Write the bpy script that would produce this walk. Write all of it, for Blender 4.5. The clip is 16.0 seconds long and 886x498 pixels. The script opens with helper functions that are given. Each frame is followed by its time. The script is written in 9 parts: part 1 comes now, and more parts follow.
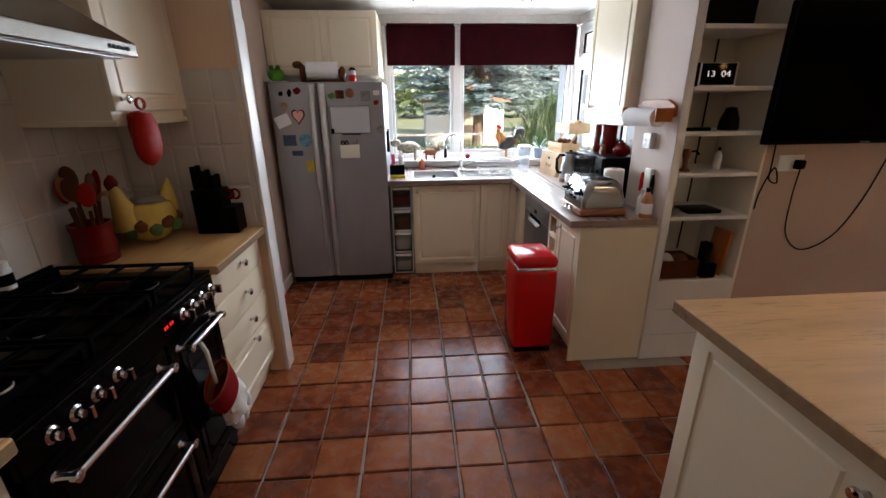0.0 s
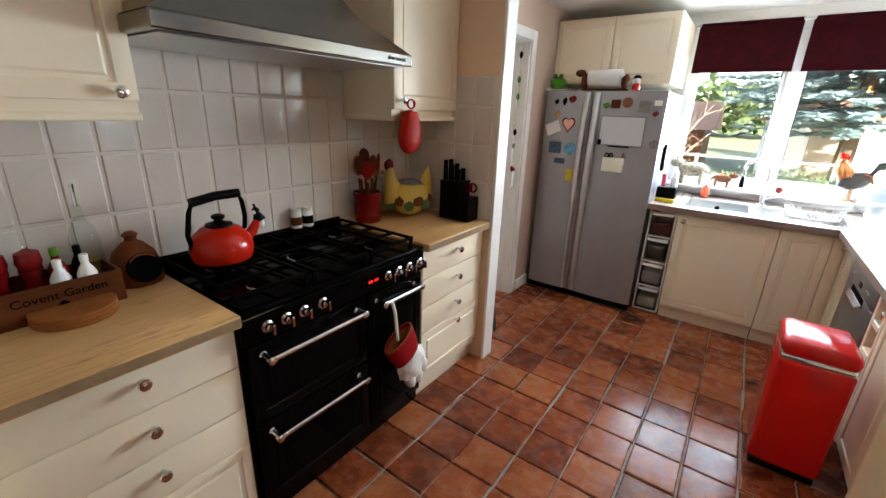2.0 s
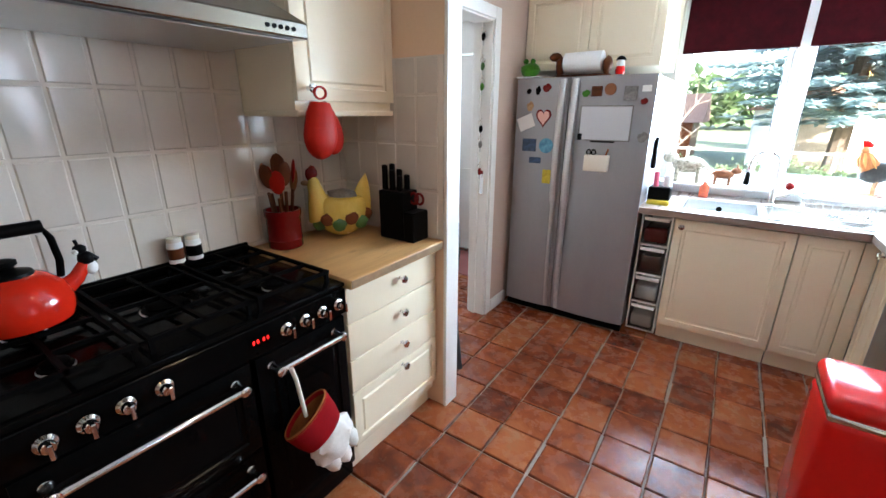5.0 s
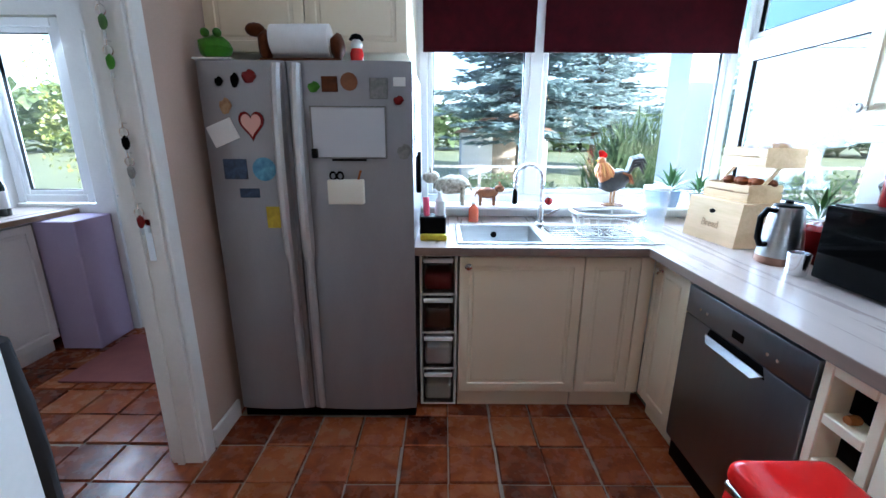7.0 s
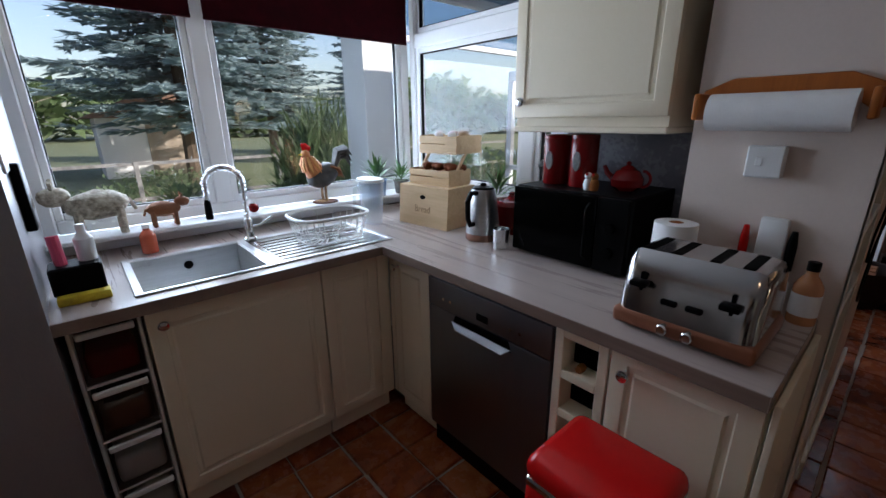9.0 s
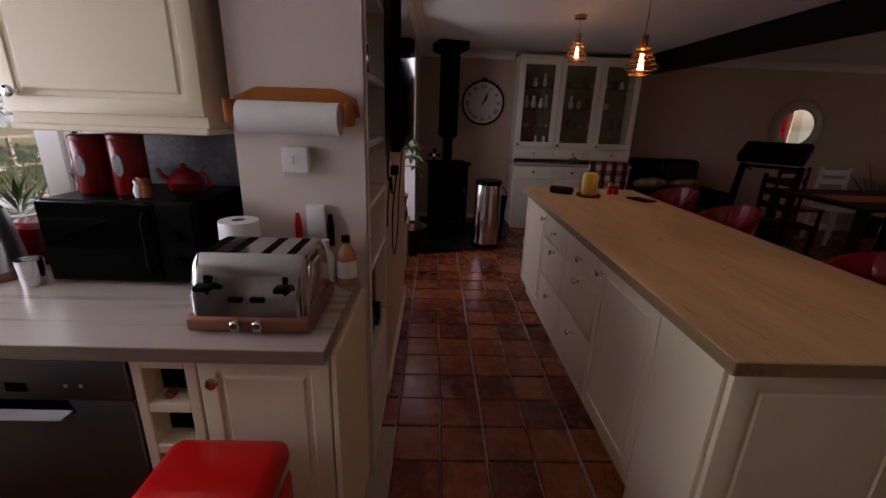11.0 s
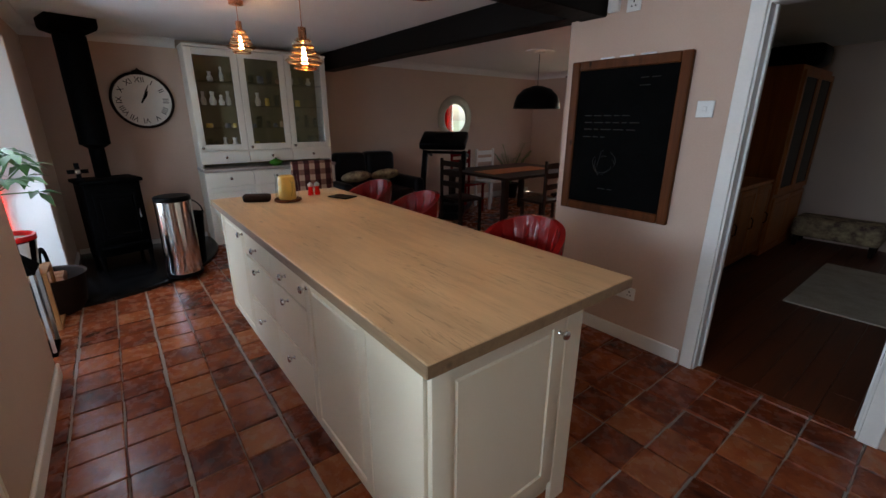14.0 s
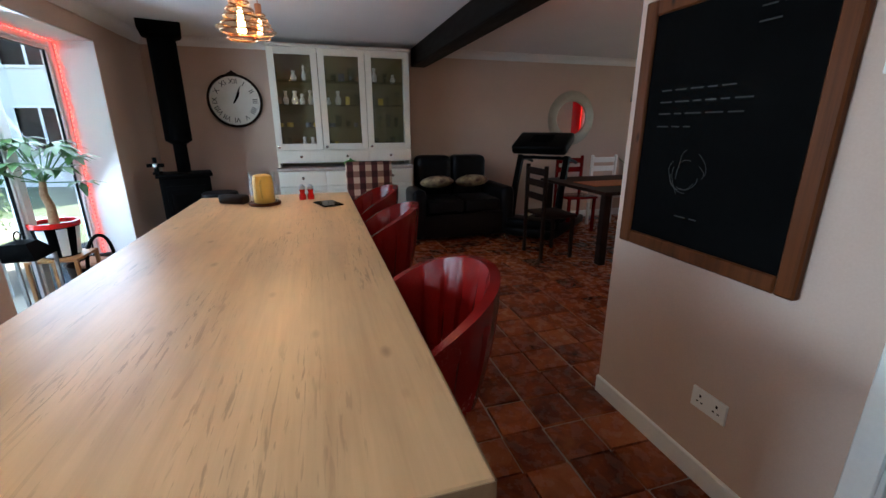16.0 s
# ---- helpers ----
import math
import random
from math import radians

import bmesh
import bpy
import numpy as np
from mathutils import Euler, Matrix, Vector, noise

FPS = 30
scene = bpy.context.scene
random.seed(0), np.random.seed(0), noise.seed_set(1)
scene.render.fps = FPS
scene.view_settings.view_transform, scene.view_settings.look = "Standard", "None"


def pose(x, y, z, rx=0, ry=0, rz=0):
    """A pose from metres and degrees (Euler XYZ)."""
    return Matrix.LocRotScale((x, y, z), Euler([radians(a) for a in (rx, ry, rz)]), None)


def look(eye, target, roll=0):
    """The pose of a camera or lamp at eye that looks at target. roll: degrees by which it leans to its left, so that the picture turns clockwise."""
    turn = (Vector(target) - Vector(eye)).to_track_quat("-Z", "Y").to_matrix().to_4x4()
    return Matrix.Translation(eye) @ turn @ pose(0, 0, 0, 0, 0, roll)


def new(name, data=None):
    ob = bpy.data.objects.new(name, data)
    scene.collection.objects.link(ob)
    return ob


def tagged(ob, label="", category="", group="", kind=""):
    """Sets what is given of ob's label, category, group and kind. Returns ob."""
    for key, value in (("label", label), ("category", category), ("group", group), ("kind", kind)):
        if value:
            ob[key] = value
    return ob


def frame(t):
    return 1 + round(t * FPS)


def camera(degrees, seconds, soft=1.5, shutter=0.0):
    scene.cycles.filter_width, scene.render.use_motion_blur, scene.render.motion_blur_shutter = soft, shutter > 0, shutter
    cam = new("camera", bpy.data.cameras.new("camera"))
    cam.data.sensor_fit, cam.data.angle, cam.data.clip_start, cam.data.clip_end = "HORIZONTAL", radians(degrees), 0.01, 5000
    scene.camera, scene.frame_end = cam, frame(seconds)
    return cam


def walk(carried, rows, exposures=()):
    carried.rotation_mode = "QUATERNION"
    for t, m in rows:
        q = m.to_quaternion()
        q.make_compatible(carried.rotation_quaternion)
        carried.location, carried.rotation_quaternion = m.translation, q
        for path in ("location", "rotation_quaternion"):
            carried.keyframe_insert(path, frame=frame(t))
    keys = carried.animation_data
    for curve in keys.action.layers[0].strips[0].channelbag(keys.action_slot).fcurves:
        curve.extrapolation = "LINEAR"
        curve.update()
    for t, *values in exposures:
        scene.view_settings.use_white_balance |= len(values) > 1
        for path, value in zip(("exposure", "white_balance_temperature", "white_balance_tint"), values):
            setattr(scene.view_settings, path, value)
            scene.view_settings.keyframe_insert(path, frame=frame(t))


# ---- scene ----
cam = camera(94.0, 16.0)
PATH = [
    (0, (0.017, -0.04, 1.525), (0.15, 1.841, 0.858), -0.6),
    (0.5, (0.029, 0.0, 1.484), (-0.019, 1.848, 0.719), -2.2),
    (1, (0.078, 0.134, 1.481), (-0.275, 1.988, 0.822), 1.7),
    (1.5, (0.19, 0.177, 1.509), (-0.625, 1.899, 0.9), 0.8),
    (2, (0.328, 0.1185, 1.513), (-0.781, 1.682, 0.867), 2.0),
    (2.5, (0.381, 0.129, 1.516), (-0.881, 1.535, 0.861), 0.9),
    (3, (0.395, 0.128, 1.526), (-0.879, 1.533, 0.889), 0.7),
    (3.2, (0.399, 0.133, 1.531), (-0.882, 1.533, 0.9), 0.5),
    (5.3, (0.148, 0.83, 1.469), (-0.834, 2.454, 0.837), 1.4),
    (5.5, (0.093, 0.951, 1.485), (-0.794, 2.629, 0.854), 3.0),
    (6, (0.064, 1.204, 1.439), (-0.477, 3.042, 0.864), 3.0),
    (6.5, (-0.032, 1.418, 1.409), (-0.193, 3.328, 0.838), 0.9),
    (7, (-0.069, 1.665, 1.391), (-0.069, 3.595, 0.866), 0.3),
    (7.5, (-0.041, 1.865, 1.388), (0.267, 3.767, 0.854), -0.3),
    (8, (-0.03, 1.963, 1.377), (0.699, 3.723, 0.767), -1.0),
    (8.2, (-0.032, 1.994, 1.387), (0.84, 3.689, 0.781), -1.1),
    (10.5, (-0.101, 2.027, 1.457), (1.713, 2.575, 0.819), 2.1),
    (11, (-0.013, 1.847, 1.461), (1.89, 1.798, 0.849), 2.0),
    (11.5, (0.058, 1.694, 1.464), (1.927, 1.258, 0.903), 2.1),
    (12, (0.091, 1.609, 1.471), (1.843, 0.818, 0.918), 1.8),
    (12.5, (0.125, 1.614, 1.492), (1.766, 0.606, 0.952), 1.0),
    (13, (0.141, 1.628, 1.497), (1.742, 0.545, 0.982), 0.8),
    (13.5, (0.147, 1.633, 1.492), (1.741, 0.54, 0.976), 0.9),
    (14, (0.163, 1.594, 1.469), (1.663, 0.415, 0.868), 0.2),
    (14.5, (0.175, 1.35, 1.409), (1.673, 0.179, 0.79), -0.1),
    (15, (0.216, 1.035, 1.396), (1.775, -0.072, 0.811), 0.6),
    (15.5, (0.351, 0.676, 1.352), (1.981, -0.295, 0.719), -0.3),
    (16, (0.451, 0.361, 1.359), (2.29, -0.186, 0.792), -0.1),
]
EXPOSURES = [
    (0.0, 1.9, 7300, 20), (1.0, 2.5, 7000, 16), (1.5, 2.85, 7100, 14), (2.0, 2.8, 7200, 13), (3.2, 2.45, 7200, 12), (5.5, 3.35, 6000, 10), (6.0, 3.0, 5800, 10),
    (6.5, 2.4, 5700, 10), (7.0, 2.25, 5600, 10), (7.5, 1.65, 5600, 12), (8.0, 1.0, 6000, 15), (9.2, 0.5, 6500, 20), (10.5, 0.35, 7100, 32), (11.0, 0.6, 8000, 34),
    (11.8, 1.55, 8200, 27), (12.5, 2.2, 7700, 18), (14.0, 2.05, 6500, 12), (15.0, 2.4, 6500, 10), (15.5, 2.4, 6200, 8), (16.0, 2.7, 5900, 5),
]
walk(cam, [(t, look(eye, target, roll)) for t, eye, target, roll in PATH], EXPOSURES)

# world, sun, window light
world = bpy.data.worlds.new("sky")
scene.world = world
world.use_nodes = True
_nt = world.node_tree
_sky = _nt.nodes.new("ShaderNodeTexSky")
_sky.sky_type = "NISHITA"
_sky.sun_disc = False
_sky.sun_elevation = radians(30)
_sky.sun_rotation = radians(143)
_sky.dust_density = 2.0
_nt.nodes["Background"].inputs[1].default_value = 0.15
_nt.links.new(_sky.outputs[0], _nt.nodes["Background"].inputs[0])
sun = new("sun", bpy.data.lights.new("sun", "SUN"))
sun.data.energy, sun.data.angle, sun.data.color = 5.0, radians(1), (1, 0.95, 0.87)
sun.matrix_world = look((0, 0, 20), (-5.2, 7.0, 15.0))


def window_light(name, eye, target, w, h, watts, colour=(0.74, 0.87, 1.0)):
    lamp = new(name, bpy.data.lights.new(name, "AREA"))
    lamp.data.shape, lamp.data.size, lamp.data.size_y = "RECTANGLE", w, h
    lamp.data.energy, lamp.data.color = watts, colour
    lamp.matrix_world = look(eye, target)
    return lamp


window_light("window_light_north", (0.72, 4.55, 1.42), (0.72, 1.1, 0.55), 1.7, 0.85, 34, (0.66, 0.83, 1.0))
window_light("window_light_east", (1.9, 3.65, 1.5), (0, 3.65, 0.9), 1.0, 1.0, 3)
window_light("window_light_patio", (4.1, 2.6, 1.2), (2.9, 0.6, 0.0), 1.6, 1.8, 12, (0.67, 0.81, 1.0))
window_light("window_light_utility", (-2.72, 4.66, 1.5), (-2.5, 3.0, 0.7), 0.5, 1.1, 7)
window_light("window_light_dining", (4.05, -5.6, 1.45), (4.05, 0, 1.0), 1.5, 1.05, 0.45)
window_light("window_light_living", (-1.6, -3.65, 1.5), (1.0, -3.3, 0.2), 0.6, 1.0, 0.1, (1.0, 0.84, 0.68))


def lamp(name, place, watts, colour=(1.0, 0.55, 0.22), radius=0.02):
    ob = new(name, bpy.data.lights.new(name, "POINT"))
    ob.data.energy, ob.data.color, ob.data.shadow_soft_size = watts, colour, radius
    ob.matrix_world = Matrix.Translation(place)
    return ob


PENDANTS = [(3.84, 0.665, 2.01), (2.66, 0.635, 1.80), (1.42, 0.70, 1.92)]
for _x, _y, _z in PENDANTS:
    lamp("pendant_bulb_light", (_x, _y, _z), 0.26)
    _spot = new("pendant_shade_light", bpy.data.lights.new("pendant_shade_light", "SPOT"))
    _spot.data.energy, _spot.data.color, _spot.data.shadow_soft_size = 1.6, (1.0, 0.74, 0.48), 0.03
    _spot.data.spot_size, _spot.data.spot_blend = radians(130), 1.0
    _spot.matrix_world = Matrix.Translation((_x, _y, _z - 0.06))
DOWNLIGHTS = [(0.10, 3.70, 0.35), (0.98, 3.70, 0.35), (0.02, 1.50, 1.3)]
for _x, _y, _w in DOWNLIGHTS:
    _spot = new("downlight_light", bpy.data.lights.new("downlight_light", "SPOT"))
    _spot.data.energy, _spot.data.color, _spot.data.shadow_soft_size = _w, (1.0, 0.72, 0.44), 0.03
    _spot.data.spot_size, _spot.data.spot_blend = radians(150), 0.7
    _spot.matrix_world = Matrix.Translation((_x, _y, 2.28))
lamp("dining_pendant_light", (3.93, -2.92, 1.62), 0.25)

# materials
def mat(name, colour, rough=0.5, metal=0.0, spec=None):
    m = bpy.data.materials.new(name)
    m.use_nodes = True
    b = m.node_tree.nodes["Principled BSDF"]
    b.inputs["Base Color"].default_value = (*colour, 1)
    b.inputs["Roughness"].default_value = rough
    b.inputs["Metallic"].default_value = metal
    if spec is not None:
        b.inputs["Specular IOR Level"].default_value = spec
    return m


def node(m, kind, **values):
    n = m.node_tree.nodes.new(kind)
    for key, value in values.items():
        if key in n.inputs:
            n.inputs[key].default_value = value
    return n


def link(m, a, b):
    m.node_tree.links.new(a, b)


def coords(m, scale=(1, 1, 1), world_space=False):
    if world_space:
        src = node(m, "ShaderNodeNewGeometry").outputs["Position"]
    else:
        src = node(m, "ShaderNodeTexCoord").outputs["Object"]
    mp = node(m, "ShaderNodeMapping")
    mp.inputs["Scale"].default_value = scale
    link(m, src, mp.inputs["Vector"])
    return mp.outputs["Vector"]


def ramp(m, source, stops):
    r = node(m, "ShaderNodeValToRGB")
    e = r.color_ramp.elements
    while len(e) < len(stops):
        e.new(0.5)
    for el, (p, c) in zip(e, stops):
        el.position = p
        el.color = (*c, 1)
    link(m, source, r.inputs[0])
    return r.outputs[0]


def mixed(m, fac, a, b, mode="MIX"):
    x = node(m, "ShaderNodeMix")
    x.data_type, x.blend_type = "RGBA", mode
    for s, i in ((fac, 0), (a, 6), (b, 7)):
        if isinstance(s, (int, float)):
            x.inputs[i].default_value = s
        elif isinstance(s, tuple):
            x.inputs[i].default_value = (*s, 1)
        else:
            link(m, s, x.inputs[i])
    return x.outputs[2]


def bump(m, source, strength, dist=0.002):
    b = node(m, "ShaderNodeBump")
    b.inputs["Strength"].default_value = strength
    b.inputs["Distance"].default_value = dist
    link(m, source, b.inputs["Height"])
    link(m, b.outputs[0], m.node_tree.nodes["Principled BSDF"].inputs["Normal"])


def noise_tex(m, vec, scale, detail=4, rough=0.6, dist=0.0):
    n = node(m, "ShaderNodeTexNoise", Scale=scale, Detail=detail, Roughness=rough, Distortion=dist)
    link(m, vec, n.inputs["Vector"])
    return n.outputs[0]


def surface(name, a, b, rough=(0.4, 0.6), fine=40, coarse=2.5, relief=0.1, metal=0.0, stretch=(1, 1, 1), world_space=False, spec=None, dist=0.002):
    """Two-scale variation between colours a and b, with uneven gloss and fine relief."""
    m = mat(name, a, rough[0], metal, spec)
    v = coords(m, stretch, world_space)
    n1, n2 = noise_tex(m, v, coarse, 5), noise_tex(m, v, fine, 6)
    c = mixed(m, 0.35, n1, n2)
    col = ramp(m, c, [(0.34, a), (0.66, b)])
    p = m.node_tree.nodes["Principled BSDF"]
    link(m, col, p.inputs["Base Color"])
    r = node(m, "ShaderNodeMapRange")
    r.inputs["From Min"].default_value, r.inputs["From Max"].default_value = 0.3, 0.7
    r.inputs["To Min"].default_value, r.inputs["To Max"].default_value = rough
    link(m, c, r.inputs["Value"])
    link(m, r.outputs[0], p.inputs["Roughness"])
    if relief:
        bump(m, n2, relief, dist)
    return m


def glow(name, colour, strength):
    m = mat(name, colour, 0.5)
    p = m.node_tree.nodes["Principled BSDF"]
    p.inputs["Emission Color"].default_value = (*colour, 1)
    p.inputs["Emission Strength"].default_value = strength
    return m


def glass(name, colour=(0.95, 0.97, 0.97), rough=0.02, thin=True):
    m = mat(name, colour, rough)
    p = m.node_tree.nodes["Principled BSDF"]
    if thin:
        nt = m.node_tree
        tr, gl, mx = node(m, "ShaderNodeBsdfTransparent"), node(m, "ShaderNodeBsdfGlossy"), node(m, "ShaderNodeMixShader")
        tr.inputs[0].default_value = (*colour, 1)
        gl.inputs["Roughness"].default_value = rough
        fr = node(m, "ShaderNodeLayerWeight")
        pw = node(m, "ShaderNodeMath")
        pw.operation = "POWER"
        pw.inputs[1].default_value = 4.0
        link(m, fr.outputs["Facing"], pw.inputs[0])
        ml = node(m, "ShaderNodeMath")
        ml.operation = "MULTIPLY_ADD"
        ml.inputs[1].default_value, ml.inputs[2].default_value = 0.5, 0.03
        link(m, pw.outputs[0], ml.inputs[0])
        link(m, ml.outputs[0], mx.inputs[0])
        link(m, tr.outputs[0], mx.inputs[1])
        link(m, gl.outputs[0], mx.inputs[2])
        link(m, mx.outputs[0], nt.nodes["Material Output"].inputs["Surface"])
    else:
        p.inputs["Transmission Weight"].default_value = 1.0
    return m


def tile_mat(name, stops, rough, relief, coarse=9, blend=0.7):
    """Glazed or fired tile: a tone for each piece, clouding and fine pits."""
    m = mat(name, stops[0][1], rough[0])
    p = m.node_tree.nodes["Principled BSDF"]
    v = coords(m, (1, 1, 1), True)
    rnd = node(m, "ShaderNodeObjectInfo").outputs["Random"]
    isl = node(m, "ShaderNodeNewGeometry").outputs["Random Per Island"]
    add = node(m, "ShaderNodeMath")
    add.operation = "ADD"
    link(m, rnd, add.inputs[0]), link(m, isl, add.inputs[1])
    fr = node(m, "ShaderNodeMath")
    fr.operation = "FRACT"
    link(m, add.outputs[0], fr.inputs[0])
    cloud = noise_tex(m, v, coarse, 5, 0.65, 0.6)
    c = mixed(m, blend, fr.outputs[0], cloud)
    link(m, ramp(m, c, stops), p.inputs["Base Color"])
    r = node(m, "ShaderNodeMapRange")
    r.inputs["From Min"].default_value, r.inputs["From Max"].default_value = 0.3, 0.7
    r.inputs["To Min"].default_value, r.inputs["To Max"].default_value = rough
    link(m, noise_tex(m, v, 14, 3), r.inputs["Value"])
    link(m, r.outputs[0], p.inputs["Roughness"])
    bump(m, mixed(m, 0.06, cloud, noise_tex(m, v, 120, 2)), relief, 0.004)
    return m


def wood_mat(name, light, dark, knots=True, rough=(0.32, 0.5), axis=0, flecks=False, spec=0.5):
    """Wood with grain along one axis, streaks and small knots."""
    m = mat(name, light, rough[0], 0.0, spec)
    p = m.node_tree.nodes["Principled BSDF"]
    st = [14.0, 14.0, 14.0]
    st[axis] = 0.9
    v = coords(m, tuple(st), True)
    grain = noise_tex(m, v, 1.0, 8, 0.62, 0.5)
    st2 = [90.0, 90.0, 90.0]
    st2[axis] = 4.0
    fibre = noise_tex(m, coords(m, tuple(st2), True), 1.0, 3, 0.6)
    base = ramp(m, grain, [(0.25, dark), (0.42, tuple(0.55 * a + 0.45 * b for a, b in zip(light, dark))), (0.55, light), (0.8, tuple(min(1, 1.08 * a) for a in light))])
    col = mixed(m, 0.25, base, ramp(m, fibre, [(0.3, dark), (0.6, light)]))
    if knots:
        st3 = [9.0, 9.0, 9.0]
        st3[axis] = 4.2
        vo = node(m, "ShaderNodeTexVoronoi", Scale=1.0, Randomness=1.0)
        link(m, coords(m, tuple(st3), True), vo.inputs["Vector"])
        k = ramp(m, vo.outputs["Distance"], [(0.03, (1, 1, 1)), (0.13, (0, 0, 0))])
        col = mixed(m, k, col, tuple(0.45 * a for a in dark))
    if flecks:
        st4 = [105.0, 105.0, 105.0]
        st4[axis] = 9.0
        fk = noise_tex(m, coords(m, tuple(st4), True), 1.0, 3, 0.6, 0.8)
        st6 = [5.0, 5.0, 5.0]
        st6[axis] = 2.0
        where = ramp(m, noise_tex(m, coords(m, tuple(st6), True), 1.0, 2), [(0.42, (0, 0, 0)), (0.6, (0.9, 0.9, 0.9))])
        msk = mixed(m, 1.0, ramp(m, fk, [(0.565, (0, 0, 0)), (0.64, (1, 1, 1))]), where, "MULTIPLY")
        col = mixed(m, msk, col, tuple(0.4 * a for a in dark))
        st5 = [1.6, 1.6, 1.6]
        st5[axis] = 0.5
        col = mixed(m, 0.5, col, ramp(m, noise_tex(m, coords(m, tuple(st5), True), 3.0, 4), [(0.36, tuple(0.72 * a for a in light)), (0.64, tuple(min(1, 1.16 * a) for a in light))]))
    link(m, col, p.inputs["Base Color"])
    r = node(m, "ShaderNodeMapRange")
    r.inputs["To Min"].default_value, r.inputs["To Max"].default_value = rough
    link(m, grain, r.inputs["Value"])
    link(m, r.outputs[0], p.inputs["Roughness"])
    bump(m, fibre, 0.12, 0.001)
    return m


PINK = surface("pink_plaster", (0.51, 0.37, 0.295), (0.58, 0.43, 0.345), (0.75, 0.9), 120, 1.3, 0.12)
PALEPINK = surface("pale_pink_plaster", (0.66, 0.55, 0.49), (0.71, 0.60, 0.53), (0.7, 0.85), 110, 1.4, 0.12)
PEACH = surface("peach_plaster", (0.72, 0.50, 0.33), (0.78, 0.55, 0.37), (0.75, 0.9), 120, 1.3, 0.12)
WHITE = surface("white_ceiling_paint", (0.74, 0.72, 0.70), (0.80, 0.78, 0.76), (0.8, 0.95), 90, 1.0, 0.08)
GLOSS = surface("white_gloss_paint", (0.74, 0.73, 0.70), (0.82, 0.81, 0.78), (0.28, 0.42), 60, 3, 0.05)
UPVC = mat("white_plastic_frame", (0.82, 0.83, 0.84), 0.3)
CREAM = surface("cream_cabinet_foil", (0.80, 0.70, 0.52), (0.83, 0.735, 0.56), (0.33, 0.45), 70, 2.0, 0.03)
IVORY = surface("ivory_cabinet_foil", (0.76, 0.71, 0.60), (0.80, 0.76, 0.66), (0.33, 0.45), 70, 2.0, 0.03)
OAK = wood_mat("pale_wood_worktop", (0.63, 0.425, 0.24), (0.33, 0.19, 0.095), True, (0.28, 0.42), 0, flecks=True)
OAKY = wood_mat("pale_wood_worktop_side", (0.67, 0.405, 0.17), (0.36, 0.195, 0.075), True, (0.3, 0.45), 1, flecks=True)
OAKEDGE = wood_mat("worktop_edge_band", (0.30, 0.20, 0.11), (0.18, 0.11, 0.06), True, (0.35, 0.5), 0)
GREYWOOD = wood_mat("grey_wood_worktop", (0.46, 0.385, 0.35), (0.37, 0.305, 0.275), False, (0.22, 0.35), 1)
GREYEDGE = wood_mat("grey_worktop_edge", (0.24, 0.17, 0.135), (0.17, 0.115, 0.09), False, (0.3, 0.45), 1)
PINE = wood_mat("orange_pine", (0.42, 0.19, 0.07), (0.22, 0.08, 0.025), True, (0.35, 0.5), 2)
DARKWOOD = wood_mat("dark_stained_wood", (0.018, 0.009, 0.006), (0.007, 0.004, 0.003), False, (0.45, 0.6), 0, spec=0.1)
BEAM = surface("black_beam_paint", (0.004, 0.0035, 0.003), (0.010, 0.008, 0.007), (0.4, 0.6), 30, 3, 0.3, stretch=(1, 6, 6), spec=0.06)
BLACK = surface("black_enamel", (0.0015, 0.0015, 0.0015), (0.003, 0.003, 0.003), (0.10, 0.18), 90, 4, 0.01, spec=0.05)
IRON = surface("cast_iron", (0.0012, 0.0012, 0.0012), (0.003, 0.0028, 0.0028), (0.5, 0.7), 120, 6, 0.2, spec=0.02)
BLACKP = mat("black_plastic", (0.0025, 0.0025, 0.0027), 0.4, 0.0, 0.06)
STEEL = surface("brushed_steel", (0.50, 0.50, 0.50), (0.62, 0.62, 0.62), (0.26, 0.36), 60, 4, 0.03, 1.0, stretch=(1, 1, 14))
STEELH = surface("brushed_steel_hood", (0.27, 0.255, 0.23), (0.30, 0.285, 0.26), (0.2, 0.25), 60, 2, 0.004, 1.0, stretch=(1, 8, 8))
DARKSTEEL = surface("dark_brushed_steel", (0.25, 0.275, 0.32), (0.275, 0.30, 0.345), (0.3, 0.36), 60, 4, 0.0, 1.0, stretch=(8, 8, 1))
FRIDGE = surface("silver_fridge_paint", (0.30, 0.30, 0.32), (0.35, 0.35, 0.37), (0.36, 0.46), 80, 2, 0.02, 0.55, stretch=(3, 3, 1))
CHROME = mat("chrome", (0.75, 0.75, 0.75), 0.12, 1.0)
RED = surface("red_gloss", (0.58, 0.010, 0.010), (0.64, 0.014, 0.012), (0.12, 0.2), 40, 3, 0.0)
TILEF = tile_mat("terracotta_tile", [(0.26, (0.05, 0.012, 0.007)), (0.40, (0.155, 0.034, 0.014)), (0.53, (0.27, 0.066, 0.024)), (0.66, (0.36, 0.115, 0.042)), (0.80, (0.30, 0.14, 0.075))], (0.16, 0.36), 0.2)
GROUT = surface("grey_grout", (0.27, 0.235, 0.20), (0.44, 0.39, 0.34), (0.8, 0.95), 60, 2, 0.3)
TILEW = tile_mat("cream_glazed_tile", [(0.2, (0.56, 0.51, 0.46)), (0.5, (0.61, 0.56, 0.50)), (0.8, (0.66, 0.60, 0.54))], (0.06, 0.16), 0.3, 5)
GLASS = glass("window_glass")
# Dresser back: the poor light behind the glass is put into this olive.
SHADEDBACK = surface("shaded_cabinet_back", (0.20, 0.16, 0.07), (0.26, 0.21, 0.10), (0.6, 0.8), 40, 3, 0.05)
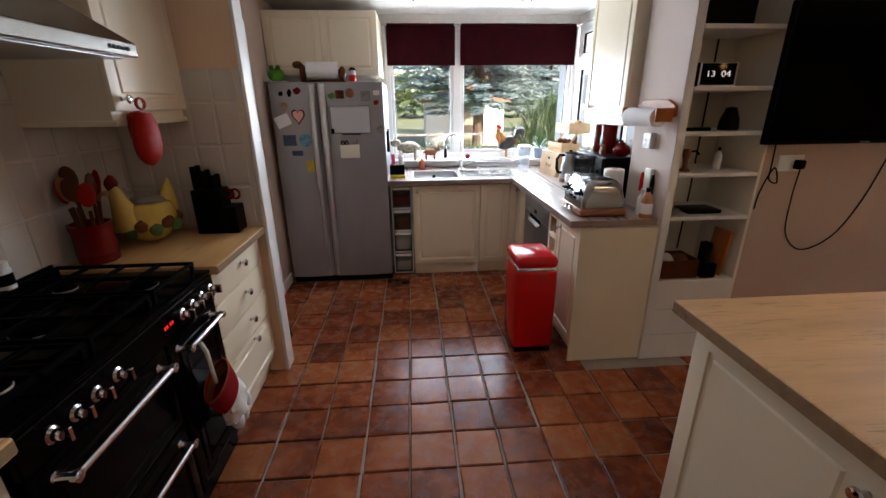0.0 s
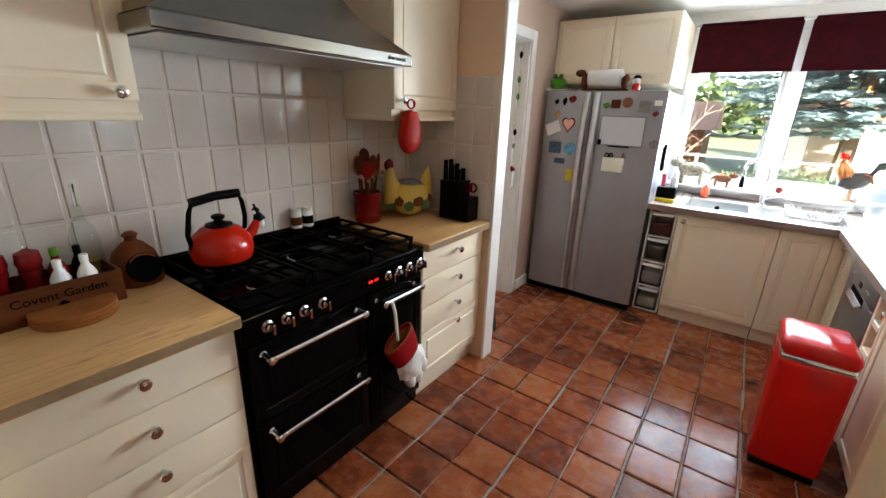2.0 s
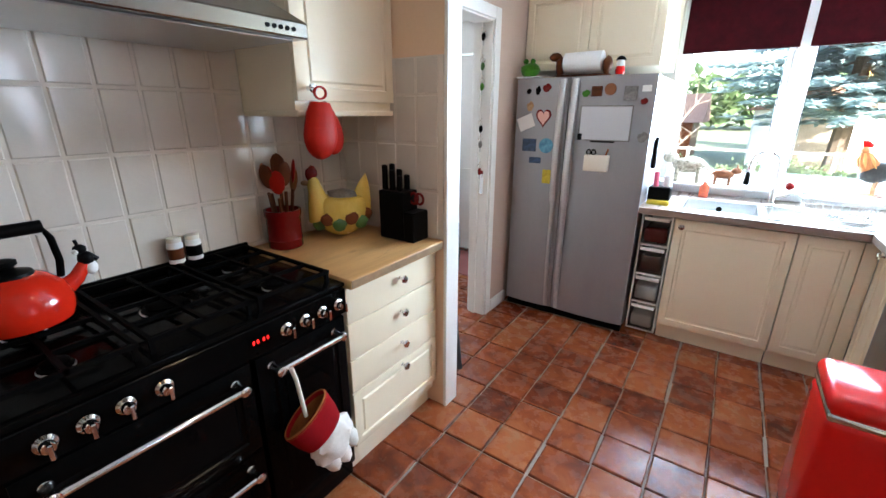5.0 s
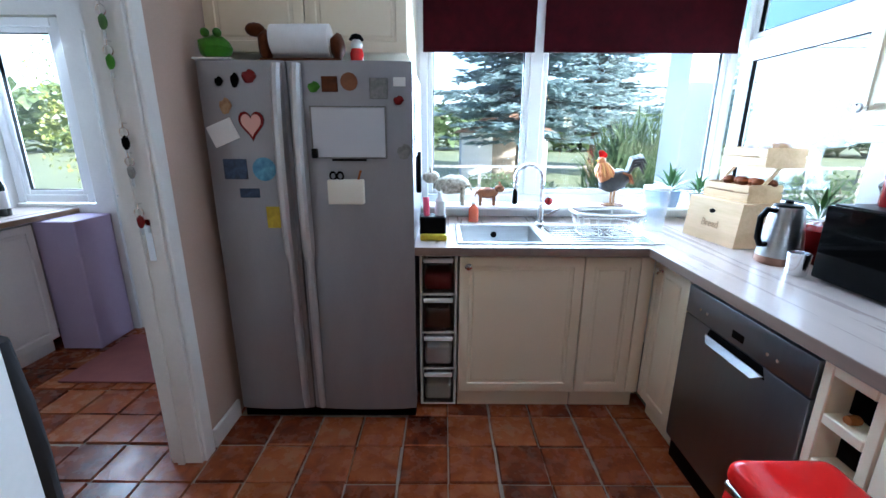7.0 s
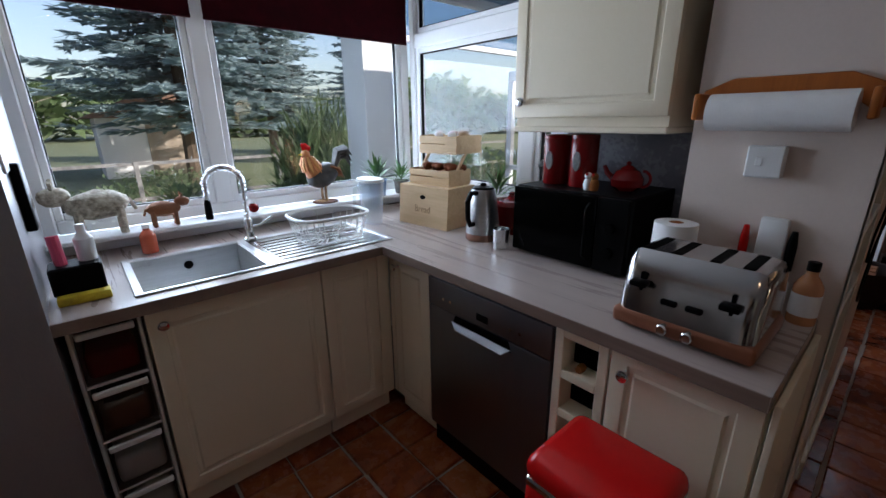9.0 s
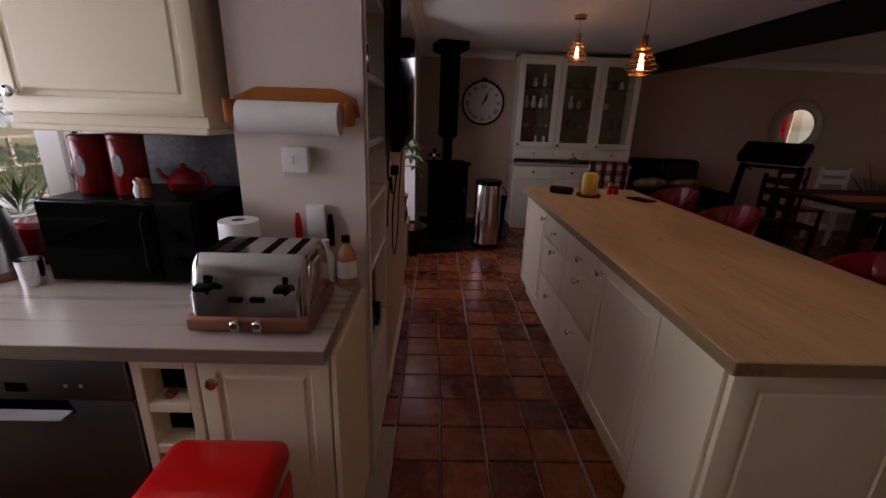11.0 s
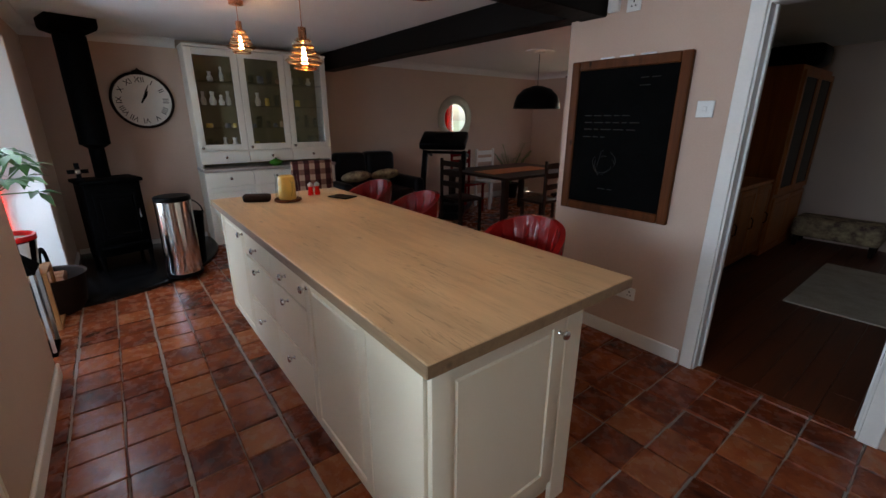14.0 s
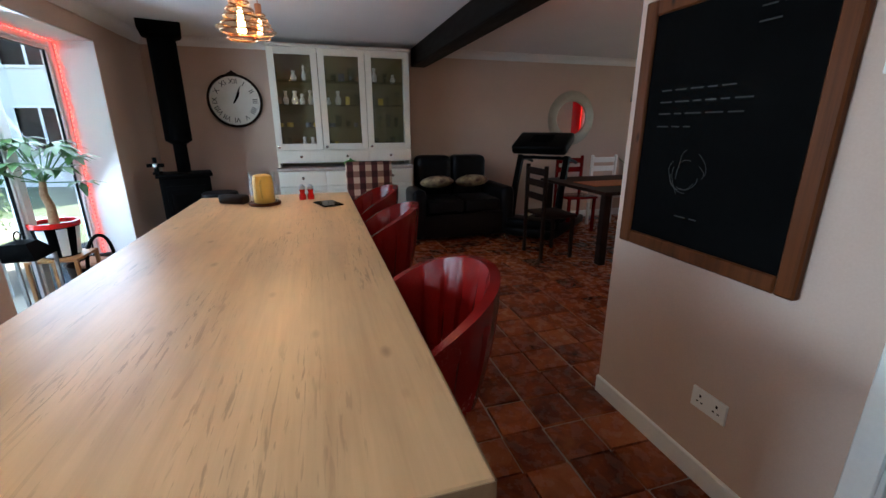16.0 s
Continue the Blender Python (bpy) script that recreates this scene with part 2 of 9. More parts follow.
LILAC = surface("lilac_paint", (0.42, 0.34, 0.50), (0.48, 0.40, 0.56), (0.5, 0.7), 60, 3, 0.06)
REDLEATHER = surface("red_leather", (0.13, 0.003, 0.003), (0.19, 0.006, 0.005), (0.18, 0.3), 160, 5, 0.15)
DARKLEATHER = surface("black_leather", (0.005, 0.005, 0.006), (0.008, 0.008, 0.010), (0.3, 0.45), 120, 5, 0.15, spec=0.12)
BURGUNDY = surface("burgundy_blind_cloth", (0.014, 0.0008, 0.002), (0.034, 0.0016, 0.004), (0.8, 0.95), 24, 9, 0.2, spec=0.08)
PAPER = surface("white_paper", (0.78, 0.78, 0.77), (0.84, 0.84, 0.83), (0.85, 0.95), 200, 20, 0.3)
WHITEP = mat("white_plastic", (0.78, 0.78, 0.76), 0.35)
PALEWOOD = wood_mat("pale_pine", (0.66, 0.47, 0.28), (0.48, 0.31, 0.16), False, (0.45, 0.6), 1)
MIDWOOD = wood_mat("brown_wood", (0.11, 0.030, 0.009), (0.05, 0.013, 0.004), False, (0.4, 0.6), 1)
ORANGEWOOD = wood_mat("orange_oak", (0.42, 0.125, 0.026), (0.24, 0.065, 0.014), False, (0.35, 0.5), 2, spec=0.25)
COPPER = mat("copper", (0.72, 0.33, 0.18), 0.25, 1.0)
CORK = surface("cork", (0.20, 0.062, 0.016), (0.32, 0.115, 0.034), (0.8, 0.95), 150, 12, 0.4)
ENAMEL = surface("orange_red_enamel", (0.46, 0.012, 0.005), (0.54, 0.022, 0.007), (0.1, 0.2), 30, 3, 0.02)
DARKRED = surface("dark_red_ceramic", (0.14, 0.003, 0.004), (0.18, 0.006, 0.006), (0.15, 0.25), 40, 4, 0.02)
SILICONE = surface("red_silicone", (0.28, 0.007, 0.003), (0.35, 0.012, 0.005), (0.45, 0.6), 60, 5, 0.05)
YELLOWC = surface("yellow_ceramic", (0.66, 0.45, 0.08), (0.75, 0.55, 0.14), (0.15, 0.3), 50, 6, 0.1)
GREEN = surface("green_leaf", (0.035, 0.10, 0.022), (0.08, 0.20, 0.045), (0.35, 0.5), 60, 8, 0.1)
LIME = surface("lime_plastic", (0.03, 0.14, 0.01), (0.07, 0.24, 0.02), (0.35, 0.5), 60, 6, 0.05)
SLATE = surface("grey_backsplash_tile", (0.10, 0.095, 0.105), (0.15, 0.14, 0.15), (0.2, 0.35), 50, 4, 0.05)
TERRA = surface("terracotta", (0.13, 0.036, 0.014), (0.19, 0.06, 0.025), (0.7, 0.9), 60, 6, 0.2)
CHALKB = surface("chalkboard", (0.0022, 0.0022, 0.0022), (0.005, 0.005, 0.005), (0.6, 0.8), 20, 2, 0.05, spec=0.015)
CHALK = mat("chalk", (0.035, 0.035, 0.034), 0.95)
FRAMEWOOD = wood_mat("brown_pine_frame", (0.115, 0.034, 0.009), (0.035, 0.010, 0.003), True, (0.4, 0.55), 2, spec=0.15)
CLOCKFACE = surface("clock_face", (0.68, 0.66, 0.60), (0.76, 0.74, 0.68), (0.5, 0.6), 60, 6, 0.02)
MIRROR = mat("mirror_glass", (0.9, 0.9, 0.9), 0.02, 1.0)
SCREEN = mat("television_screen", (0.0015, 0.0015, 0.0015), 0.06, 0.0, 0.04)
TARTAN = mat("tartan_wool", (0.55, 0.42, 0.34), 0.9)
CLEAR = glass("clear_glass", (0.92, 0.94, 0.93), 0.03)
AMBERRIB = mat("amber_rib_glass", (0.62, 0.34, 0.19), 0.15, 0.8)
AMBER = glass("amber_glass", (1.0, 0.90, 0.78), 0.10)
BULB = glow("bulb_filament", (1.0, 0.62, 0.28), 20)
LEDRED = glow("red_led", (1.0, 0.04, 0.03), 1.8)
DIGITRED = glow("red_clock_digit", (1.0, 0.012, 0.01), 0.25)
DIGITS = glow("clock_digits", (0.9, 0.95, 1.0), 0.14)
WARMLED = glow("downlight_lens", (1.0, 0.85, 0.62), 15)
DARKFLOOR = wood_mat("dark_floor_board", (0.13, 0.034, 0.013), (0.06, 0.016, 0.007), False, (0.3, 0.45), 1, spec=0.2)
GROUTW = surface("pale_grout", (0.58, 0.52, 0.46), (0.66, 0.60, 0.53), (0.8, 0.95), 60, 3, 0.1)
SLATEB = surface("black_slate", (0.003, 0.003, 0.003), (0.006, 0.006, 0.006), (0.12, 0.25), 50, 4, 0.05, spec=0.15)
DARKCLOTH = surface("dark_curtain_cloth", (0.010, 0.009, 0.010), (0.02, 0.018, 0.02), (0.85, 0.95), 90, 8, 0.3)
_t = coords(TARTAN, (1, 1, 1), True)
_w1 = node(TARTAN, "ShaderNodeTexWave", Scale=2.6, Distortion=0.0)
_w1.bands_direction = "Y"
_w2 = node(TARTAN, "ShaderNodeTexWave", Scale=2.6, Distortion=0.0)
_w2.bands_direction = "Z"
link(TARTAN, _t, _w1.inputs["Vector"]), link(TARTAN, _t, _w2.inputs["Vector"])
_a = ramp(TARTAN, _w1.outputs[0], [(0.45, (0.55, 0.40, 0.30)), (0.55, (0.09, 0.02, 0.02))])
_b = ramp(TARTAN, _w2.outputs[0], [(0.45, (1, 1, 1)), (0.55, (0.42, 0.3, 0.3))])
link(TARTAN, mixed(TARTAN, 1.0, _a, _b, "MULTIPLY"), TARTAN.node_tree.nodes["Principled BSDF"].inputs["Base Color"])
GRASS = surface("lawn", (0.08, 0.10, 0.05), (0.15, 0.17, 0.09), (0.85, 0.95), 3, 0.4, 0.4, world_space=True, dist=0.03)
PAVING = surface("pale_paving", (0.30, 0.28, 0.25), (0.40, 0.38, 0.34), (0.8, 0.95), 12, 0.8, 0.3, world_space=True)
NEEDLE = surface("blue_spruce_needles", (0.18, 0.26, 0.27), (0.33, 0.43, 0.45), (0.6, 0.8), 8, 0.7, 0.0, world_space=True)
LEAFY = surface("hedge_leaves", (0.07, 0.12, 0.045), (0.16, 0.22, 0.10), (0.55, 0.75), 8, 0.7, 0.0, world_space=True)
for _m in (NEEDLE, LEAFY):
    _p, _out = _m.node_tree.nodes["Principled BSDF"], _m.node_tree.nodes["Material Output"]
    _tl, _mx = node(_m, "ShaderNodeBsdfTranslucent"), node(_m, "ShaderNodeMixShader")
    _mx.inputs[0].default_value = 0.45
    link(_m, _p.inputs["Base Color"].links[0].from_socket, _tl.inputs["Color"])
    link(_m, _p.outputs[0], _mx.inputs[1]), link(_m, _tl.outputs[0], _mx.inputs[2]), link(_m, _mx.outputs[0], _out.inputs["Surface"])
BARK = surface("bark", (0.07, 0.05, 0.035), (0.14, 0.10, 0.07), (0.85, 0.95), 20, 3, 0.5)
RENDERW = surface("white_render_wall", (0.70, 0.69, 0.66), (0.78, 0.77, 0.74), (0.85, 0.95), 40, 2, 0.2)
ROOFT = surface("brown_roof_tiles", (0.16, 0.09, 0.06), (0.24, 0.14, 0.10), (0.8, 0.95), 12, 2, 0.3)
BLUEPOT = surface("grey_blue_planter", (0.16, 0.19, 0.23), (0.22, 0.25, 0.30), (0.5, 0.7), 30, 3, 0.1)
TWIG = surface("pale_twigs", (0.24, 0.19, 0.14), (0.36, 0.30, 0.23), (0.85, 0.95), 30, 4, 0.3)
for _m, _s in ((SILICONE, 0.12), (CORK, 0.1), (TERRA, 0.12), (MIDWOOD, 0.12), (PINE, 0.2), (RED, 0.32), (ENAMEL, 0.35), (DARKRED, 0.3), (REDLEATHER, 0.22), (TILEF, 0.32), (LIME, 0.2), (PALEWOOD, 0.25), (COPPER, 0.5)):
    _m.node_tree.nodes["Principled BSDF"].inputs["Specular IOR Level"].default_value = _s


# geometry helpers
def box(bm, x0, y0, z0, x1, y1, z1, bevel=0.0, seg=1, m=None):
    vs = [bm.verts.new((x, y, z)) for z in (z0, z1) for x, y in ((x0, y0), (x1, y0), (x1, y1), (x0, y1))]
    if m is not None:
        for v in vs:
            v.co = m @ v.co
    fs = [bm.faces.new([vs[i] for i in q]) for q in ((0, 3, 2, 1), (4, 5, 6, 7), (0, 1, 5, 4), (1, 2, 6, 5), (2, 3, 7, 6), (3, 0, 4, 7))]
    if bevel:
        es = list({e for f in fs for e in f.edges})
        bmesh.ops.bevel(bm, geom=es, offset=bevel, segments=seg, affect="EDGES", profile=0.5)
    return bm


def boxes(*rows, bevel=0.0, seg=1):
    bm = bmesh.new()
    for r in rows:
        box(bm, *r, bevel=bevel, seg=seg)
    return bm


def lathe(profile, seg=24, m=None, bm=None, cap=True):
    """A turned solid from (radius, height) pairs, bottom first."""
    bm = bm or bmesh.new()
    rings = []
    for r, z in profile:
        ring = [bm.verts.new((r * math.cos(2 * math.pi * i / seg), r * math.sin(2 * math.pi * i / seg), z)) for i in range(seg)]
        rings.append(ring)
    for a, b in zip(rings, rings[1:]):
        for i in range(seg):
            j = (i + 1) % seg
            bm.faces.new((a[i], a[j], b[j], b[i]))
    if cap:
        bm.faces.new(rings[0][::-1])
        bm.faces.new(rings[-1])
    if m is not None:
        for ring in rings:
            for v in ring:
                v.co = m @ v.co
    return bm


def tube(points, r, seg=10, bm=None, closed=False, taper=None):
    """A round bar along a line of points."""
    bm = bm or bmesh.new()
    pts = [Vector(p) for p in points]
    rings, side = [], None
    for i, p in enumerate(pts):
        a = pts[i - 1] if (i or closed) else p
        b = pts[(i + 1) % len(pts)] if (i < len(pts) - 1 or closed) else p
        d = (b - a).normalized()
        if side is None:
            side = d.orthogonal().normalized()
        side = (side - d * side.dot(d)).normalized()
        up = d.cross(side)
        rr = r if taper is None else r * taper[i]
        rings.append([bm.verts.new(p + rr * (math.cos(2 * math.pi * k / seg) * side + math.sin(2 * math.pi * k / seg) * up)) for k in range(seg)])
    pairs = list(zip(rings, rings[1:])) + ([(rings[-1], rings[0])] if closed else [])
    for a, b in pairs:
        for k in range(seg):
            j = (k + 1) % seg
            bm.faces.new((a[k], a[j], b[j], b[k]))
    if not closed:
        bm.faces.new(rings[0][::-1])
        bm.faces.new(rings[-1])
    return bm


def arc(c, r, a0, a1, n, u=(1, 0, 0), v=(0, 0, 1)):
    c, u, v = Vector(c), Vector(u), Vector(v)
    return [c + r * (math.cos(radians(a0 + (a1 - a0) * i / n)) * u + math.sin(radians(a0 + (a1 - a0) * i / n)) * v) for i in range(n + 1)]


def prism(outline, depth, m=None, bm=None, bevel=0.0):
    """A flat outline in x and z, thickened along +y."""
    bm = bm or bmesh.new()
    a = [bm.verts.new((x, 0, z)) for x, z in outline]
    b = [bm.verts.new((x, depth, z)) for x, z in outline]
    n = len(a)
    fs = [bm.faces.new(a), bm.faces.new(b[::-1])]
    for i in range(n):
        j = (i + 1) % n
        fs.append(bm.faces.new((a[j], a[i], b[i], b[j])))
    if bevel:
        bmesh.ops.bevel(bm, geom=list({e for f in fs for e in f.edges}), offset=bevel, segments=1, affect="EDGES", profile=0.5)
    if m is not None:
        for v in {v for f in bm.faces for v in f.verts}:
            v.co = m @ v.co
    return bm


def ball(r, m=None, sub=2, bm=None, squash=(1, 1, 1), rough=0.0):
    bm = bm or bmesh.new()
    made = bmesh.ops.create_icosphere(bm, subdivisions=sub, radius=r)["verts"]
    for v in made:
        if rough:
            v.co *= 1 + rough * noise.noise(v.co * (2.2 / r))
        v.co = Vector((v.co.x * squash[0], v.co.y * squash[1], v.co.z * squash[2]))
        if m is not None:
            v.co = m @ v.co
    return bm


def mesh_of(name, bm, smooth=True):
    bmesh.ops.recalc_face_normals(bm, faces=bm.faces)
    me = bpy.data.meshes.new(name)
    bm.to_mesh(me)
    bm.free()
    if smooth and me.polygons:
        me.polygons.foreach_set("use_smooth", [True] * len(me.polygons))
        me.set_sharp_from_angle(angle=radians(35))
    return me


def part(name, bm, material, parent=None, label="", at=None):
    me = mesh_of(name, bm)
    me.materials.append(material)
    ob = new(name, me)
    ob.parent = parent
    if at is not None:
        ob.matrix_basis = at
    if label:
        ob["label"] = label
    return ob


def thing(name, label, category, at=None, group=""):
    ob = new(name)
    ob.empty_display_size = 0.1
    if at is not None:
        ob.matrix_basis = at
    return tagged(ob, label, category, group)


def single(name, bm, material, label, category, at=None, group=""):
    return tagged(part(name, bm, material, None, "", at), label, category, group)


def setting(name, bm, material, label="", category=""):
    ob = part(name, bm, material)
    return tagged(ob, label, category, "", "structure")


def joined(name, pieces, parent=None, label="", at=None):
    """One mesh out of several bmeshes, each with its material."""
    out = bmesh.new()
    mats = []
    for bm, material in pieces:
        if material not in mats:
            mats.append(material)
        k = mats.index(material)
        bmesh.ops.recalc_face_normals(bm, faces=bm.faces)
        vmap = {v: out.verts.new(v.co) for v in bm.verts}
        for f in bm.faces:
            g = out.faces.new([vmap[v] for v in f.verts])
            g.material_index = k
        bm.free()
    me = mesh_of(name, out)
    for material in mats:
        me.materials.append(material)
    ob = new(name, me)
    ob.parent = parent
    if at is not None:
        ob.matrix_basis = at
    if label:
        ob["label"] = label
    return ob


def lettering(name, body, size, material, parent, at, label="", thick=0.0006):
    cu = bpy.data.curves.new(name, "FONT")
    cu.body, cu.size, cu.extrude, cu.align_x, cu.align_y = body, size, thick, "CENTER", "CENTER"
    tmp = bpy.data.objects.new(name, cu)
    scene.collection.objects.link(tmp)
    me = bpy.data.meshes.new_from_object(tmp.evaluated_get(bpy.context.evaluated_depsgraph_get()))
    bpy.data.objects.remove(tmp)
    me.materials.clear()
    me.materials.append(material)
    ob = new(name, me)
    ob.parent, ob.matrix_basis = parent, at
    if label:
        ob["label"] = label
    return ob


def leaf(bm, base, way, length, width, up=Vector((0, 0, 1)), fold=0.15):
    """A folded pointed leaf from base along way."""
    way = Vector(way).normalized()
    side = way.cross(up)
    side = side.normalized() if side.length > 1e-4 else Vector((1, 0, 0))
    nrm = side.cross(way)
    b = Vector(base)
    v = [bm.verts.new(p) for p in (b, b + way * length * 0.45 + side * width / 2 + nrm * fold * width, b + way * length - nrm * length * 0.12, b + way * length * 0.45 - side * width / 2 + nrm * fold * width, b + way * length * 0.5)]
    bm.faces.new((v[0], v[1], v[4])), bm.faces.new((v[1], v[2], v[4])), bm.faces.new((v[2], v[3], v[4])), bm.faces.new((v[3], v[0], v[4]))

# the large structure: z = 0 is the tiled floor
H = 2.30
PIN = -0.985  # face of the chalkboard wall
floor = setting("floor", boxes((-3.2, -5.4, -0.12, 6.15, 4.60, -0.012)), GROUT, "grey grout bed of a terracotta tiled floor", "floor")
setting("ceiling", boxes((-3.2, -5.5, H, 6.15, 4.6, H + 0.12)), WHITE, "white painted plaster ceiling", "ceiling")
wall_west = setting("wall_west", boxes((-1.54, -1.1, 0, -1.42, 2.16, H)), PEACH, "peach plaster wall with cream glazed tiles", "wall")
stub = setting("wall_stub_cooker", boxes((-1.54, 2.16, 0, -0.79, 2.25, H)), PEACH, "short peach partition with a white end", "wall")
part("end_trim", boxes((-0.79, 2.152, 0, -0.772, 2.258, H), bevel=0.003), GLOSS, stub, "white gloss end board")
curtain_stub = setting("wall_stub_curtain", boxes((-1.42, 0.078, 0, -0.79, 0.105, H)), CREAM, "short cream panelled partition", "wall")
part("end_trim", boxes((-0.79, 0.075, 0, -0.774, 0.108, H), bevel=0.003), CREAM, curtain_stub)
setting("wall_utility_doorway", boxes((-1.25, 2.25, 0, -1.12, 2.32, H), (-1.25, 3.19, 0, -1.12, 4.30, H), (-1.25, 2.32, 2.02, -1.12, 3.19, H)), PINK, "pale pink plaster wall with a doorway", "wall")
wall_n = setting("wall_north", boxes((-1.12, 4.30, 0, 1.80, 4.45, 0.97), (-1.12, 4.30, 2.22, 1.80, 4.45, H), (-1.12, 4.30, 0.97, -0.22, 4.45, 2.22)), GLOSS, "white painted wall round the kitchen window", "wall")
wall_e = setting("wall_east_kitchen", boxes((1.66, 2.5, 0, 1.80, 4.30, 0.99), (1.66, 2.5, 0.99, 1.80, 3.12, H), (1.66, 3.12, 2.22, 1.80, 4.30, H)), GLOSS, "white painted wall beside a side window", "wall")
setting("wall_pillar", boxes((1.385, 2.075, 0, 1.43, 2.50, H), (1.43, 2.46, 0, 1.66, 2.50, H), (1.43, 2.44, 0, 1.95, 2.46, H)), PALEPINK, "pale pink painted pillar beside the worktop", "wall")
wall_tv = setting("wall_television", boxes((1.90, 2.08, 0, 3.22, 2.44, H), (3.22, 2.08, 2.06, 4.95, 2.44, H), (4.95, 2.08, 0, 6.0, 2.44, H)), PINK, "pale pink plaster wall with a patio opening", "wall")
part("reveal", boxes((4.944, 2.085, 0, 4.95, 2.44, 2.055), (3.22, 2.085, 0, 3.226, 2.44, 2.055), (3.226, 2.085, 2.05, 4.944, 2.44, 2.056)), WHITE, wall_tv, "white plaster reveal of the patio opening")
setting("wall_clock", boxes((6.0, -5.3, 0, 6.12, 2.44, H)), PINK, "pale pink plaster end wall", "wall")
setting("wall_dining_end", boxes((2.06, -5.42, 0, 3.25, -5.3, H), (4.85, -5.42, 0, 6.0, -5.3, H), (3.25, -5.42, 0, 4.85, -5.3, 0.9), (3.25, -5.42, 2.05, 4.85, -5.3, H)), PINK, "pale pink plaster wall with a window", "wall")
wall_board = setting("wall_chalkboard", boxes((0.965, PIN - 0.12, 0, 2.06, PIN, H), (0.195, PIN - 0.12, 2.02, 0.965, PIN, H), (-1.42, PIN - 0.12, 0, 0.195, PIN, H), (1.94, -5.3, 0, 2.06, PIN - 0.12, H)), PINK, "pale pink plaster wall with a doorway", "wall")
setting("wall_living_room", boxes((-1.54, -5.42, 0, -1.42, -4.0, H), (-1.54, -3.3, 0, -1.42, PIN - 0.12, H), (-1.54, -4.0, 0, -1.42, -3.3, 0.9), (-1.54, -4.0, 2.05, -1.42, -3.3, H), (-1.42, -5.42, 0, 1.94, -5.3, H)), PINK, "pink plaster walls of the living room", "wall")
setting("wall_utility", boxes((-3.1, 2.1, 0, -3.0, 4.6, H), (-3.0, 4.48, 0, -2.45, 4.6, 0.93), (-3.0, 4.48, 2.1, -2.45, 4.6, H), (-2.45, 4.48, 0, -2.32, 4.6, H), (-1.48, 4.48, 0, -1.25, 4.6, H), (-2.32, 4.48, 2.02, -1.48, 4.6, H), (-3.0, 2.1, 0, -1.54, 2.2, H)), GLOSS, "white painted walls of the utility room", "wall")


def cornice(name, a, b, turn):
    """A coved cornice from a to b; turn: the way that it faces, degrees."""
    ln = (Vector(b) - Vector(a)).length
    prof = [(0, 0), (0, -0.09)] + [(0.012 + 0.068 * (1 - math.cos(radians(t))), -0.09 + 0.078 * math.sin(radians(t))) for t in (0, 22, 45, 68, 90)] + [(0.09, 0)]
    bm = bmesh.new()
    r1, r2 = [bm.verts.new((0, -u, w)) for u, w in prof], [bm.verts.new((ln, -u, w)) for u, w in prof]
    n = len(prof)
    for i in range(n):
        j = (i + 1) % n
        bm.faces.new((r1[i], r1[j], r2[j], r2[i]))
    bm.faces.new(r1), bm.faces.new(r2[::-1])
    ob = setting(name, bm, WHITE, "white coved plaster cornice", "cornice")
    ob.matrix_basis = pose(a[0], a[1], H - 0.001, 0, 0, turn)
    return ob


cornice("trim_cornice", (6.0, 2.08), (6.0, 0.82), -90)
cornice("trim_cornice", (6.0, -1.0), (6.0, -5.3), -90)
cornice("trim_cornice", (3.0, 2.08), (6.0, 2.08), 0)
cornice("trim_cornice", (1.80, PIN), (-1.42, PIN), 180)
cornice("trim_cornice", (6.0, -5.3), (2.06, -5.3), 180)
cornice("trim_cornice", (1.94, PIN - 0.12), (1.94, -5.3), -90)


def skirting(a, b, turn, h=0.095):
    ln = (Vector(b) - Vector(a)).length
    bm = prism([(0, 0), (ln, 0), (ln, h), (0, h)], 0.018, bevel=0.005)
    ob = setting("baseboard", bm, GLOSS, "white gloss skirting board", "skirting board")
    ob.matrix_basis = pose(a[0], a[1], 0, 0, 0, turn) @ pose(0, -0.0185, 0)


skirting((2.06, PIN), (1.04, PIN), 180)
skirting((1.905, 2.08), (3.22, 2.08), 0)
skirting((-1.12, 3.26), (-1.12, 3.50), 90)
skirting((4.97, 2.08), (5.9, 2.08), 0)
skirting((6.0, 2.06), (6.0, 0.82), -90)
skirting((6.0, -0.8), (6.0, -5.28), -90)
setting("beam_long", boxes((2.0, -1.06, 2.085, 6.0, -0.87, H), bevel=0.008), BEAM, "black stained wooden ceiling beam", "beam")
setting("beam_cross", boxes((1.80, PIN, 2.075, 1.99, 2.08, H), bevel=0.008), BEAM, "black stained wooden ceiling beam", "beam")


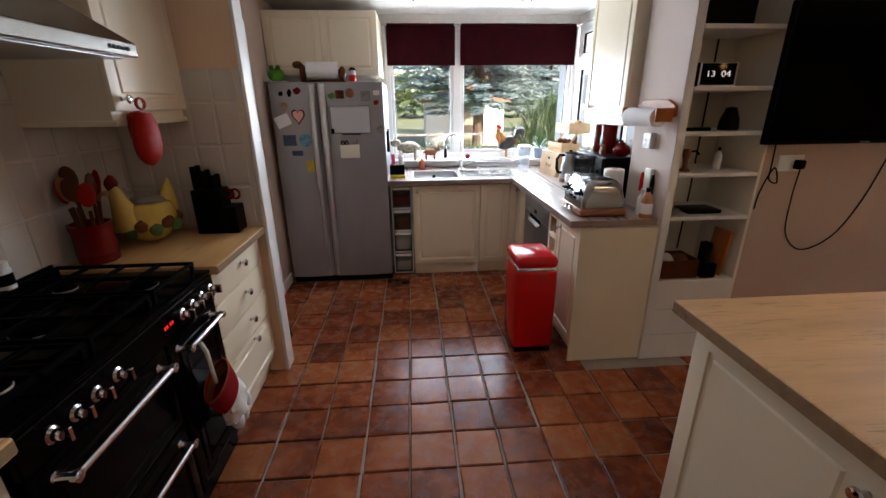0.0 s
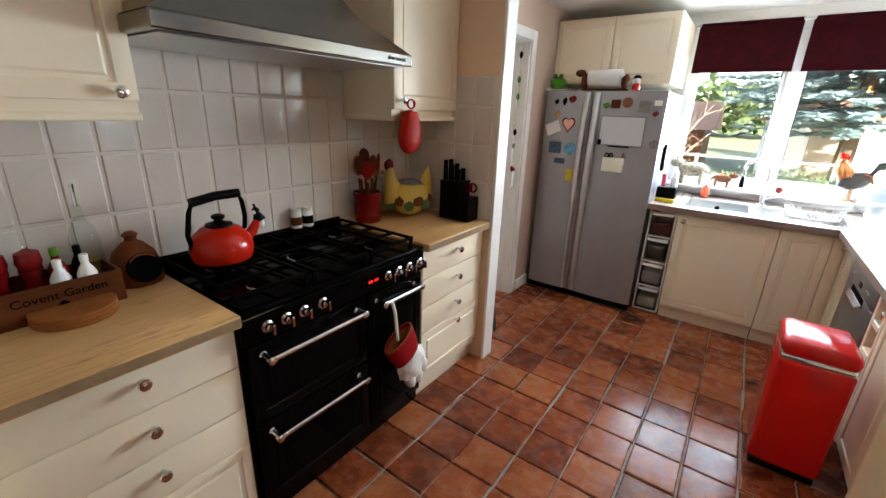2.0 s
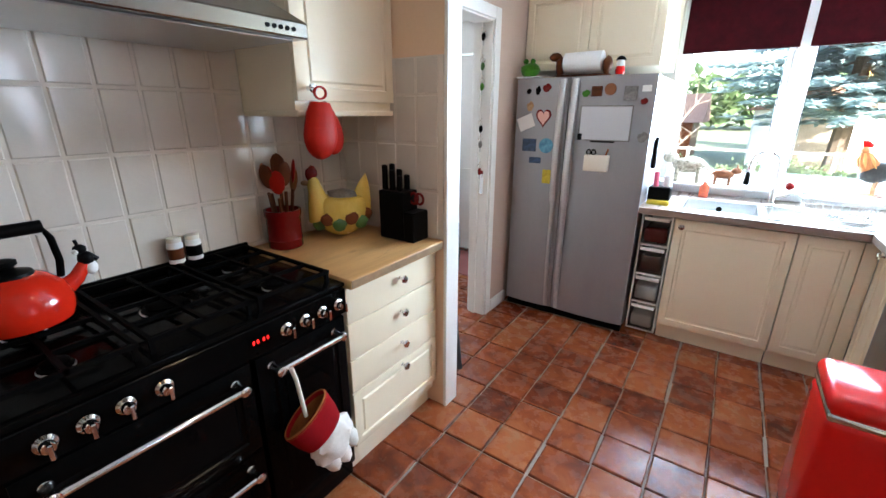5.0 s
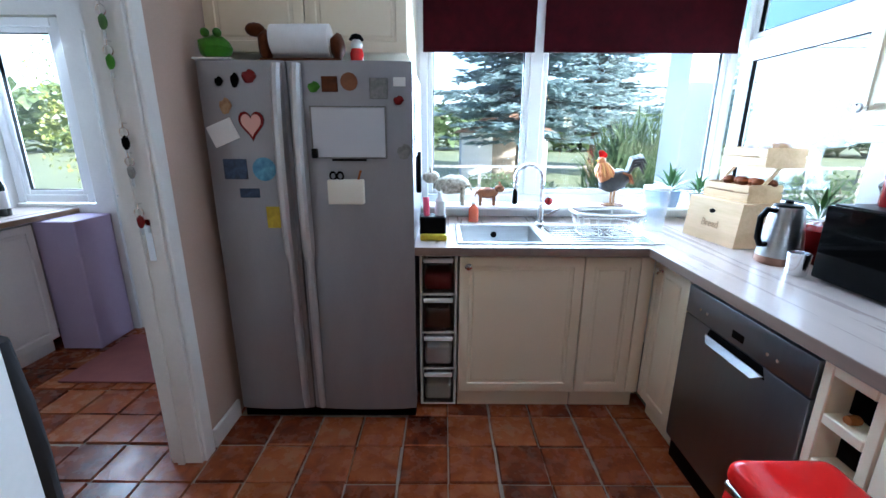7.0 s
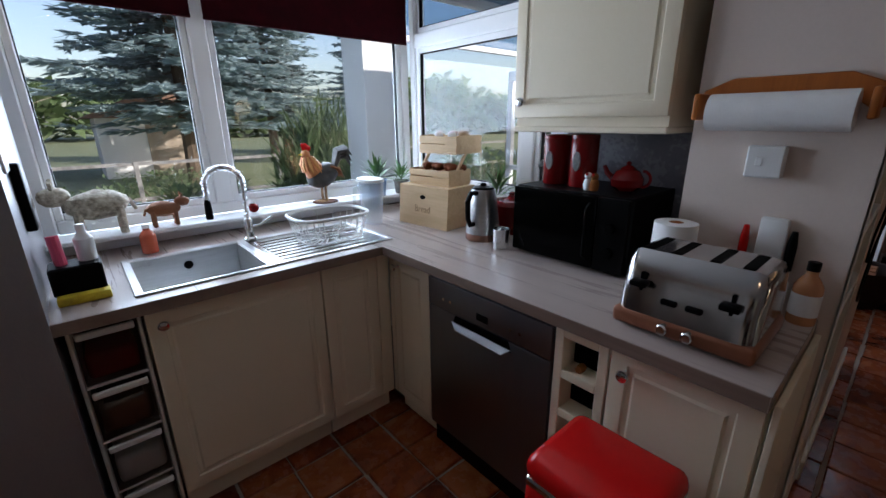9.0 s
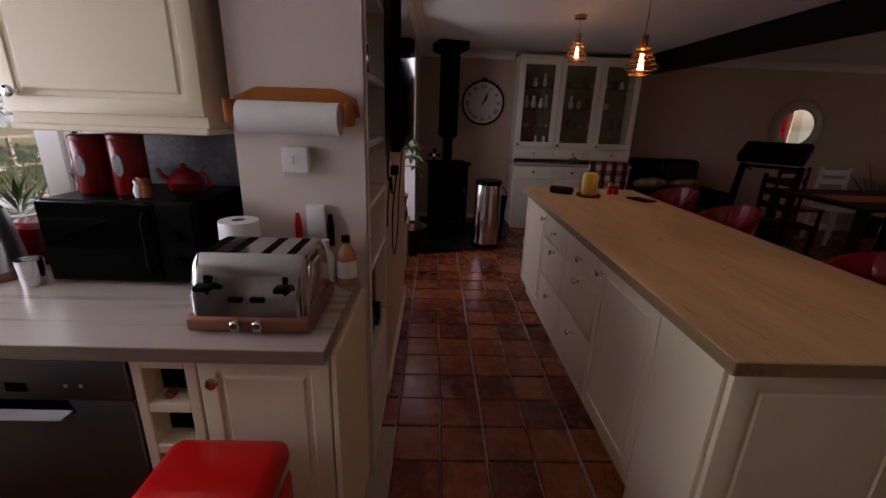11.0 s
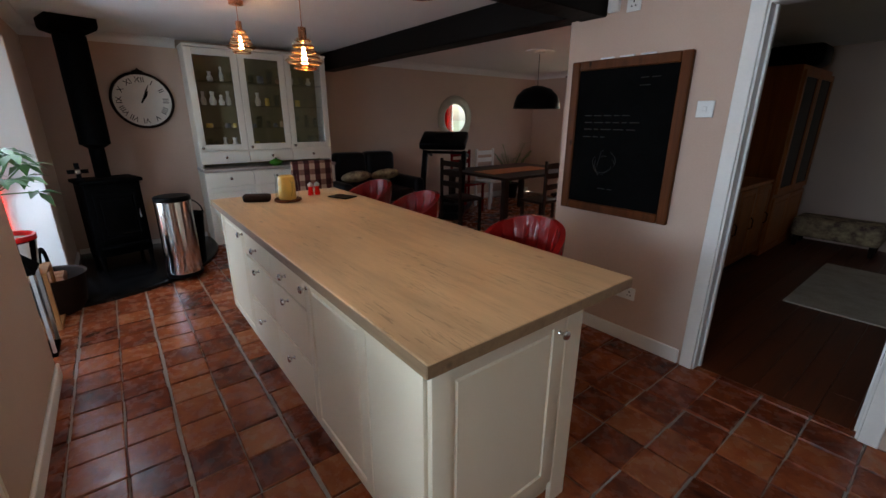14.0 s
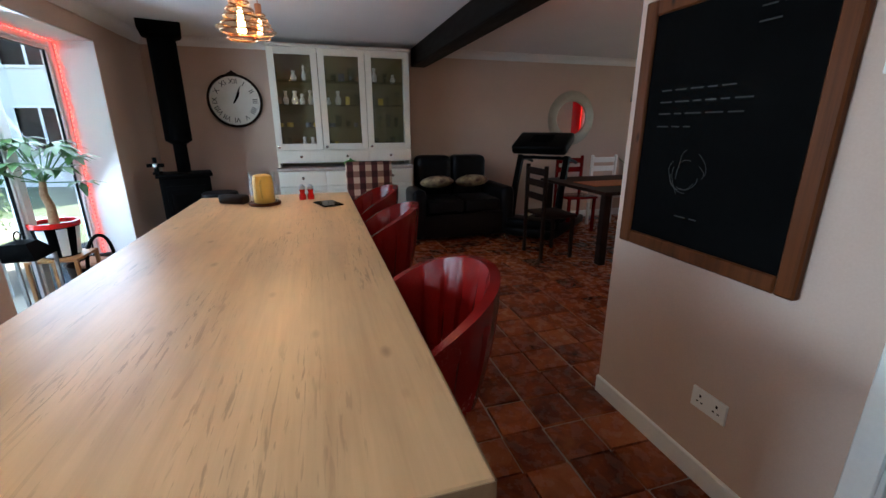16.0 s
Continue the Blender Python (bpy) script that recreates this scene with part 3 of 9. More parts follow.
def casing(name, label, w, h, depth, at, board=0.07):
    """A door lining with architraves on both faces; local x across, y into the wall."""
    ob = setting(name, boxes((0, 0, 0, 0.022, depth, h), (w - 0.022, 0, 0, w, depth, h), (0.022, 0, h - 0.022, w - 0.022, depth, h), bevel=0.002), GLOSS, label, "door frame")
    ob.matrix_basis = at
    for y0 in (-0.016, depth + 0.001):
        part("architrave", boxes((-board + 0.01, y0, 0, 0.012, y0 + 0.015, h + board - 0.012), (w - 0.012, y0, 0, w + board - 0.01, y0 + 0.015, h + board - 0.012), (0.012, y0, h - 0.012, w - 0.012, y0 + 0.015, h + board - 0.012), bevel=0.004), GLOSS, ob)
    part("door_stop", boxes((0.022, depth * 0.55, 0, 0.034, depth * 0.55 + 0.03, h - 0.022), (w - 0.034, depth * 0.55, 0, w - 0.022, depth * 0.55 + 0.03, h - 0.022), bevel=0.002), GLOSS, ob)
    return ob


frame_u = casing("door_1", "white gloss frame of an open doorway", 0.87, 2.02, 0.13, pose(-1.12, 2.32, 0, 0, 0, 90))
part("strike_plate", boxes((0.846, 0.035, 0.93, 0.849, 0.06, 1.09)), CHROME, frame_u, "brass strike plate")
frame_l = casing("door_2", "white gloss frame of an open doorway", 0.77, 2.02, 0.12, pose(0.965, PIN, 0, 0, 0, 180))
part("strike_plate", boxes((0.745, 0.05, 0.38, 0.749, 0.075, 0.5)), CHROME, frame_l, "steel strike plate")


# windows
def window(name, label, w, h, at, splits, top_light=0.0, open_gap=0.0):
    """A white plastic window; local x across, z up, y outwards. splits: where the mullions stand."""
    ob = setting(name, boxes((0, 0, 0, 0.055, 0.07, h), (w - 0.055, 0, 0, w, 0.07, h), (0.055, 0, 0, w - 0.055, 0.07, 0.055), (0.055, 0, h - 0.055, w - 0.055, 0.07, h), bevel=0.006), UPVC, label, "window")
    ob.matrix_basis = at
    xs = [0.055] + list(splits) + [w - 0.055]
    for s in splits:
        part("mullion", boxes((s - 0.04, -0.004, 0.055, s + 0.04, 0.066, h - 0.055), bevel=0.006), UPVC, ob)
    for i, (a, b) in enumerate(zip(xs, xs[1:])):
        a, b = a + (0.04 if i else 0), b - (0.04 if i < len(xs) - 2 else 0)
        rows = [(0.055, h - 0.055)]
        if top_light:
            zt = h - 0.055 - top_light
            part("transom", boxes((a, -0.004, zt - 0.04, b, 0.066, zt + 0.04), bevel=0.006), UPVC, ob)
            rows = [(0.055, zt - 0.04), (zt + 0.04, h - 0.055)]
        for z0, z1 in rows:
            part("sash", boxes((a, 0.01, z0, a + 0.03, 0.055, z1), (b - 0.03, 0.01, z0, b, 0.055, z1), (a + 0.03, 0.01, z0, b - 0.03, 0.055, z0 + 0.03), (a + 0.03, 0.01, z1 - 0.03, b - 0.03, 0.055, z1), bevel=0.004), UPVC, ob)
            part("gasket", boxes((a + 0.03, 0.02, z0 + 0.03, a + 0.035, 0.04, z1 - 0.03), (b - 0.035, 0.02, z0 + 0.03, b - 0.03, 0.04, z1 - 0.03), (a + 0.035, 0.02, z0 + 0.03, b - 0.035, 0.04, z0 + 0.035), (a + 0.035, 0.02, z1 - 0.035, b - 0.035, 0.04, z1 - 0.03)), BLACKP, ob, "black rubber gasket")
            g = part("pane", boxes((a + 0.03, 0.028, z0 + 0.03, b - 0.03, 0.032, z1 - 0.03)), GLASS, ob, "clear glass pane")
            g.visible_shadow = False
    return ob


window("window_1", "white plastic kitchen window with two panes", 1.88, 1.22, pose(-0.22, 4.30, 0.985), [0.70])
part("window_board", boxes((-0.22, 4.14, 0.965, 1.655, 4.298, 0.984), bevel=0.004), UPVC, wall_n, "white plastic window sill")
window("window_2", "white plastic side window with top lights", 1.16, 1.21, pose(1.66, 4.285, 1.0, 0, 0, -90), [0.95], 0.27)
window("window_3", "white plastic utility room window", 0.535, 1.15, pose(-2.99, 4.49, 0.94), [])
window("window_4", "white plastic dining room window", 1.58, 1.13, pose(4.84, -5.3, 0.91, 0, 0, 180), [0.79])
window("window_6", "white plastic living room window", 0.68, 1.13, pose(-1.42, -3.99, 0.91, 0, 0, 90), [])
window("window_5", "white plastic glazed patio door", 1.70, 2.04, pose(3.235, 2.37, 0.005), [0.85])


# fitted kitchen
def front(w, h, t=0.019, panel=True, rail=0.065, bead=0):
    """A cabinet front: local x across, z up, facing -y, with a raised panel."""
    bm = bmesh.new()
    box(bm, 0, 0, 0, w, t, h)
    bm.faces.ensure_lookup_table()
    face = [f for f in bm.faces if f.normal.y < -0.5] or [min(bm.faces, key=lambda f: f.calc_center_median().y)]
    bmesh.ops.recalc_face_normals(bm, faces=bm.faces)
    if panel and w > 2.6 * rail and h > 2.6 * rail:
        bmesh.ops.inset_region(bm, faces=face, thickness=rail, depth=0)
        bmesh.ops.inset_region(bm, faces=face, thickness=0.006, depth=-0.006)
        bmesh.ops.inset_region(bm, faces=face, thickness=0.018, depth=0.0)
        bmesh.ops.inset_region(bm, faces=face, thickness=0.010, depth=0.005)
    edge = [e for e in bm.edges if all(abs(v.co.y) < 1e-5 for v in e.verts) and (all(abs(v.co.x) < 1e-5 for v in e.verts) or all(abs(v.co.x - w) < 1e-5 for v in e.verts) or all(abs(v.co.z) < 1e-5 for v in e.verts) or all(abs(v.co.z - h) < 1e-5 for v in e.verts))]
    bmesh.ops.bevel(bm, geom=edge, offset=0.004, segments=2, affect="EDGES", profile=0.5)
    if bead:
        for i in range(1, bead):
            x = rail + (w - 2 * rail) * i / bead
            box(bm, x - 0.0009, 0.0005, rail + 0.035, x + 0.0009, 0.003, h - rail - 0.035)
    return bm


KNOB = mesh_of("knob", lathe([(0.009, 0.0), (0.006, 0.006), (0.006, 0.012), (0.010, 0.017), (0.0165, 0.022), (0.0175, 0.027), (0.0145, 0.032), (0.006, 0.0345)], 20, pose(0, 0, 0, 90)))
KNOB.materials.append(CHROME)


def knob(parent, x, z):
    ob = new("knob", KNOB)
    ob.parent = parent
    ob.matrix_basis = pose(x, 0, z)
    ob["label"] = "round chrome knob"
    return ob


def cabinet(name, label, w, d, h, at, fronts, base=0.10, bead=0, material=None, body=None, category="cabinet", group="kitchen units", hollow=False):
    """A unit: local x across, front at y = 0 facing -y. fronts: (kind, x0, z0, x1, z1, knob x, knob z)."""
    material = material or CREAM
    ob = thing(name, label, category, at, group)
    if hollow:
        part("carcass", boxes((0.002, 0.021, base, 0.02, d, h), (w - 0.02, 0.021, base, w - 0.002, d, h), (0.02, 0.021, base, w - 0.02, d, base + 0.018)), material, ob)
    else:
        part("carcass", boxes((0.002, 0.021, base, w - 0.002, d, h)), material, ob)
    if base:
        part("plinth", boxes((0.002, 0.055, 0, w - 0.002, 0.072, base), bevel=0.002), material, ob)
    for kind, x0, z0, x1, z1, kx, kz in fronts:
        fr = part(kind, front(x1 - x0 - 0.004, z1 - z0 - 0.004, 0.019, kind != "drawer_front", 0.065 if z1 - z0 > 0.3 else 0.045, bead), material, ob, "", pose(x0 + 0.002, 0, z0 + 0.002))
        if kx is not None:
            knob(fr, kx - x0 - 0.002, kz - z0 - 0.002)
    return ob


EAST, WEST, NORTH, SOUTH = 90, -90, 180, 0  # the way a unit's front faces, as its turn about z


def drawer_unit(at, w, label):
    zs = [0.15, 0.41, 0.558, 0.715, 0.868]
    fr = [("drawer_front" if i else "panelled_drawer", 0, a, w, b, w / 2 + 0.02, (a + b) / 2 + (0.015 if i else 0.105)) for i, (a, b) in enumerate(zip(zs, zs[1:]))]
    return cabinet("drawer_unit", label, w, 0.56, 0.868, at, fr, group="drawer units")


drawer_unit(pose(-0.83, 1.585, 0, 0, 0, EAST), 0.565, "cream drawer unit with four chrome knobs beside the cooker")
drawer_unit(pose(-0.84, 0.112, 0, 0, 0, EAST), 0.555, "cream drawer unit with four chrome knobs under a worktop")


def worktop(name, rows, material, label, bevel=0.006):
    wt = thing(name, label, "worktop")
    part("slab", boxes(*rows, bevel=bevel, seg=2), material, wt)
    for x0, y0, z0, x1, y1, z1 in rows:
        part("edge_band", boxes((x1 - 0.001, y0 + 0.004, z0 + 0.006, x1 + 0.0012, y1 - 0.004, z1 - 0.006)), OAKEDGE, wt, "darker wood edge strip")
    return wt


worktop("worktop", [(-1.42, 1.577, 0.872, -0.788, 2.151, 0.912)], OAKY, "pale wood-effect worktop between cooker and wall")
worktop("worktop", [(-1.42, 0.107, 0.872, -0.788, 0.668, 0.912)], OAKY, "pale wood-effect worktop under condiments")

# wall cabinets
wc = cabinet("wall_cabinet", "cream wall cabinet with a chrome knob", 0.515, 0.35, 0.80, pose(-1.06, 1.64, 1.475, 0, 0, EAST), [("door", 0, 0.03, 0.515, 0.80, 0.05, 0.075)], 0.0, group="wall cabinets")
part("pelmet", boxes((0, 0.006, -0.022, 0.515, 0.35, 0.0), bevel=0.004), CREAM, wc)
wc = cabinet("wall_cabinet", "cream wall cabinet with a chrome knob", 0.51, 0.31, 0.80, pose(-1.10, 0.113, 1.475, 0, 0, EAST), [("door", 0, 0.03, 0.51, 0.80, 0.46, 0.055)], 0.0, group="wall cabinets")
part("pelmet", boxes((0, 0.006, -0.022, 0.51, 0.31, 0.0), bevel=0.004), CREAM, wc)
wc = cabinet("wall_cabinet", "cream wall cabinet over a microwave", 0.60, 0.315, 0.86, pose(1.325, 3.155, 1.40, 0, 0, WEST), [("door", 0, 0.03, 0.60, 0.86, 0.05, 0.09)], 0.0, group="wall cabinets")
part("pelmet", boxes((0, 0.006, -0.022, 0.60, 0.315, 0.0), bevel=0.004), CREAM, wc)
wc = cabinet("fridge_cabinet", "cream two-door cabinet above the fridge", 0.885, 0.64, 0.47, pose(-1.115, 3.655, 1.745), [("door", 0, 0.0, 0.44, 0.47, None, 0), ("door", 0.44, 0, 0.885, 0.47, None, 0)], 0.0, group="wall cabinets")

# sink run and east run
cabinet("sink_cabinet", "cream sink cabinet with panelled door", 0.60, 0.62, 0.855, pose(0.008, 3.54, 0), [("door", 0, 0.115, 0.60, 0.845, 0.045, 0.80)], hollow=True)
cabinet("corner_cabinet", "cream corner cabinet with panelled door", 0.33, 0.62, 0.855, pose(0.61, 3.54, 0), [("door", 0, 0.115, 0.265, 0.845, None, 0), ("filler_panel", 0.265, 0.115, 0.33, 0.845, None, 0)])
cabinet("corner_cabinet", "cream corner cabinet with narrow panelled door", 0.29, 0.62, 0.855, pose(0.94, 3.54, 0, 0, 0, WEST), [("door", 0.03, 0.115, 0.29, 0.845, 0.07, 0.80), ("filler_panel", -0.002, 0.115, 0.03, 0.845, None, 0)])
end_u = cabinet("end_cabinet", "cream end cabinet with panelled door", 0.355, 0.46, 0.855, pose(0.94, 2.465, 0, 0, 0, WEST), [("door", 0, 0.115, 0.35, 0.845, 0.05, 0.775)])
part("end_panel", boxes((0.357, -0.005, 0, 0.372, 0.455, 0.855), bevel=0.002), CREAM, end_u, "cream side panel")
rack = thing("wine_rack", "narrow cream wine rack with pigeonholes", "wine rack", pose(0.94, 2.64, 0, 0, 0, WEST))
part("frame", boxes((0, 0, 0.1, 0.03, 0.5, 0.855), (0.142, 0, 0.1, 0.172, 0.5, 0.855), (0.03, 0, 0.80, 0.142, 0.5, 0.855), *[(0.03, 0, 0.1 + 0.14 * i, 0.142, 0.5, 0.13 + 0.14 * i) for i in range(5)], bevel=0.003), CREAM, rack)
# Back sheet set forward, near-black: the holes' shade is put into its colour.
part("back", boxes((0.03, 0.07, 0.1, 0.142, 0.08, 0.8)), IRON, rack, "back sheet coloured for the shade inside the rack")
part("plinth", boxes((0, 0.055, 0, 0.172, 0.07, 0.1)), CREAM, rack)
single("wine_cork", lathe([(0.012, 0), (0.014, 0.01), (0.012, 0.03)], 12, pose(0, 0, 0, 90)), CORK, "pale cork end in the wine rack", "cork", pose(0.99, 2.565, 0.70, 0, 0, WEST))

dw = thing("dishwasher", "brushed steel dishwasher with a pocket handle", "dishwasher", pose(0.935, 3.247, 0, 0, 0, WEST))
part("body", boxes((0.004, 0.03, 0.0, 0.6, 0.55, 0.85)), BLACKP, dw)
part("door_panel", boxes((0.004, 0.0, 0.115, 0.6, 0.03, 0.70), bevel=0.005, seg=2), DARKSTEEL, dw)
part("control_panel", boxes((0.004, -0.002, 0.704, 0.6, 0.03, 0.822), bevel=0.005, seg=2), DARKSTEEL, dw, "steel control strip")
part("pocket", prism([(0.15, 0.662), (0.445, 0.662), (0.43, 0.70), (0.165, 0.70)], 0.004, pose(0, -0.0025, 0), bevel=0.001), IRON, dw, "dark recessed grip pocket")
part("handle", prism([(0.18, 0.0), (0.415, 0.0), (0.445, 0.03), (0.15, 0.03)], 0.006, pose(0, -0.022, 0.648, -28, 0, 0), bevel=0.002), STEEL, dw, "bright angled steel grip")
part("display", boxes((0.28, -0.004, 0.728, 0.335, 0.0, 0.755)), BLACKP, dw, "black display window")
for i, x in enumerate((0.10, 0.14, 0.44, 0.48)):
    part("button", lathe([(0.007, 0), (0.006, 0.004)], 12, pose(x, -0.002, 0.75, 90)), CHROME, dw)
part("kickboard", boxes((0.0, 0.06, 0, 0.604, 0.075, 0.112)), CREAM, dw)


def sink_top():
    """The L-shaped worktop with a cut-out for the sink bowl, as one slab."""
    xs, ys = (-0.205, 0.0, 0.44, 0.882, 1.38, 1.655), (2.11, 2.50, 3.495, 3.572, 3.987, 4.298)
    bm = bmesh.new()
    pts = {}
    for i in range(5):
        for j in range(5):
            if (i < 3 and j < 2) or (i == 1 and j == 3) or (i == 4 and j == 0):
                continue
            quad = []
            for u, v in ((i, j), (i + 1, j), (i + 1, j + 1), (i, j + 1)):
                if (u, v) not in pts:
                    pts[u, v] = bm.verts.new((xs[u], ys[v], 0.90))
                quad.append(pts[u, v])
            bm.faces.new(quad)
    ext = bmesh.ops.extrude_face_region(bm, geom=list(bm.faces))
    for v in ext["geom"]:
        if isinstance(v, bmesh.types.BMVert):
            v.co.z -= 0.04
    return bm


wt = thing("worktop", "grey wood-effect worktop turning a corner round the sink", "worktop")
part("slab", sink_top(), GREYWOOD, wt)
for r in ((-0.205, 3.4935, 0.862, 0.8805, 3.4955, 0.898), (0.8800, 2.112, 0.862, 0.8820, 3.493, 0.898), (0.884, 2.1085, 0.862, 1.378, 2.1105, 0.898)):
    part("edge_band", boxes(r), GREYEDGE, wt, "brown-grey front edge strip")
tb = single("worktop_upstand", boxes((-0.2, 4.27, 0.901, 1.65, 4.299, 0.962), (1.628, 2.51, 0.901, 1.655, 4.268, 0.962), bevel=0.003), UPVC, "white upstand behind the worktop", "upstand")
single("backsplash", boxes((1.645, 2.505, 0.965, 1.658, 3.10, 1.395)), SLATE, "dark grey glossy backsplash under a cabinet", "backsplash")

sink = thing("sink", "stainless steel inset sink with ribbed drainer", "sink", pose(0.0, 3.559, 0.901))
part("rim", boxes((0, 0, 0, 0.985, 0.018, 0.006), (0, 0.42, 0, 0.985, 0.455, 0.006), (0, 0.018, 0, 0.02, 0.42, 0.006), (0.425, 0.018, 0, 0.46, 0.42, 0.006), (0.965, 0.018, 0, 0.985, 0.42, 0.006), bevel=0.0025), STEEL, sink)
part("bowl", boxes((0.02, 0.018, -0.17, 0.026, 0.42, 0.003), (0.419, 0.018, -0.17, 0.425, 0.42, 0.003), (0.026, 0.018, -0.17, 0.419, 0.024, 0.003), (0.026, 0.414, -0.17, 0.419, 0.42, 0.003), (0.026, 0.024, -0.17, 0.419, 0.414, -0.165)), STEEL, sink, "rectangular steel bowl")
drainer = part("drainer", boxes((0.46, 0.018, 0.0, 0.965, 0.42, 0.002), bevel=0.001), STEELH, sink, "ribbed draining board")
for i in range(8):
    part("rib", boxes((0.49, 0.05 + 0.043 * i, 0.002, 0.94, 0.066 + 0.043 * i, 0.0055), bevel=0.001), STEELH, drainer)
part("plug", lathe([(0.035, -0.164), (0.032, -0.160), (0.01, -0.158)], 20, pose(0.22, 0.22, 0)), CHROME, sink)
part("overflow", lathe([(0.018, 0), (0.016, 0.004)], 16, pose(0.22, 0.413, -0.05, 90)), BLACKP, sink)
tap = thing("tap", "chrome spring kitchen tap with pull-down spray", "tap", pose(0.485, 3.99, 0.906))
part("base", lathe([(0.027, 0), (0.027, 0.008), (0.02, 0.015), (0.02, 0.09), (0.015, 0.10)], 20), CHROME, tap)
part("lever", tube([(0.02, 0, 0.06), (0.05, -0.01, 0.065), (0.10, -0.03, 0.10)], 0.006), CHROME, tap)
neck = [(0, 0, 0.10), (0, 0, 0.22)] + [tuple(p) for p in arc((-0.075, 0, 0.26), 0.075, 0, 180, 12)] + [(-0.15, 0, 0.2)]
part("hose", tube(neck, 0.008), CHROME, tap)
coil = []
for i in range(241):
    s = i / 240 * (len(neck) - 1.001)
    k = int(s)
    p = Vector(neck[k]).lerp(Vector(neck[k + 1]), s - k)
    d = (Vector(neck[k + 1]) - Vector(neck[k])).normalized()
    u = Vector((0, 1, 0))
    w_ = d.cross(u)
    coil.append(p + 0.0125 * (math.cos(i * 0.85) * u + math.sin(i * 0.85) * w_))
part("spring", tube(coil, 0.0028, 5), CHROME, tap, "coiled chrome spring")
part("spray_head", lathe([(0.013, 0), (0.016, 0.01), (0.013, 0.07), (0.010, 0.085)], 16, pose(-0.15, 0, 0.12)), BLACKP, tap, "black spray head")

# plastic drawer tower
FROST = glass("frosted_drawer_plastic", (0.80, 0.80, 0.80), 0.3)
tower = thing("drawer_tower", "narrow white plastic tower with four clear drawers", "storage drawers", pose(-0.183, 3.565, 0))
part("frame", boxes((0, 0, 0.02, 0.012, 0.40, 0.85), (0.173, 0, 0.02, 0.185, 0.40, 0.85), *[(0.012, 0, 0.02 + 0.205 * i, 0.173, 0.40, 0.032 + 0.205 * i) for i in range(5)], bevel=0.003), WHITEP, tower)
for i in range(4):
    z = 0.04 + 0.205 * i
    d = part("drawer", boxes((0.016, -0.012, z, 0.169, -0.008, z + 0.17), (0.016, -0.008, z, 0.019, 0.36, z + 0.15), (0.166, -0.008, z, 0.169, 0.36, z + 0.15), (0.019, -0.008, z, 0.166, 0.36, z + 0.004)), FROST, tower, "frosted plastic drawer")
    part("handle", boxes((0.02, -0.022, z + 0.155, 0.165, -0.008, z + 0.178), bevel=0.004), WHITEP, d, "white plastic lip")
    part("contents", boxes((0.024, 0.0, z + 0.006, 0.161, 0.30, z + 0.10 + 0.012 * (i % 3)), bevel=0.02, seg=3), (IVORY, GLOSS, STEELH, DARKRED)[i], d, ("white packets", "dark packets", "pale packets", "red packets")[i])

# fridge
fr = thing("fridge_freezer", "silver side-by-side fridge freezer covered in magnets", "fridge freezer", pose(-1.085, 3.47, 0))
part("body", boxes((0.008, 0.075, 0.03, 0.882, 0.76, 1.685), bevel=0.006), FRIDGE, fr)
part("base_grille", boxes((0.01, 0.03, 0.0, 0.88, 0.10, 0.05)), IRON, fr, "black base grille")


def rounded_door(x0, x1, z0, z1):
    out = []
    w = x1 - x0
    for i in range(11):
        u = i / 10
        out.append((x0 + w * u, 0.012 - 0.016 * math.sin(math.pi * u) ** 0.6))
    bm = bmesh.new()
    outline = out + [(x1, 0.07), (x0, 0.07)]
    lo, hi = [bm.verts.new((x, y, z0)) for x, y in outline], [bm.verts.new((x, y, z1)) for x, y in outline]
    n = len(outline)
    for i in range(n):
        j = (i + 1) % n
        bm.faces.new((lo[i], lo[j], hi[j], hi[i]))
    bm.faces.new(lo[::-1]), bm.faces.new(hi)
    return bm


dl = part("door", rounded_door(0.006, 0.368, 0.06, 1.685), FRIDGE, fr)
dr = part("door", rounded_door(0.376, 0.886, 0.06, 1.685), FRIDGE, fr)
part("gap", boxes((0.366, 0.035, 0.06, 0.378, 0.07, 1.68)), IRON, fr, "dark gap between doors")


def fridge_handle(x, parent):
    pts = [(x, -0.002, 1.675), (x, -0.02, 1.63), (x, -0.042, 1.45), (x, -0.052, 1.25), (x, -0.052, 1.0), (x, -0.045, 0.9), (x, -0.03, 0.84), (x, -0.03, 0.4), (x, -0.012, 0.12), (x, 0.0, 0.07)]
    bm = bmesh.new()
    rings = []
    for a, b, c in pts:
        ww = 0.020 if c > 0.84 else 0.013
        rings.append([bm.verts.new(v) for v in ((a - ww, 0.01, c), (a - ww, b, c), (a - ww * 0.4, b - 0.010, c), (a + ww * 0.4, b - 0.010, c), (a + ww, b, c), (a + ww, 0.01, c))])
    for p, q in zip(rings, rings[1:]):
        for k in range(6):
            j = (k + 1) % 6
            bm.faces.new((p[k], p[j], q[j], q[k]))
    bm.faces.new(rings[0]), bm.faces.new(rings[-1][::-1])
    return part("handle", bm, FRIDGEH, parent, "long pale silver handle")


FRIDGEH = surface("pale_silver_handle", (0.50, 0.50, 0.51), (0.58, 0.58, 0.58), (0.3, 0.4), 60, 3, 0.02, 0.5)
fridge_handle(0.335, dl)
fridge_handle(0.415, dr)

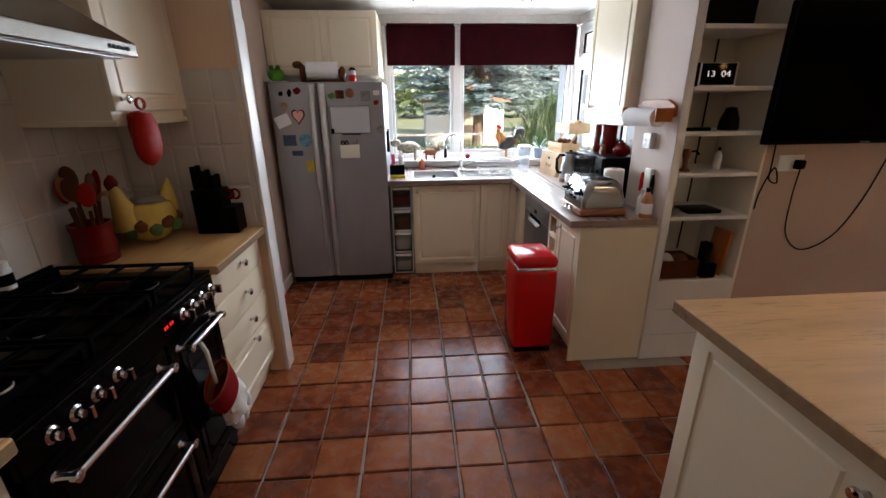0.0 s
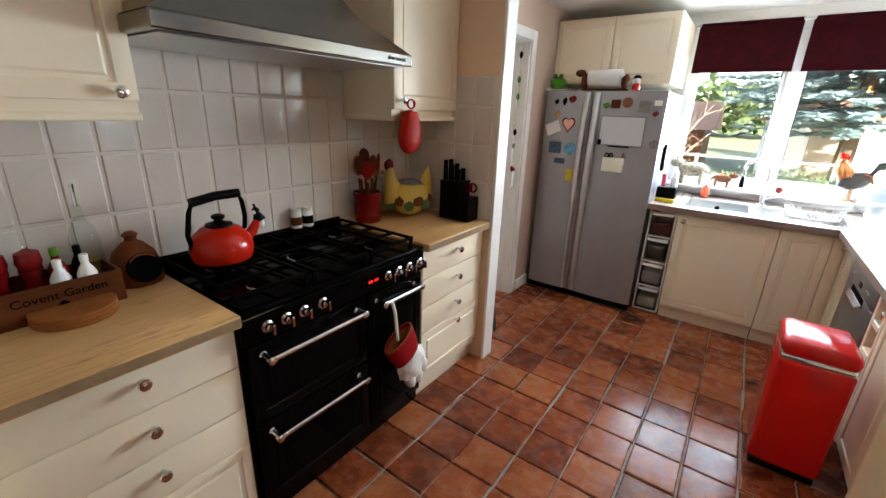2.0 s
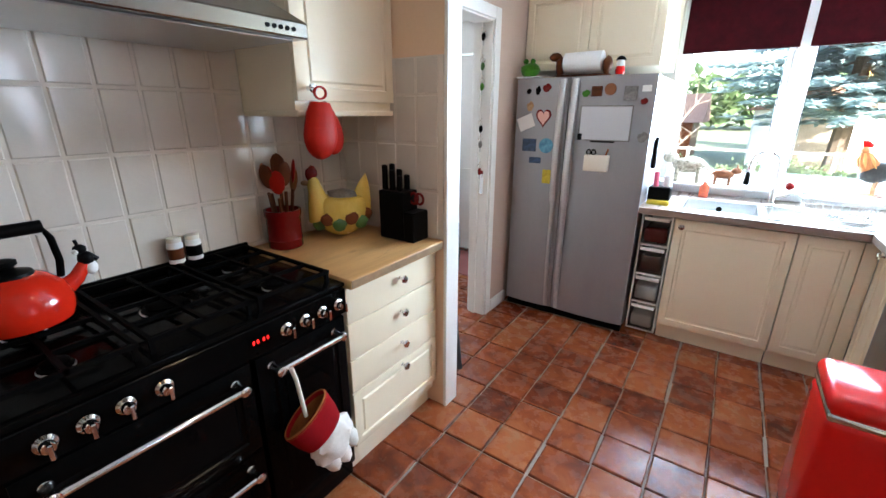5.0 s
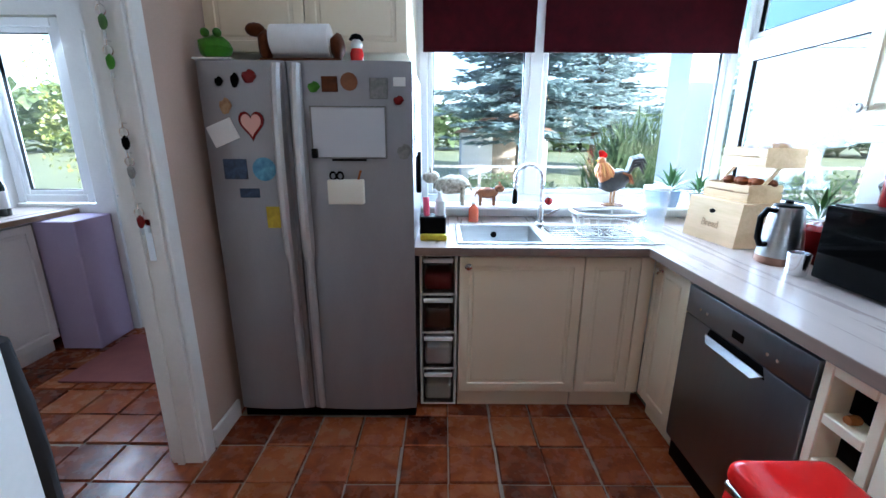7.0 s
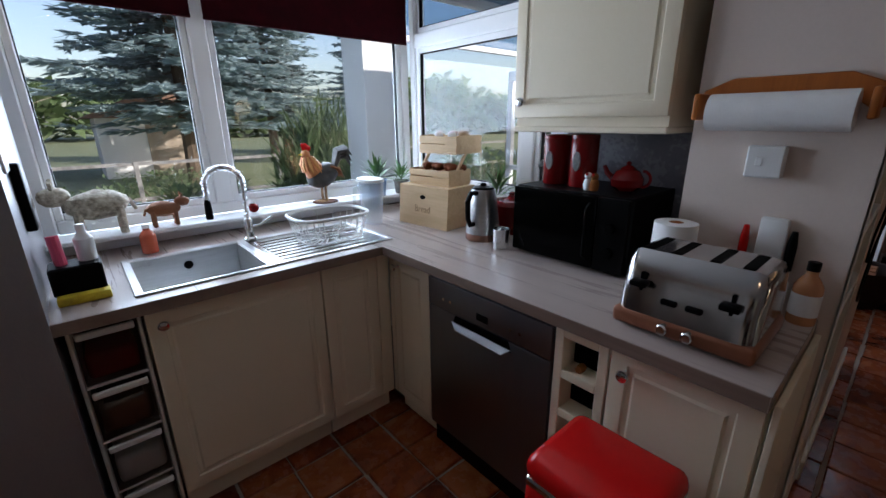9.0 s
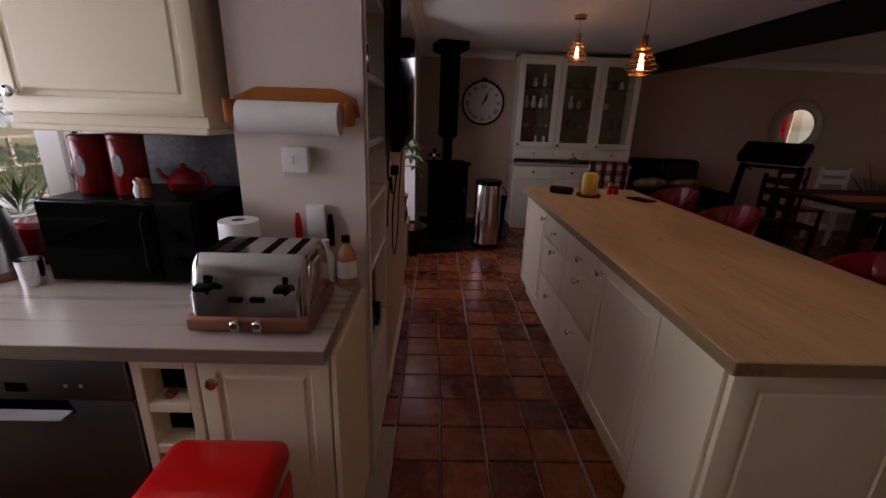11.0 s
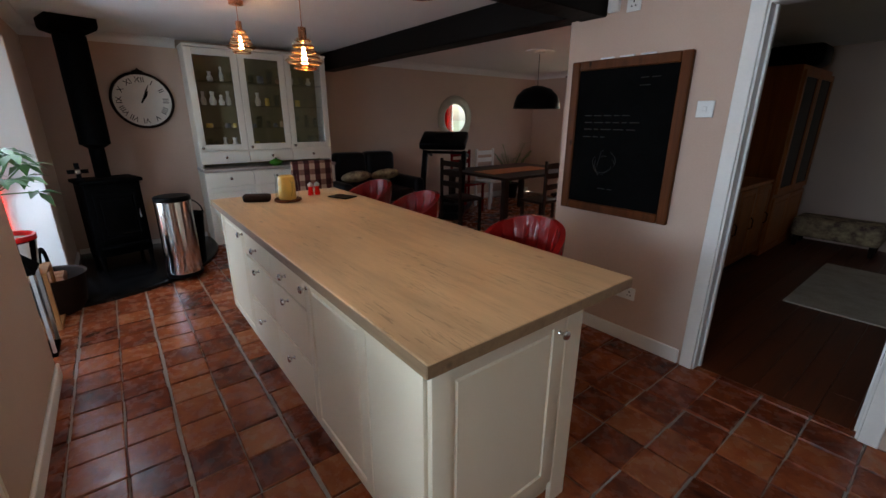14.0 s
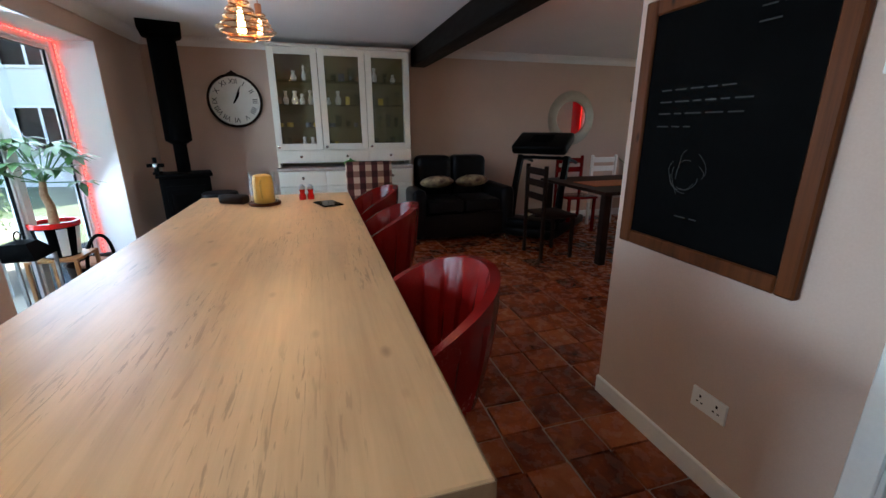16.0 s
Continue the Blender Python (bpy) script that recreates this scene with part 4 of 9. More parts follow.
# range cooker
ck = thing("range_cooker", "black enamel range cooker with chrome rails", "range cooker", pose(-0.825, 0.672, 0, 0, 0, EAST))
part("body", boxes((0.002, 0.02, 0.03, 0.898, 0.59, 0.885), bevel=0.004), BLACK, ck)
part("hob_plate", boxes((0.0, -0.012, 0.886, 0.9, 0.585, 0.902), bevel=0.005, seg=2), BLACK, ck, "black enamel hob")
part("splashback", boxes((0.0, 0.57, 0.903, 0.9, 0.59, 0.945), bevel=0.004), BLACK, ck)
part("plinth", boxes((0.02, 0.05, 0.0, 0.88, 0.075, 0.10)), BLACK, ck)
part("control_panel", prism([(0, 0), (0.9, 0), (0.9, 0.095), (0, 0.095)], 0.02, pose(0, -0.012, 0.785), bevel=0.003), BLACK, ck, "black control panel")
for x0, x1, z0, z1 in ((0.015, 0.525, 0.475, 0.775), (0.015, 0.525, 0.115, 0.465), (0.54, 0.888, 0.115, 0.775)):
    od = part("oven_door", front(x1 - x0, z1 - z0, 0.03, True, 0.055), BLACK, ck, "black oven door", pose(x0, -0.008, z0))
    if z1 < 0.5 or x0 > 0.5:
        part("window", boxes((0.09, -0.0015, 0.07, x1 - x0 - 0.09, 0.002, z1 - z0 - 0.10), bevel=0.001), SCREEN, od, "dark oven glass")
    zb = z1 - z0 - 0.045
    w_ = x1 - x0
    rail = part("rail", tube([(0.055, -0.045, zb), (w_ - 0.055, -0.045, zb)], 0.0095, 14), CHROME, od, "chrome towel rail")
    for x in (0.05, w_ - 0.05):
        part("bracket", lathe([(0.014, 0), (0.010, 0.006), (0.009, 0.036), (0.015, 0.040), (0.015, 0.054), (0.008, 0.058)], 16, pose(x, 0.0, zb, 90)), CHROME, od)
KN = mesh_of("control_knob", lathe([(0.021, 0), (0.021, 0.006), (0.014, 0.010), (0.014, 0.024), (0.012, 0.028)], 20, pose(0, 0, 0, 90), box(bmesh.new(), -0.0045, -0.048, -0.018, 0.0045, -0.022, 0.018, 0.002)))
KN.materials.append(CHROME)
for x in (0.085, 0.155, 0.225, 0.305, 0.65, 0.72, 0.79, 0.86):
    k = new("control_knob", KN)
    k.parent, k.matrix_basis = ck, pose(x, -0.012, 0.832)
    k["label"] = "chrome control knob"
part("timer_display", boxes((0.53, -0.0135, 0.82, 0.60, -0.0122, 0.85)), SCREEN, ck, "black clock display")
for i, x in enumerate((0.540, 0.553, 0.572, 0.585)):
    part("digit", boxes((x, -0.0150, 0.829, x + 0.006, -0.0136, 0.840)), DIGITRED, ck, "red clock digit")


def burner(x, y, r):
    b = part("burner", lathe([(r, 0), (r, 0.008), (r * 0.8, 0.012), (r * 0.8, 0.02), (r * 0.6, 0.024)], 24, pose(x, y, 0.902)), IRON, ck)
    part("burner_ring", lathe([(r * 1.02, 0.0), (r * 1.06, 0.004), (r * 0.95, 0.0075)], 24, pose(x, y, 0.902)), STEEL, b, "bright metal burner ring")


for x, y, r in ((0.16, 0.15, 0.035), (0.16, 0.42, 0.045), (0.45, 0.28, 0.065), (0.74, 0.15, 0.045), (0.74, 0.42, 0.035)):
    burner(x, y, r)
for x0 in (0.02, 0.31, 0.60):
    bars = [(x0 + a * 0.27, 0.03, 0.935, x0 + a * 0.27 + 0.011, 0.54, 0.947) for a in (0, 0.48, 0.96)]
    bars += [(x0 + 0.011, y, 0.935, x0 + 0.26, y + 0.011, 0.947) for y in (0.03, 0.15, 0.28, 0.41, 0.53)]
    bars += [(x0 + a, y, 0.902, x0 + a + 0.012, y + 0.012, 0.936) for a in (0, 0.255) for y in (0.03, 0.53)]
    part("pan_support", boxes(*bars), IRON, ck, "cast iron pan support")

# extractor hood
hd = thing("cooker_hood", "brushed steel chimney cooker hood", "cooker hood", pose(-0.91, 0.605, 1.68, 0, 0, EAST) @ Matrix.Diagonal((0.98, 1, 1, 1)))
bm = bmesh.new()
lo = [bm.verts.new(p) for p in ((0, 0, 0.045), (1.0, 0, 0.045), (1.0, 0.495, 0.045), (0, 0.495, 0.045))]
mid = [bm.verts.new(p) for p in ((0.18, 0.12, 0.16), (0.82, 0.12, 0.16), (0.82, 0.495, 0.16), (0.18, 0.495, 0.16))]
hi = [bm.verts.new(p) for p in ((0.34, 0.225, 0.34), (0.66, 0.225, 0.34), (0.66, 0.495, 0.34), (0.34, 0.495, 0.34))]
for a, b in ((lo, mid), (mid, hi)):
    for i in range(4):
        j = (i + 1) % 4
        bm.faces.new((a[i], a[j], b[j], b[i]))
bm.faces.new(lo[::-1]), bm.faces.new(hi)
part("canopy", bm, STEELH, hd)
part("lip", boxes((-0.002, -0.004, 0.0, 1.002, 0.495, 0.044), bevel=0.004), STEELH, hd, "steel lip with buttons")
part("filter", boxes((0.03, 0.03, -0.006, 0.97, 0.47, -0.001), bevel=0.002), STEEL, hd, "dark grease filter")
part("chimney", boxes((0.37, 0.25, 0.341, 0.63, 0.495, 0.638), bevel=0.003), STEELH, hd)
for i in range(5):
    part("button", lathe([(0.007, 0), (0.006, 0.004)], 10, pose(0.86 + 0.022 * i, -0.004, 0.022, 90)), BLACKP, hd)

# red bin
bn = thing("pedal_bin", "glossy red pedal bin with a chrome lid band", "bin", pose(0.618, 2.205, 0) @ Matrix.Diagonal((1, 0.9, 0.95, 1)))
part("foot", boxes((0.01, 0.01, 0, 0.245, 0.32, 0.03), bevel=0.006, seg=2), BLACKP, bn)
part("body", boxes((0, 0, 0.031, 0.255, 0.33, 0.60), bevel=0.03, seg=4), RED, bn)
part("band", boxes((0.004, 0.004, 0.585, 0.251, 0.326, 0.618), bevel=0.012, seg=3), CHROME, bn, "chrome band under the lid")
bm = boxes((-0.002, -0.002, 0.605, 0.257, 0.332, 0.685), bevel=0.035, seg=4)
part("lid", bm, RED, bn, "rounded red lid")

# island
isl = thing("kitchen_island", "cream panelled kitchen island with drawers", "kitchen island", pose(0.9, 0.38, 0))
part("carcass", boxes((0.022, 0.0, 0.09, 2.50, 0.66, 0.875)), CREAM, isl)
part("plinth", boxes((0.05, 0.03, 0, 2.47, 0.63, 0.09)), CREAM, isl)
end = part("end_door", front(0.575, 0.755, 0.02, True, 0.095), CREAM, isl, "", pose(0.0, 0.67, 0.115, 0, 0, WEST))
knob(end, 0.54, 0.665)
part("end_post", boxes((0.0, 0.0, 0.0, 0.021, 0.092, 0.875), bevel=0.003), CREAM, isl)
NB = pose(2.50, 0.682, 0, 0, 0, NORTH)
rows = [("door", 0, 0.115, 0.63, 0.865, 0.60, 0.80), ("drawer_front", 0.63, 0.69, 1.12, 0.865, 0.88, 0.767), ("drawer_front", 0.63, 0.42, 1.12, 0.68, 0.88, 0.642), ("drawer_front", 0.63, 0.115, 1.12, 0.41, 0.88, 0.335), ("drawer_front", 1.12, 0.69, 1.62, 0.865, 1.37, 0.767), ("drawer_front", 1.12, 0.42, 1.62, 0.68, 1.37, 0.642), ("drawer_front", 1.12, 0.115, 1.62, 0.41, 1.37, 0.335), ("door", 1.62, 0.115, 2.153, 0.865, 1.645, 0.797), ("filler_panel", 2.153, 0.0, 2.477, 0.873, None, 0)]
for kind, x0, z0, x1, z1, kx, kz in rows:
    fr_ = part(kind, front(x1 - x0 - 0.004, z1 - z0 - 0.004, 0.02, kind == "door", 0.07), CREAM, isl, "", NB @ pose(x0 + 0.002, 0, z0 + 0.002))
    if kx is not None:
        knob(fr_, kx - x0, kz - z0)
iw = thing("island_worktop", "thick pale wood-effect island worktop with knots", "worktop")
part("slab", boxes((0.846, 0.172, 0.876, 3.45, 1.103, 0.918), bevel=0.003), OAK, iw)
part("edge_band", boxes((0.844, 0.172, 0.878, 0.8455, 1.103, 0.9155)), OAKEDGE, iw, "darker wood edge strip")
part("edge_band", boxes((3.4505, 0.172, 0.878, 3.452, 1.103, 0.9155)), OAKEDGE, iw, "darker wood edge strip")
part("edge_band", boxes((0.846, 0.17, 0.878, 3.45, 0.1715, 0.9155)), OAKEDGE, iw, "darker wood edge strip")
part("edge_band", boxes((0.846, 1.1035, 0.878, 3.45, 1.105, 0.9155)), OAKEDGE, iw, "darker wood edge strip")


# things in the kitchen
def roller_blind(x0, x1):
    b = thing("roller_blind", "burgundy cloth roller blind half lowered", "blind", pose(0, 4.262, 0), "window blinds")
    part("tube", tube([(x0 + 0.01, 0.012, 2.205), (x1 - 0.01, 0.012, 2.205)], 0.018, 14), BURGUNDY, b)
    bm = bmesh.new()
    n = 24
    rows = []
    for k, z in enumerate((2.2, 2.1, 2.0, 1.9, 1.872)):
        rows.append([(bm.verts.new((x0 + (x1 - x0) * i / n, 0.0 + 0.003 * math.sin(i * 0.7 + k), z)), bm.verts.new((x0 + (x1 - x0) * i / n, 0.003 + 0.003 * math.sin(i * 0.7 + k), z))) for i in range(n + 1)])
    for r, s in zip(rows, rows[1:]):
        for i in range(n):
            bm.faces.new((r[i][0], r[i + 1][0], s[i + 1][0], s[i][0]))
            bm.faces.new((r[i][1], s[i][1], s[i + 1][1], r[i + 1][1]))
    part("cloth", bm, BURGUNDY, b, "burgundy patterned cloth")
    part("bottom_bar", boxes((x0, -0.003, 1.862, x1, 0.008, 1.876), bevel=0.002), BURGUNDY, b)


roller_blind(-0.19, 0.455)
roller_blind(0.505, 1.625)
for x, y, _w in DOWNLIGHTS:
    d = thing("downlight", "small round recessed ceiling downlight", "ceiling light", pose(x, y, H), "ceiling downlights")
    part("bezel", lathe([(0.042, -0.006), (0.045, -0.001), (0.030, -0.001)], 24), CHROME, d)
    part("lens", lathe([(0.028, -0.005), (0.02, -0.0065)], 20), WARMLED, d, "glowing lens")


def pot(r, h, t=0.004):
    return [(r * 0.8, 0), (r * 0.82, 0.002), (r, h), (r + t, h), (r + t, h - 0.006), (r, h - 0.008)]


# fridge magnets and things on the fridge
FX, FY = -1.085, 3.466


def magnet(x, z, w, h, material, label, shape="rect", name="fridge_magnet", t=0.006):
    if shape == "round":
        bm = lathe([(w / 2, 0), (w / 2, t * 0.7), (w * 0.4, t)], 20, pose(0, 0, 0, 90))
    elif shape == "heart":
        pts = []
        for i in range(28):
            a = 2 * math.pi * i / 28
            pts.append((w / 34 * 16 * math.sin(a) ** 3, h / 30 * (13 * math.cos(a) - 5 * math.cos(2 * a) - 2 * math.cos(3 * a) - math.cos(4 * a)) + h * 0.05))
        bm = prism(pts, t, pose(0, -t, 0))
    elif shape == "blob":
        bm = ball(w / 2, pose(0, -t * 0.5, 0), 2, None, (1, t / w, h / w), 0.7)
    else:
        bm = boxes((-w / 2, -t, -h / 2, w / 2, 0, h / 2), bevel=0.0015)
    return single(name, bm, material, label, "magnet", pose(FX + x, FY, z - 0.05), "fridge magnets")


SKY = surface("sky_blue_print", (0.015, 0.12, 0.26), (0.16, 0.45, 0.62), (0.3, 0.5), 50, 20, 0.0)
NAVY = surface("navy_print", (0.005, 0.012, 0.03), (0.05, 0.10, 0.2), (0.3, 0.5), 90, 30, 0.0)
YELLOW = surface("yellow_print", (0.45, 0.30, 0.01), (0.72, 0.58, 0.04), (0.4, 0.6), 60, 18, 0.0)
TAN = surface("tan_resin", (0.22, 0.10, 0.04), (0.52, 0.34, 0.18), (0.5, 0.7), 80, 10, 0.1)
PINKP = mat("pink_print", (0.75, 0.40, 0.34), 0.5)
GREYP = surface("grey_pewter", (0.07, 0.07, 0.07), (0.30, 0.29, 0.27), (0.4, 0.6), 80, 10, 0.2)
BROWN = surface("brown_fur", (0.16, 0.055, 0.02), (0.26, 0.10, 0.04), (0.7, 0.9), 120, 12, 0.3)
FEATHER = surface("copper_feathers", (0.36, 0.10, 0.025), (0.58, 0.22, 0.07), (0.5, 0.7), 60, 14, 0.4)
GOLDF = surface("golden_feathers", (0.52, 0.22, 0.05), (0.70, 0.36, 0.12), (0.5, 0.7), 60, 14, 0.4)
DARKF = surface("black_feathers", (0.010, 0.011, 0.013), (0.05, 0.045, 0.04), (0.4, 0.6), 60, 14, 0.4)
for row in ((0.10, 1.655, 0.035, 0.035, IRON, "small dark novelty fridge magnet", "blob"), (0.165, 1.66, 0.035, 0.055, IRON, "dark figure-shaped fridge magnet", "blob"), (0.225, 1.675, 0.06, 0.05, DARKRED, "dark red oval fridge magnet", "blob"), (0.115, 1.56, 0.05, 0.06, TAN, "tan animal-shaped fridge magnet", "blob"), (0.215, 1.482, 0.112, 0.125, DARKRED, "red heart-shaped fridge magnet", "heart"), (0.125, 1.302, 0.10, 0.085, NAVY, "blue photograph fridge magnet", "rect"), (0.248, 1.302, 0.10, 0.10, SKY, "round sky blue fridge magnet", "round"), (0.175, 1.20, 0.085, 0.04, NAVY, "navy printed fridge magnet", "rect"), (0.268, 1.093, 0.06, 0.095, YELLOW, "yellow and black fridge magnet", "rect"), (0.485, 1.635, 0.05, 0.04, LIME, "green village-shaped fridge magnet", "blob"), (0.55, 1.645, 0.065, 0.06, MIDWOOD, "brown house-shaped fridge magnet", "rect"), (0.63, 1.655, 0.07, 0.08, BROWN, "dark brown round fridge magnet", "round"), (0.75, 1.63, 0.075, 0.08, GREYP, "grey square fridge magnet", "rect"), (0.835, 1.655, 0.05, 0.035, PAPER, "small white printed fridge magnet", "rect"), (0.83, 1.585, 0.042, 0.035, DARKRED, "small red fruit fridge magnet", "blob"), (0.85, 1.38, 0.06, 0.06, GREYP, "grey flower fridge magnet", "blob")):
    magnet(*row)
magnet(0.215, 1.484, 0.088, 0.096, PINKP, "cream heart plaque on a red heart", "heart", "heart_plaque", 0.009)
magnet(0.09, 1.452, 0.115, 0.09, PAPER, "white envelope-shaped paper note", "rect", "paper_note", 0.003).rotation_euler = (0, radians(-22), 0)
wb = thing("whiteboard", "small white magnetic whiteboard with a dark edge", "whiteboard", pose(FX + 0.62, FY, 1.405) @ Matrix.Diagonal((0.80, 1, 0.72, 1)))
part("panel", boxes((-0.19, -0.010, -0.14, 0.19, -0.002, 0.14), bevel=0.002), mat("whiteboard_face", (0.56, 0.57, 0.60), 0.3), wb)
part("rim", boxes((-0.197, -0.012, -0.147, -0.19, 0, 0.147), (0.19, -0.012, -0.147, 0.197, 0, 0.147), (-0.19, -0.012, 0.14, 0.19, 0, 0.147), (-0.19, -0.012, -0.147, 0.19, 0, -0.14)), GREYP, wb, "grey plastic edge")
part("pen_tray", boxes((-0.09, -0.03, -0.160, 0.09, -0.004, -0.148), bevel=0.002), BLACKP, wb)
part("eraser", boxes((-0.195, -0.035, -0.145, -0.165, -0.012, -0.09), bevel=0.004), BLACKP, wb)
pk = thing("magnetic_pocket", "cream magnetic pocket holding scissors", "organiser", pose(FX + 0.60, FY, 1.165) @ Matrix.Diagonal((0.76, 1, 0.95, 1)))
part("pocket", boxes((-0.10, -0.045, -0.06, 0.10, -0.002, 0.05), bevel=0.006, seg=2), IVORY, pk)
for x in (-0.07, -0.03):
    part("scissor_ring", tube(arc((x, -0.024, 0.065), 0.017, 0, 360, 16)[:-1], 0.005, 6, None, True), IRON, pk, "dark handle ring")
part("pen", tube([(0.05, -0.02, 0.0), (0.085, -0.02, 0.09)], 0.006, 8), ORANGEWOOD, pk)

hold = thing("paper_towel_holder", "white kitchen roll on a brown animal-shaped holder", "kitchen roll", pose(-0.665, 3.56, 1.6915))
part("roll", lathe([(0.02, 0), (0.06, 0.001), (0.062, 0.13), (0.062, 0.24), (0.02, 0.2405)], 28, pose(-0.12, 0, 0.085, 0, 90)), PAPER, hold, "white paper roll")
joined("holder", [(ball(0.05, pose(-0.15, 0, 0.065), 2, None, (0.6, 0.9, 1.25), 0.3), MIDWOOD), (ball(0.035, pose(-0.19, 0, 0.125), 2, None, (1.2, 0.8, 0.8)), MIDWOOD), (ball(0.05, pose(0.15, 0, 0.06), 2, None, (0.6, 0.9, 1.1), 0.3), MIDWOOD), (boxes((-0.17, -0.04, 0, 0.17, 0.04, 0.012), bevel=0.004), MIDWOOD)], hold, "carved brown wooden holder")
fig = joined("ornament_figure", [(lathe([(0.03, 0), (0.034, 0.03), (0.026, 0.055)], 16), RED), (lathe([(0.026, 0.055), (0.03, 0.075), (0.02, 0.095)], 16), PAPER), (lathe([(0.036, 0.095), (0.034, 0.10), (0.022, 0.118), (0.004, 0.124)], 16), IRON)], None, "", pose(-0.43, 3.53, 1.6915) @ Matrix.Diagonal((0.85, 0.85, 0.85, 1)))
tagged(fig, "small red and white novelty figure in a hat", "ornament")
tagged(joined("frog_ornament", [(ball(0.06, pose(0, 0, 0.05), 2, None, (1.1, 1, 0.85), 0.3), LIME), (ball(0.018, pose(-0.025, -0.02, 0.105), 2), LIME), (ball(0.018, pose(0.025, -0.02, 0.105), 2), LIME), (boxes((-0.08, -0.05, 0, 0.08, 0.05, 0.008), bevel=0.003), PAPER)], None, "", pose(-1.02, 3.54, 1.6915)), "bright green frog ornament on a white stand", "ornament")
lb = single("letter_holder", boxes((0, 0, 0, 0.006, 0.12, 0.30), bevel=0.002), WHITEP, "white card stuck to the fridge side", "card", pose(-0.2025, 3.62, 1.30))
single("spice_grinder", boxes((0, 0, 0, 0.025, 0.05, 0.20), bevel=0.006, seg=2), BLACKP, "black phone holder on the fridge side", "holder", pose(-0.2025, 3.72, 1.12))

# worktop by the cooker
uj = thing("utensil_jar", "dark red ceramic jar full of utensils", "utensil jar", pose(-1.31, 1.695, 0.912) @ Matrix.Diagonal((1.15, 1.15, 1.1, 1)))
part("jar", lathe([(0.058, 0), (0.062, 0.004), (0.062, 0.03), (0.064, 0.034), (0.062, 0.04), (0.062, 0.12), (0.066, 0.13), (0.066, 0.15), (0.058, 0.15), (0.056, 0.02)], 28), DARKRED, uj)
ru = random.Random(3)
for i in range(8):
    a = i * 0.8
    tip = Vector((0.05 * math.cos(a) + ru.uniform(-0.02, 0.02), 0.06 * math.sin(a), 0.28 + ru.uniform(-0.03, 0.04)))
    base = Vector((0.02 * math.cos(a), 0.02 * math.sin(a), 0.02))
    stick = tube([base, base.lerp(tip, 0.75)], 0.006, 8)
    d = (tip - base).normalized().to_track_quat("Z", "Y").to_matrix().to_4x4()
    head = ball(0.03, Matrix.Translation(tip) @ d, 2, None, (0.9, 0.22, 1.55))
    mats = [(MIDWOOD, "wooden spoon"), (SILICONE, "red silicone spatula"), (PINE, "wooden spatula")][i % 3]
    joined("utensil", [(stick, MIDWOOD), (head, mats[0])], uj, mats[1])


def hen_pot():
    body = ball(0.115, pose(0, 0, 0.095), 3, None, (1.15, 0.9, 0.82))
    for v in body.verts:
        v.co.z = min(v.co.z, 0.15)
    neck = lathe([(0.07, 0), (0.055, 0.05), (0.036, 0.10), (0.03, 0.13), (0.012, 0.155)], 18, pose(-0.10, 0, 0.08, 0, -14, 0))
    tail = lathe([(0.06, 0), (0.05, 0.05), (0.03, 0.10), (0.004, 0.14)], 18, pose(0.10, 0, 0.09, 0, 16, 0) @ Matrix.Diagonal((1, 0.55, 1, 1)))
    comb = ball(0.03, pose(-0.135, 0, 0.235), 2, None, (1.0, 0.6, 1.0), 0.3)
    beak = ball(0.014, pose(-0.168, 0, 0.205), 2, None, (1.6, 0.7, 0.7))
    bits = [(body, YELLOWC), (neck, YELLOWC), (tail, YELLOWC), (comb, DARKRED), (beak, TAN)]
    for i in range(6):
        a = radians(-160 + i * 27)
        bits.append((ball(0.034, pose(0.128 * math.cos(a), 0.098 * math.sin(a), 0.06 + 0.02 * (i % 2)), 2, None, (1.1, 0.45, 0.7), 0.4), (GREEN, TERRA)[i % 2]))
    return bits


hp = joined("hen_pot", hen_pot(), None, "", pose(-1.235, 1.955, 0.912, 0, 0, 62) @ Matrix.Diagonal((0.9, 0.95, 1.26, 1)))
tagged(hp, "yellow ceramic hen-shaped pot with painted flowers", "pot")
single("folded_cloth", ball(0.07, pose(0, 0, 0), 2, None, (1.1, 0.85, 0.4), 0.4), GREYP, "patterned cloth bundle in the hen pot", "cloth", pose(-1.235, 1.965, 1.105))
kb = thing("knife_block", "black knife block with knives and scissors", "knife block", pose(-0.965, 2.09, 0.912) @ Matrix.Diagonal((1, 1, 1.08, 1)))
part("block", boxes((-0.105, -0.055, 0, 0.035, 0.055, 0.205), bevel=0.004), BLACKP, kb)
part("front_pocket", boxes((0.036, -0.055, 0, 0.095, 0.055, 0.125), bevel=0.004), BLACKP, kb)
for i in range(3):
    for j in range(2):
        part("knife_handle", boxes((-0.095 + 0.043 * i, -0.04 + 0.05 * j, 0.206, -0.07 + 0.043 * i, -0.022 + 0.05 * j, 0.31 - 0.02 * i), bevel=0.005, seg=2), BLACKP, kb, "black knife handle")
for x in (0.05, 0.08):
    part("scissor_handle", tube([p + Vector((0, 0.01, 0)) for p in arc((x, 0, 0.175), 0.022, 0, 360, 16)[:-1]], 0.006, 6, None, True), DARKRED, kb, "dark red scissor handle")
tagged(joined("cruet_pot", [(lathe([(0.022, 0), (0.022, 0.055), (0.018, 0.062)], 16), PAPER), (lathe([(0.0225, 0.012), (0.0225, 0.044)], 16, None, None, False), MIDWOOD), (lathe([(0.02, 0.062), (0.02, 0.075)], 16), IVORY)], None, "", pose(-1.378, 1.285, 0.945) @ Matrix.Diagonal((1.2, 1.2, 1.25, 1))), "small white and brown cruet pot", "cruet")
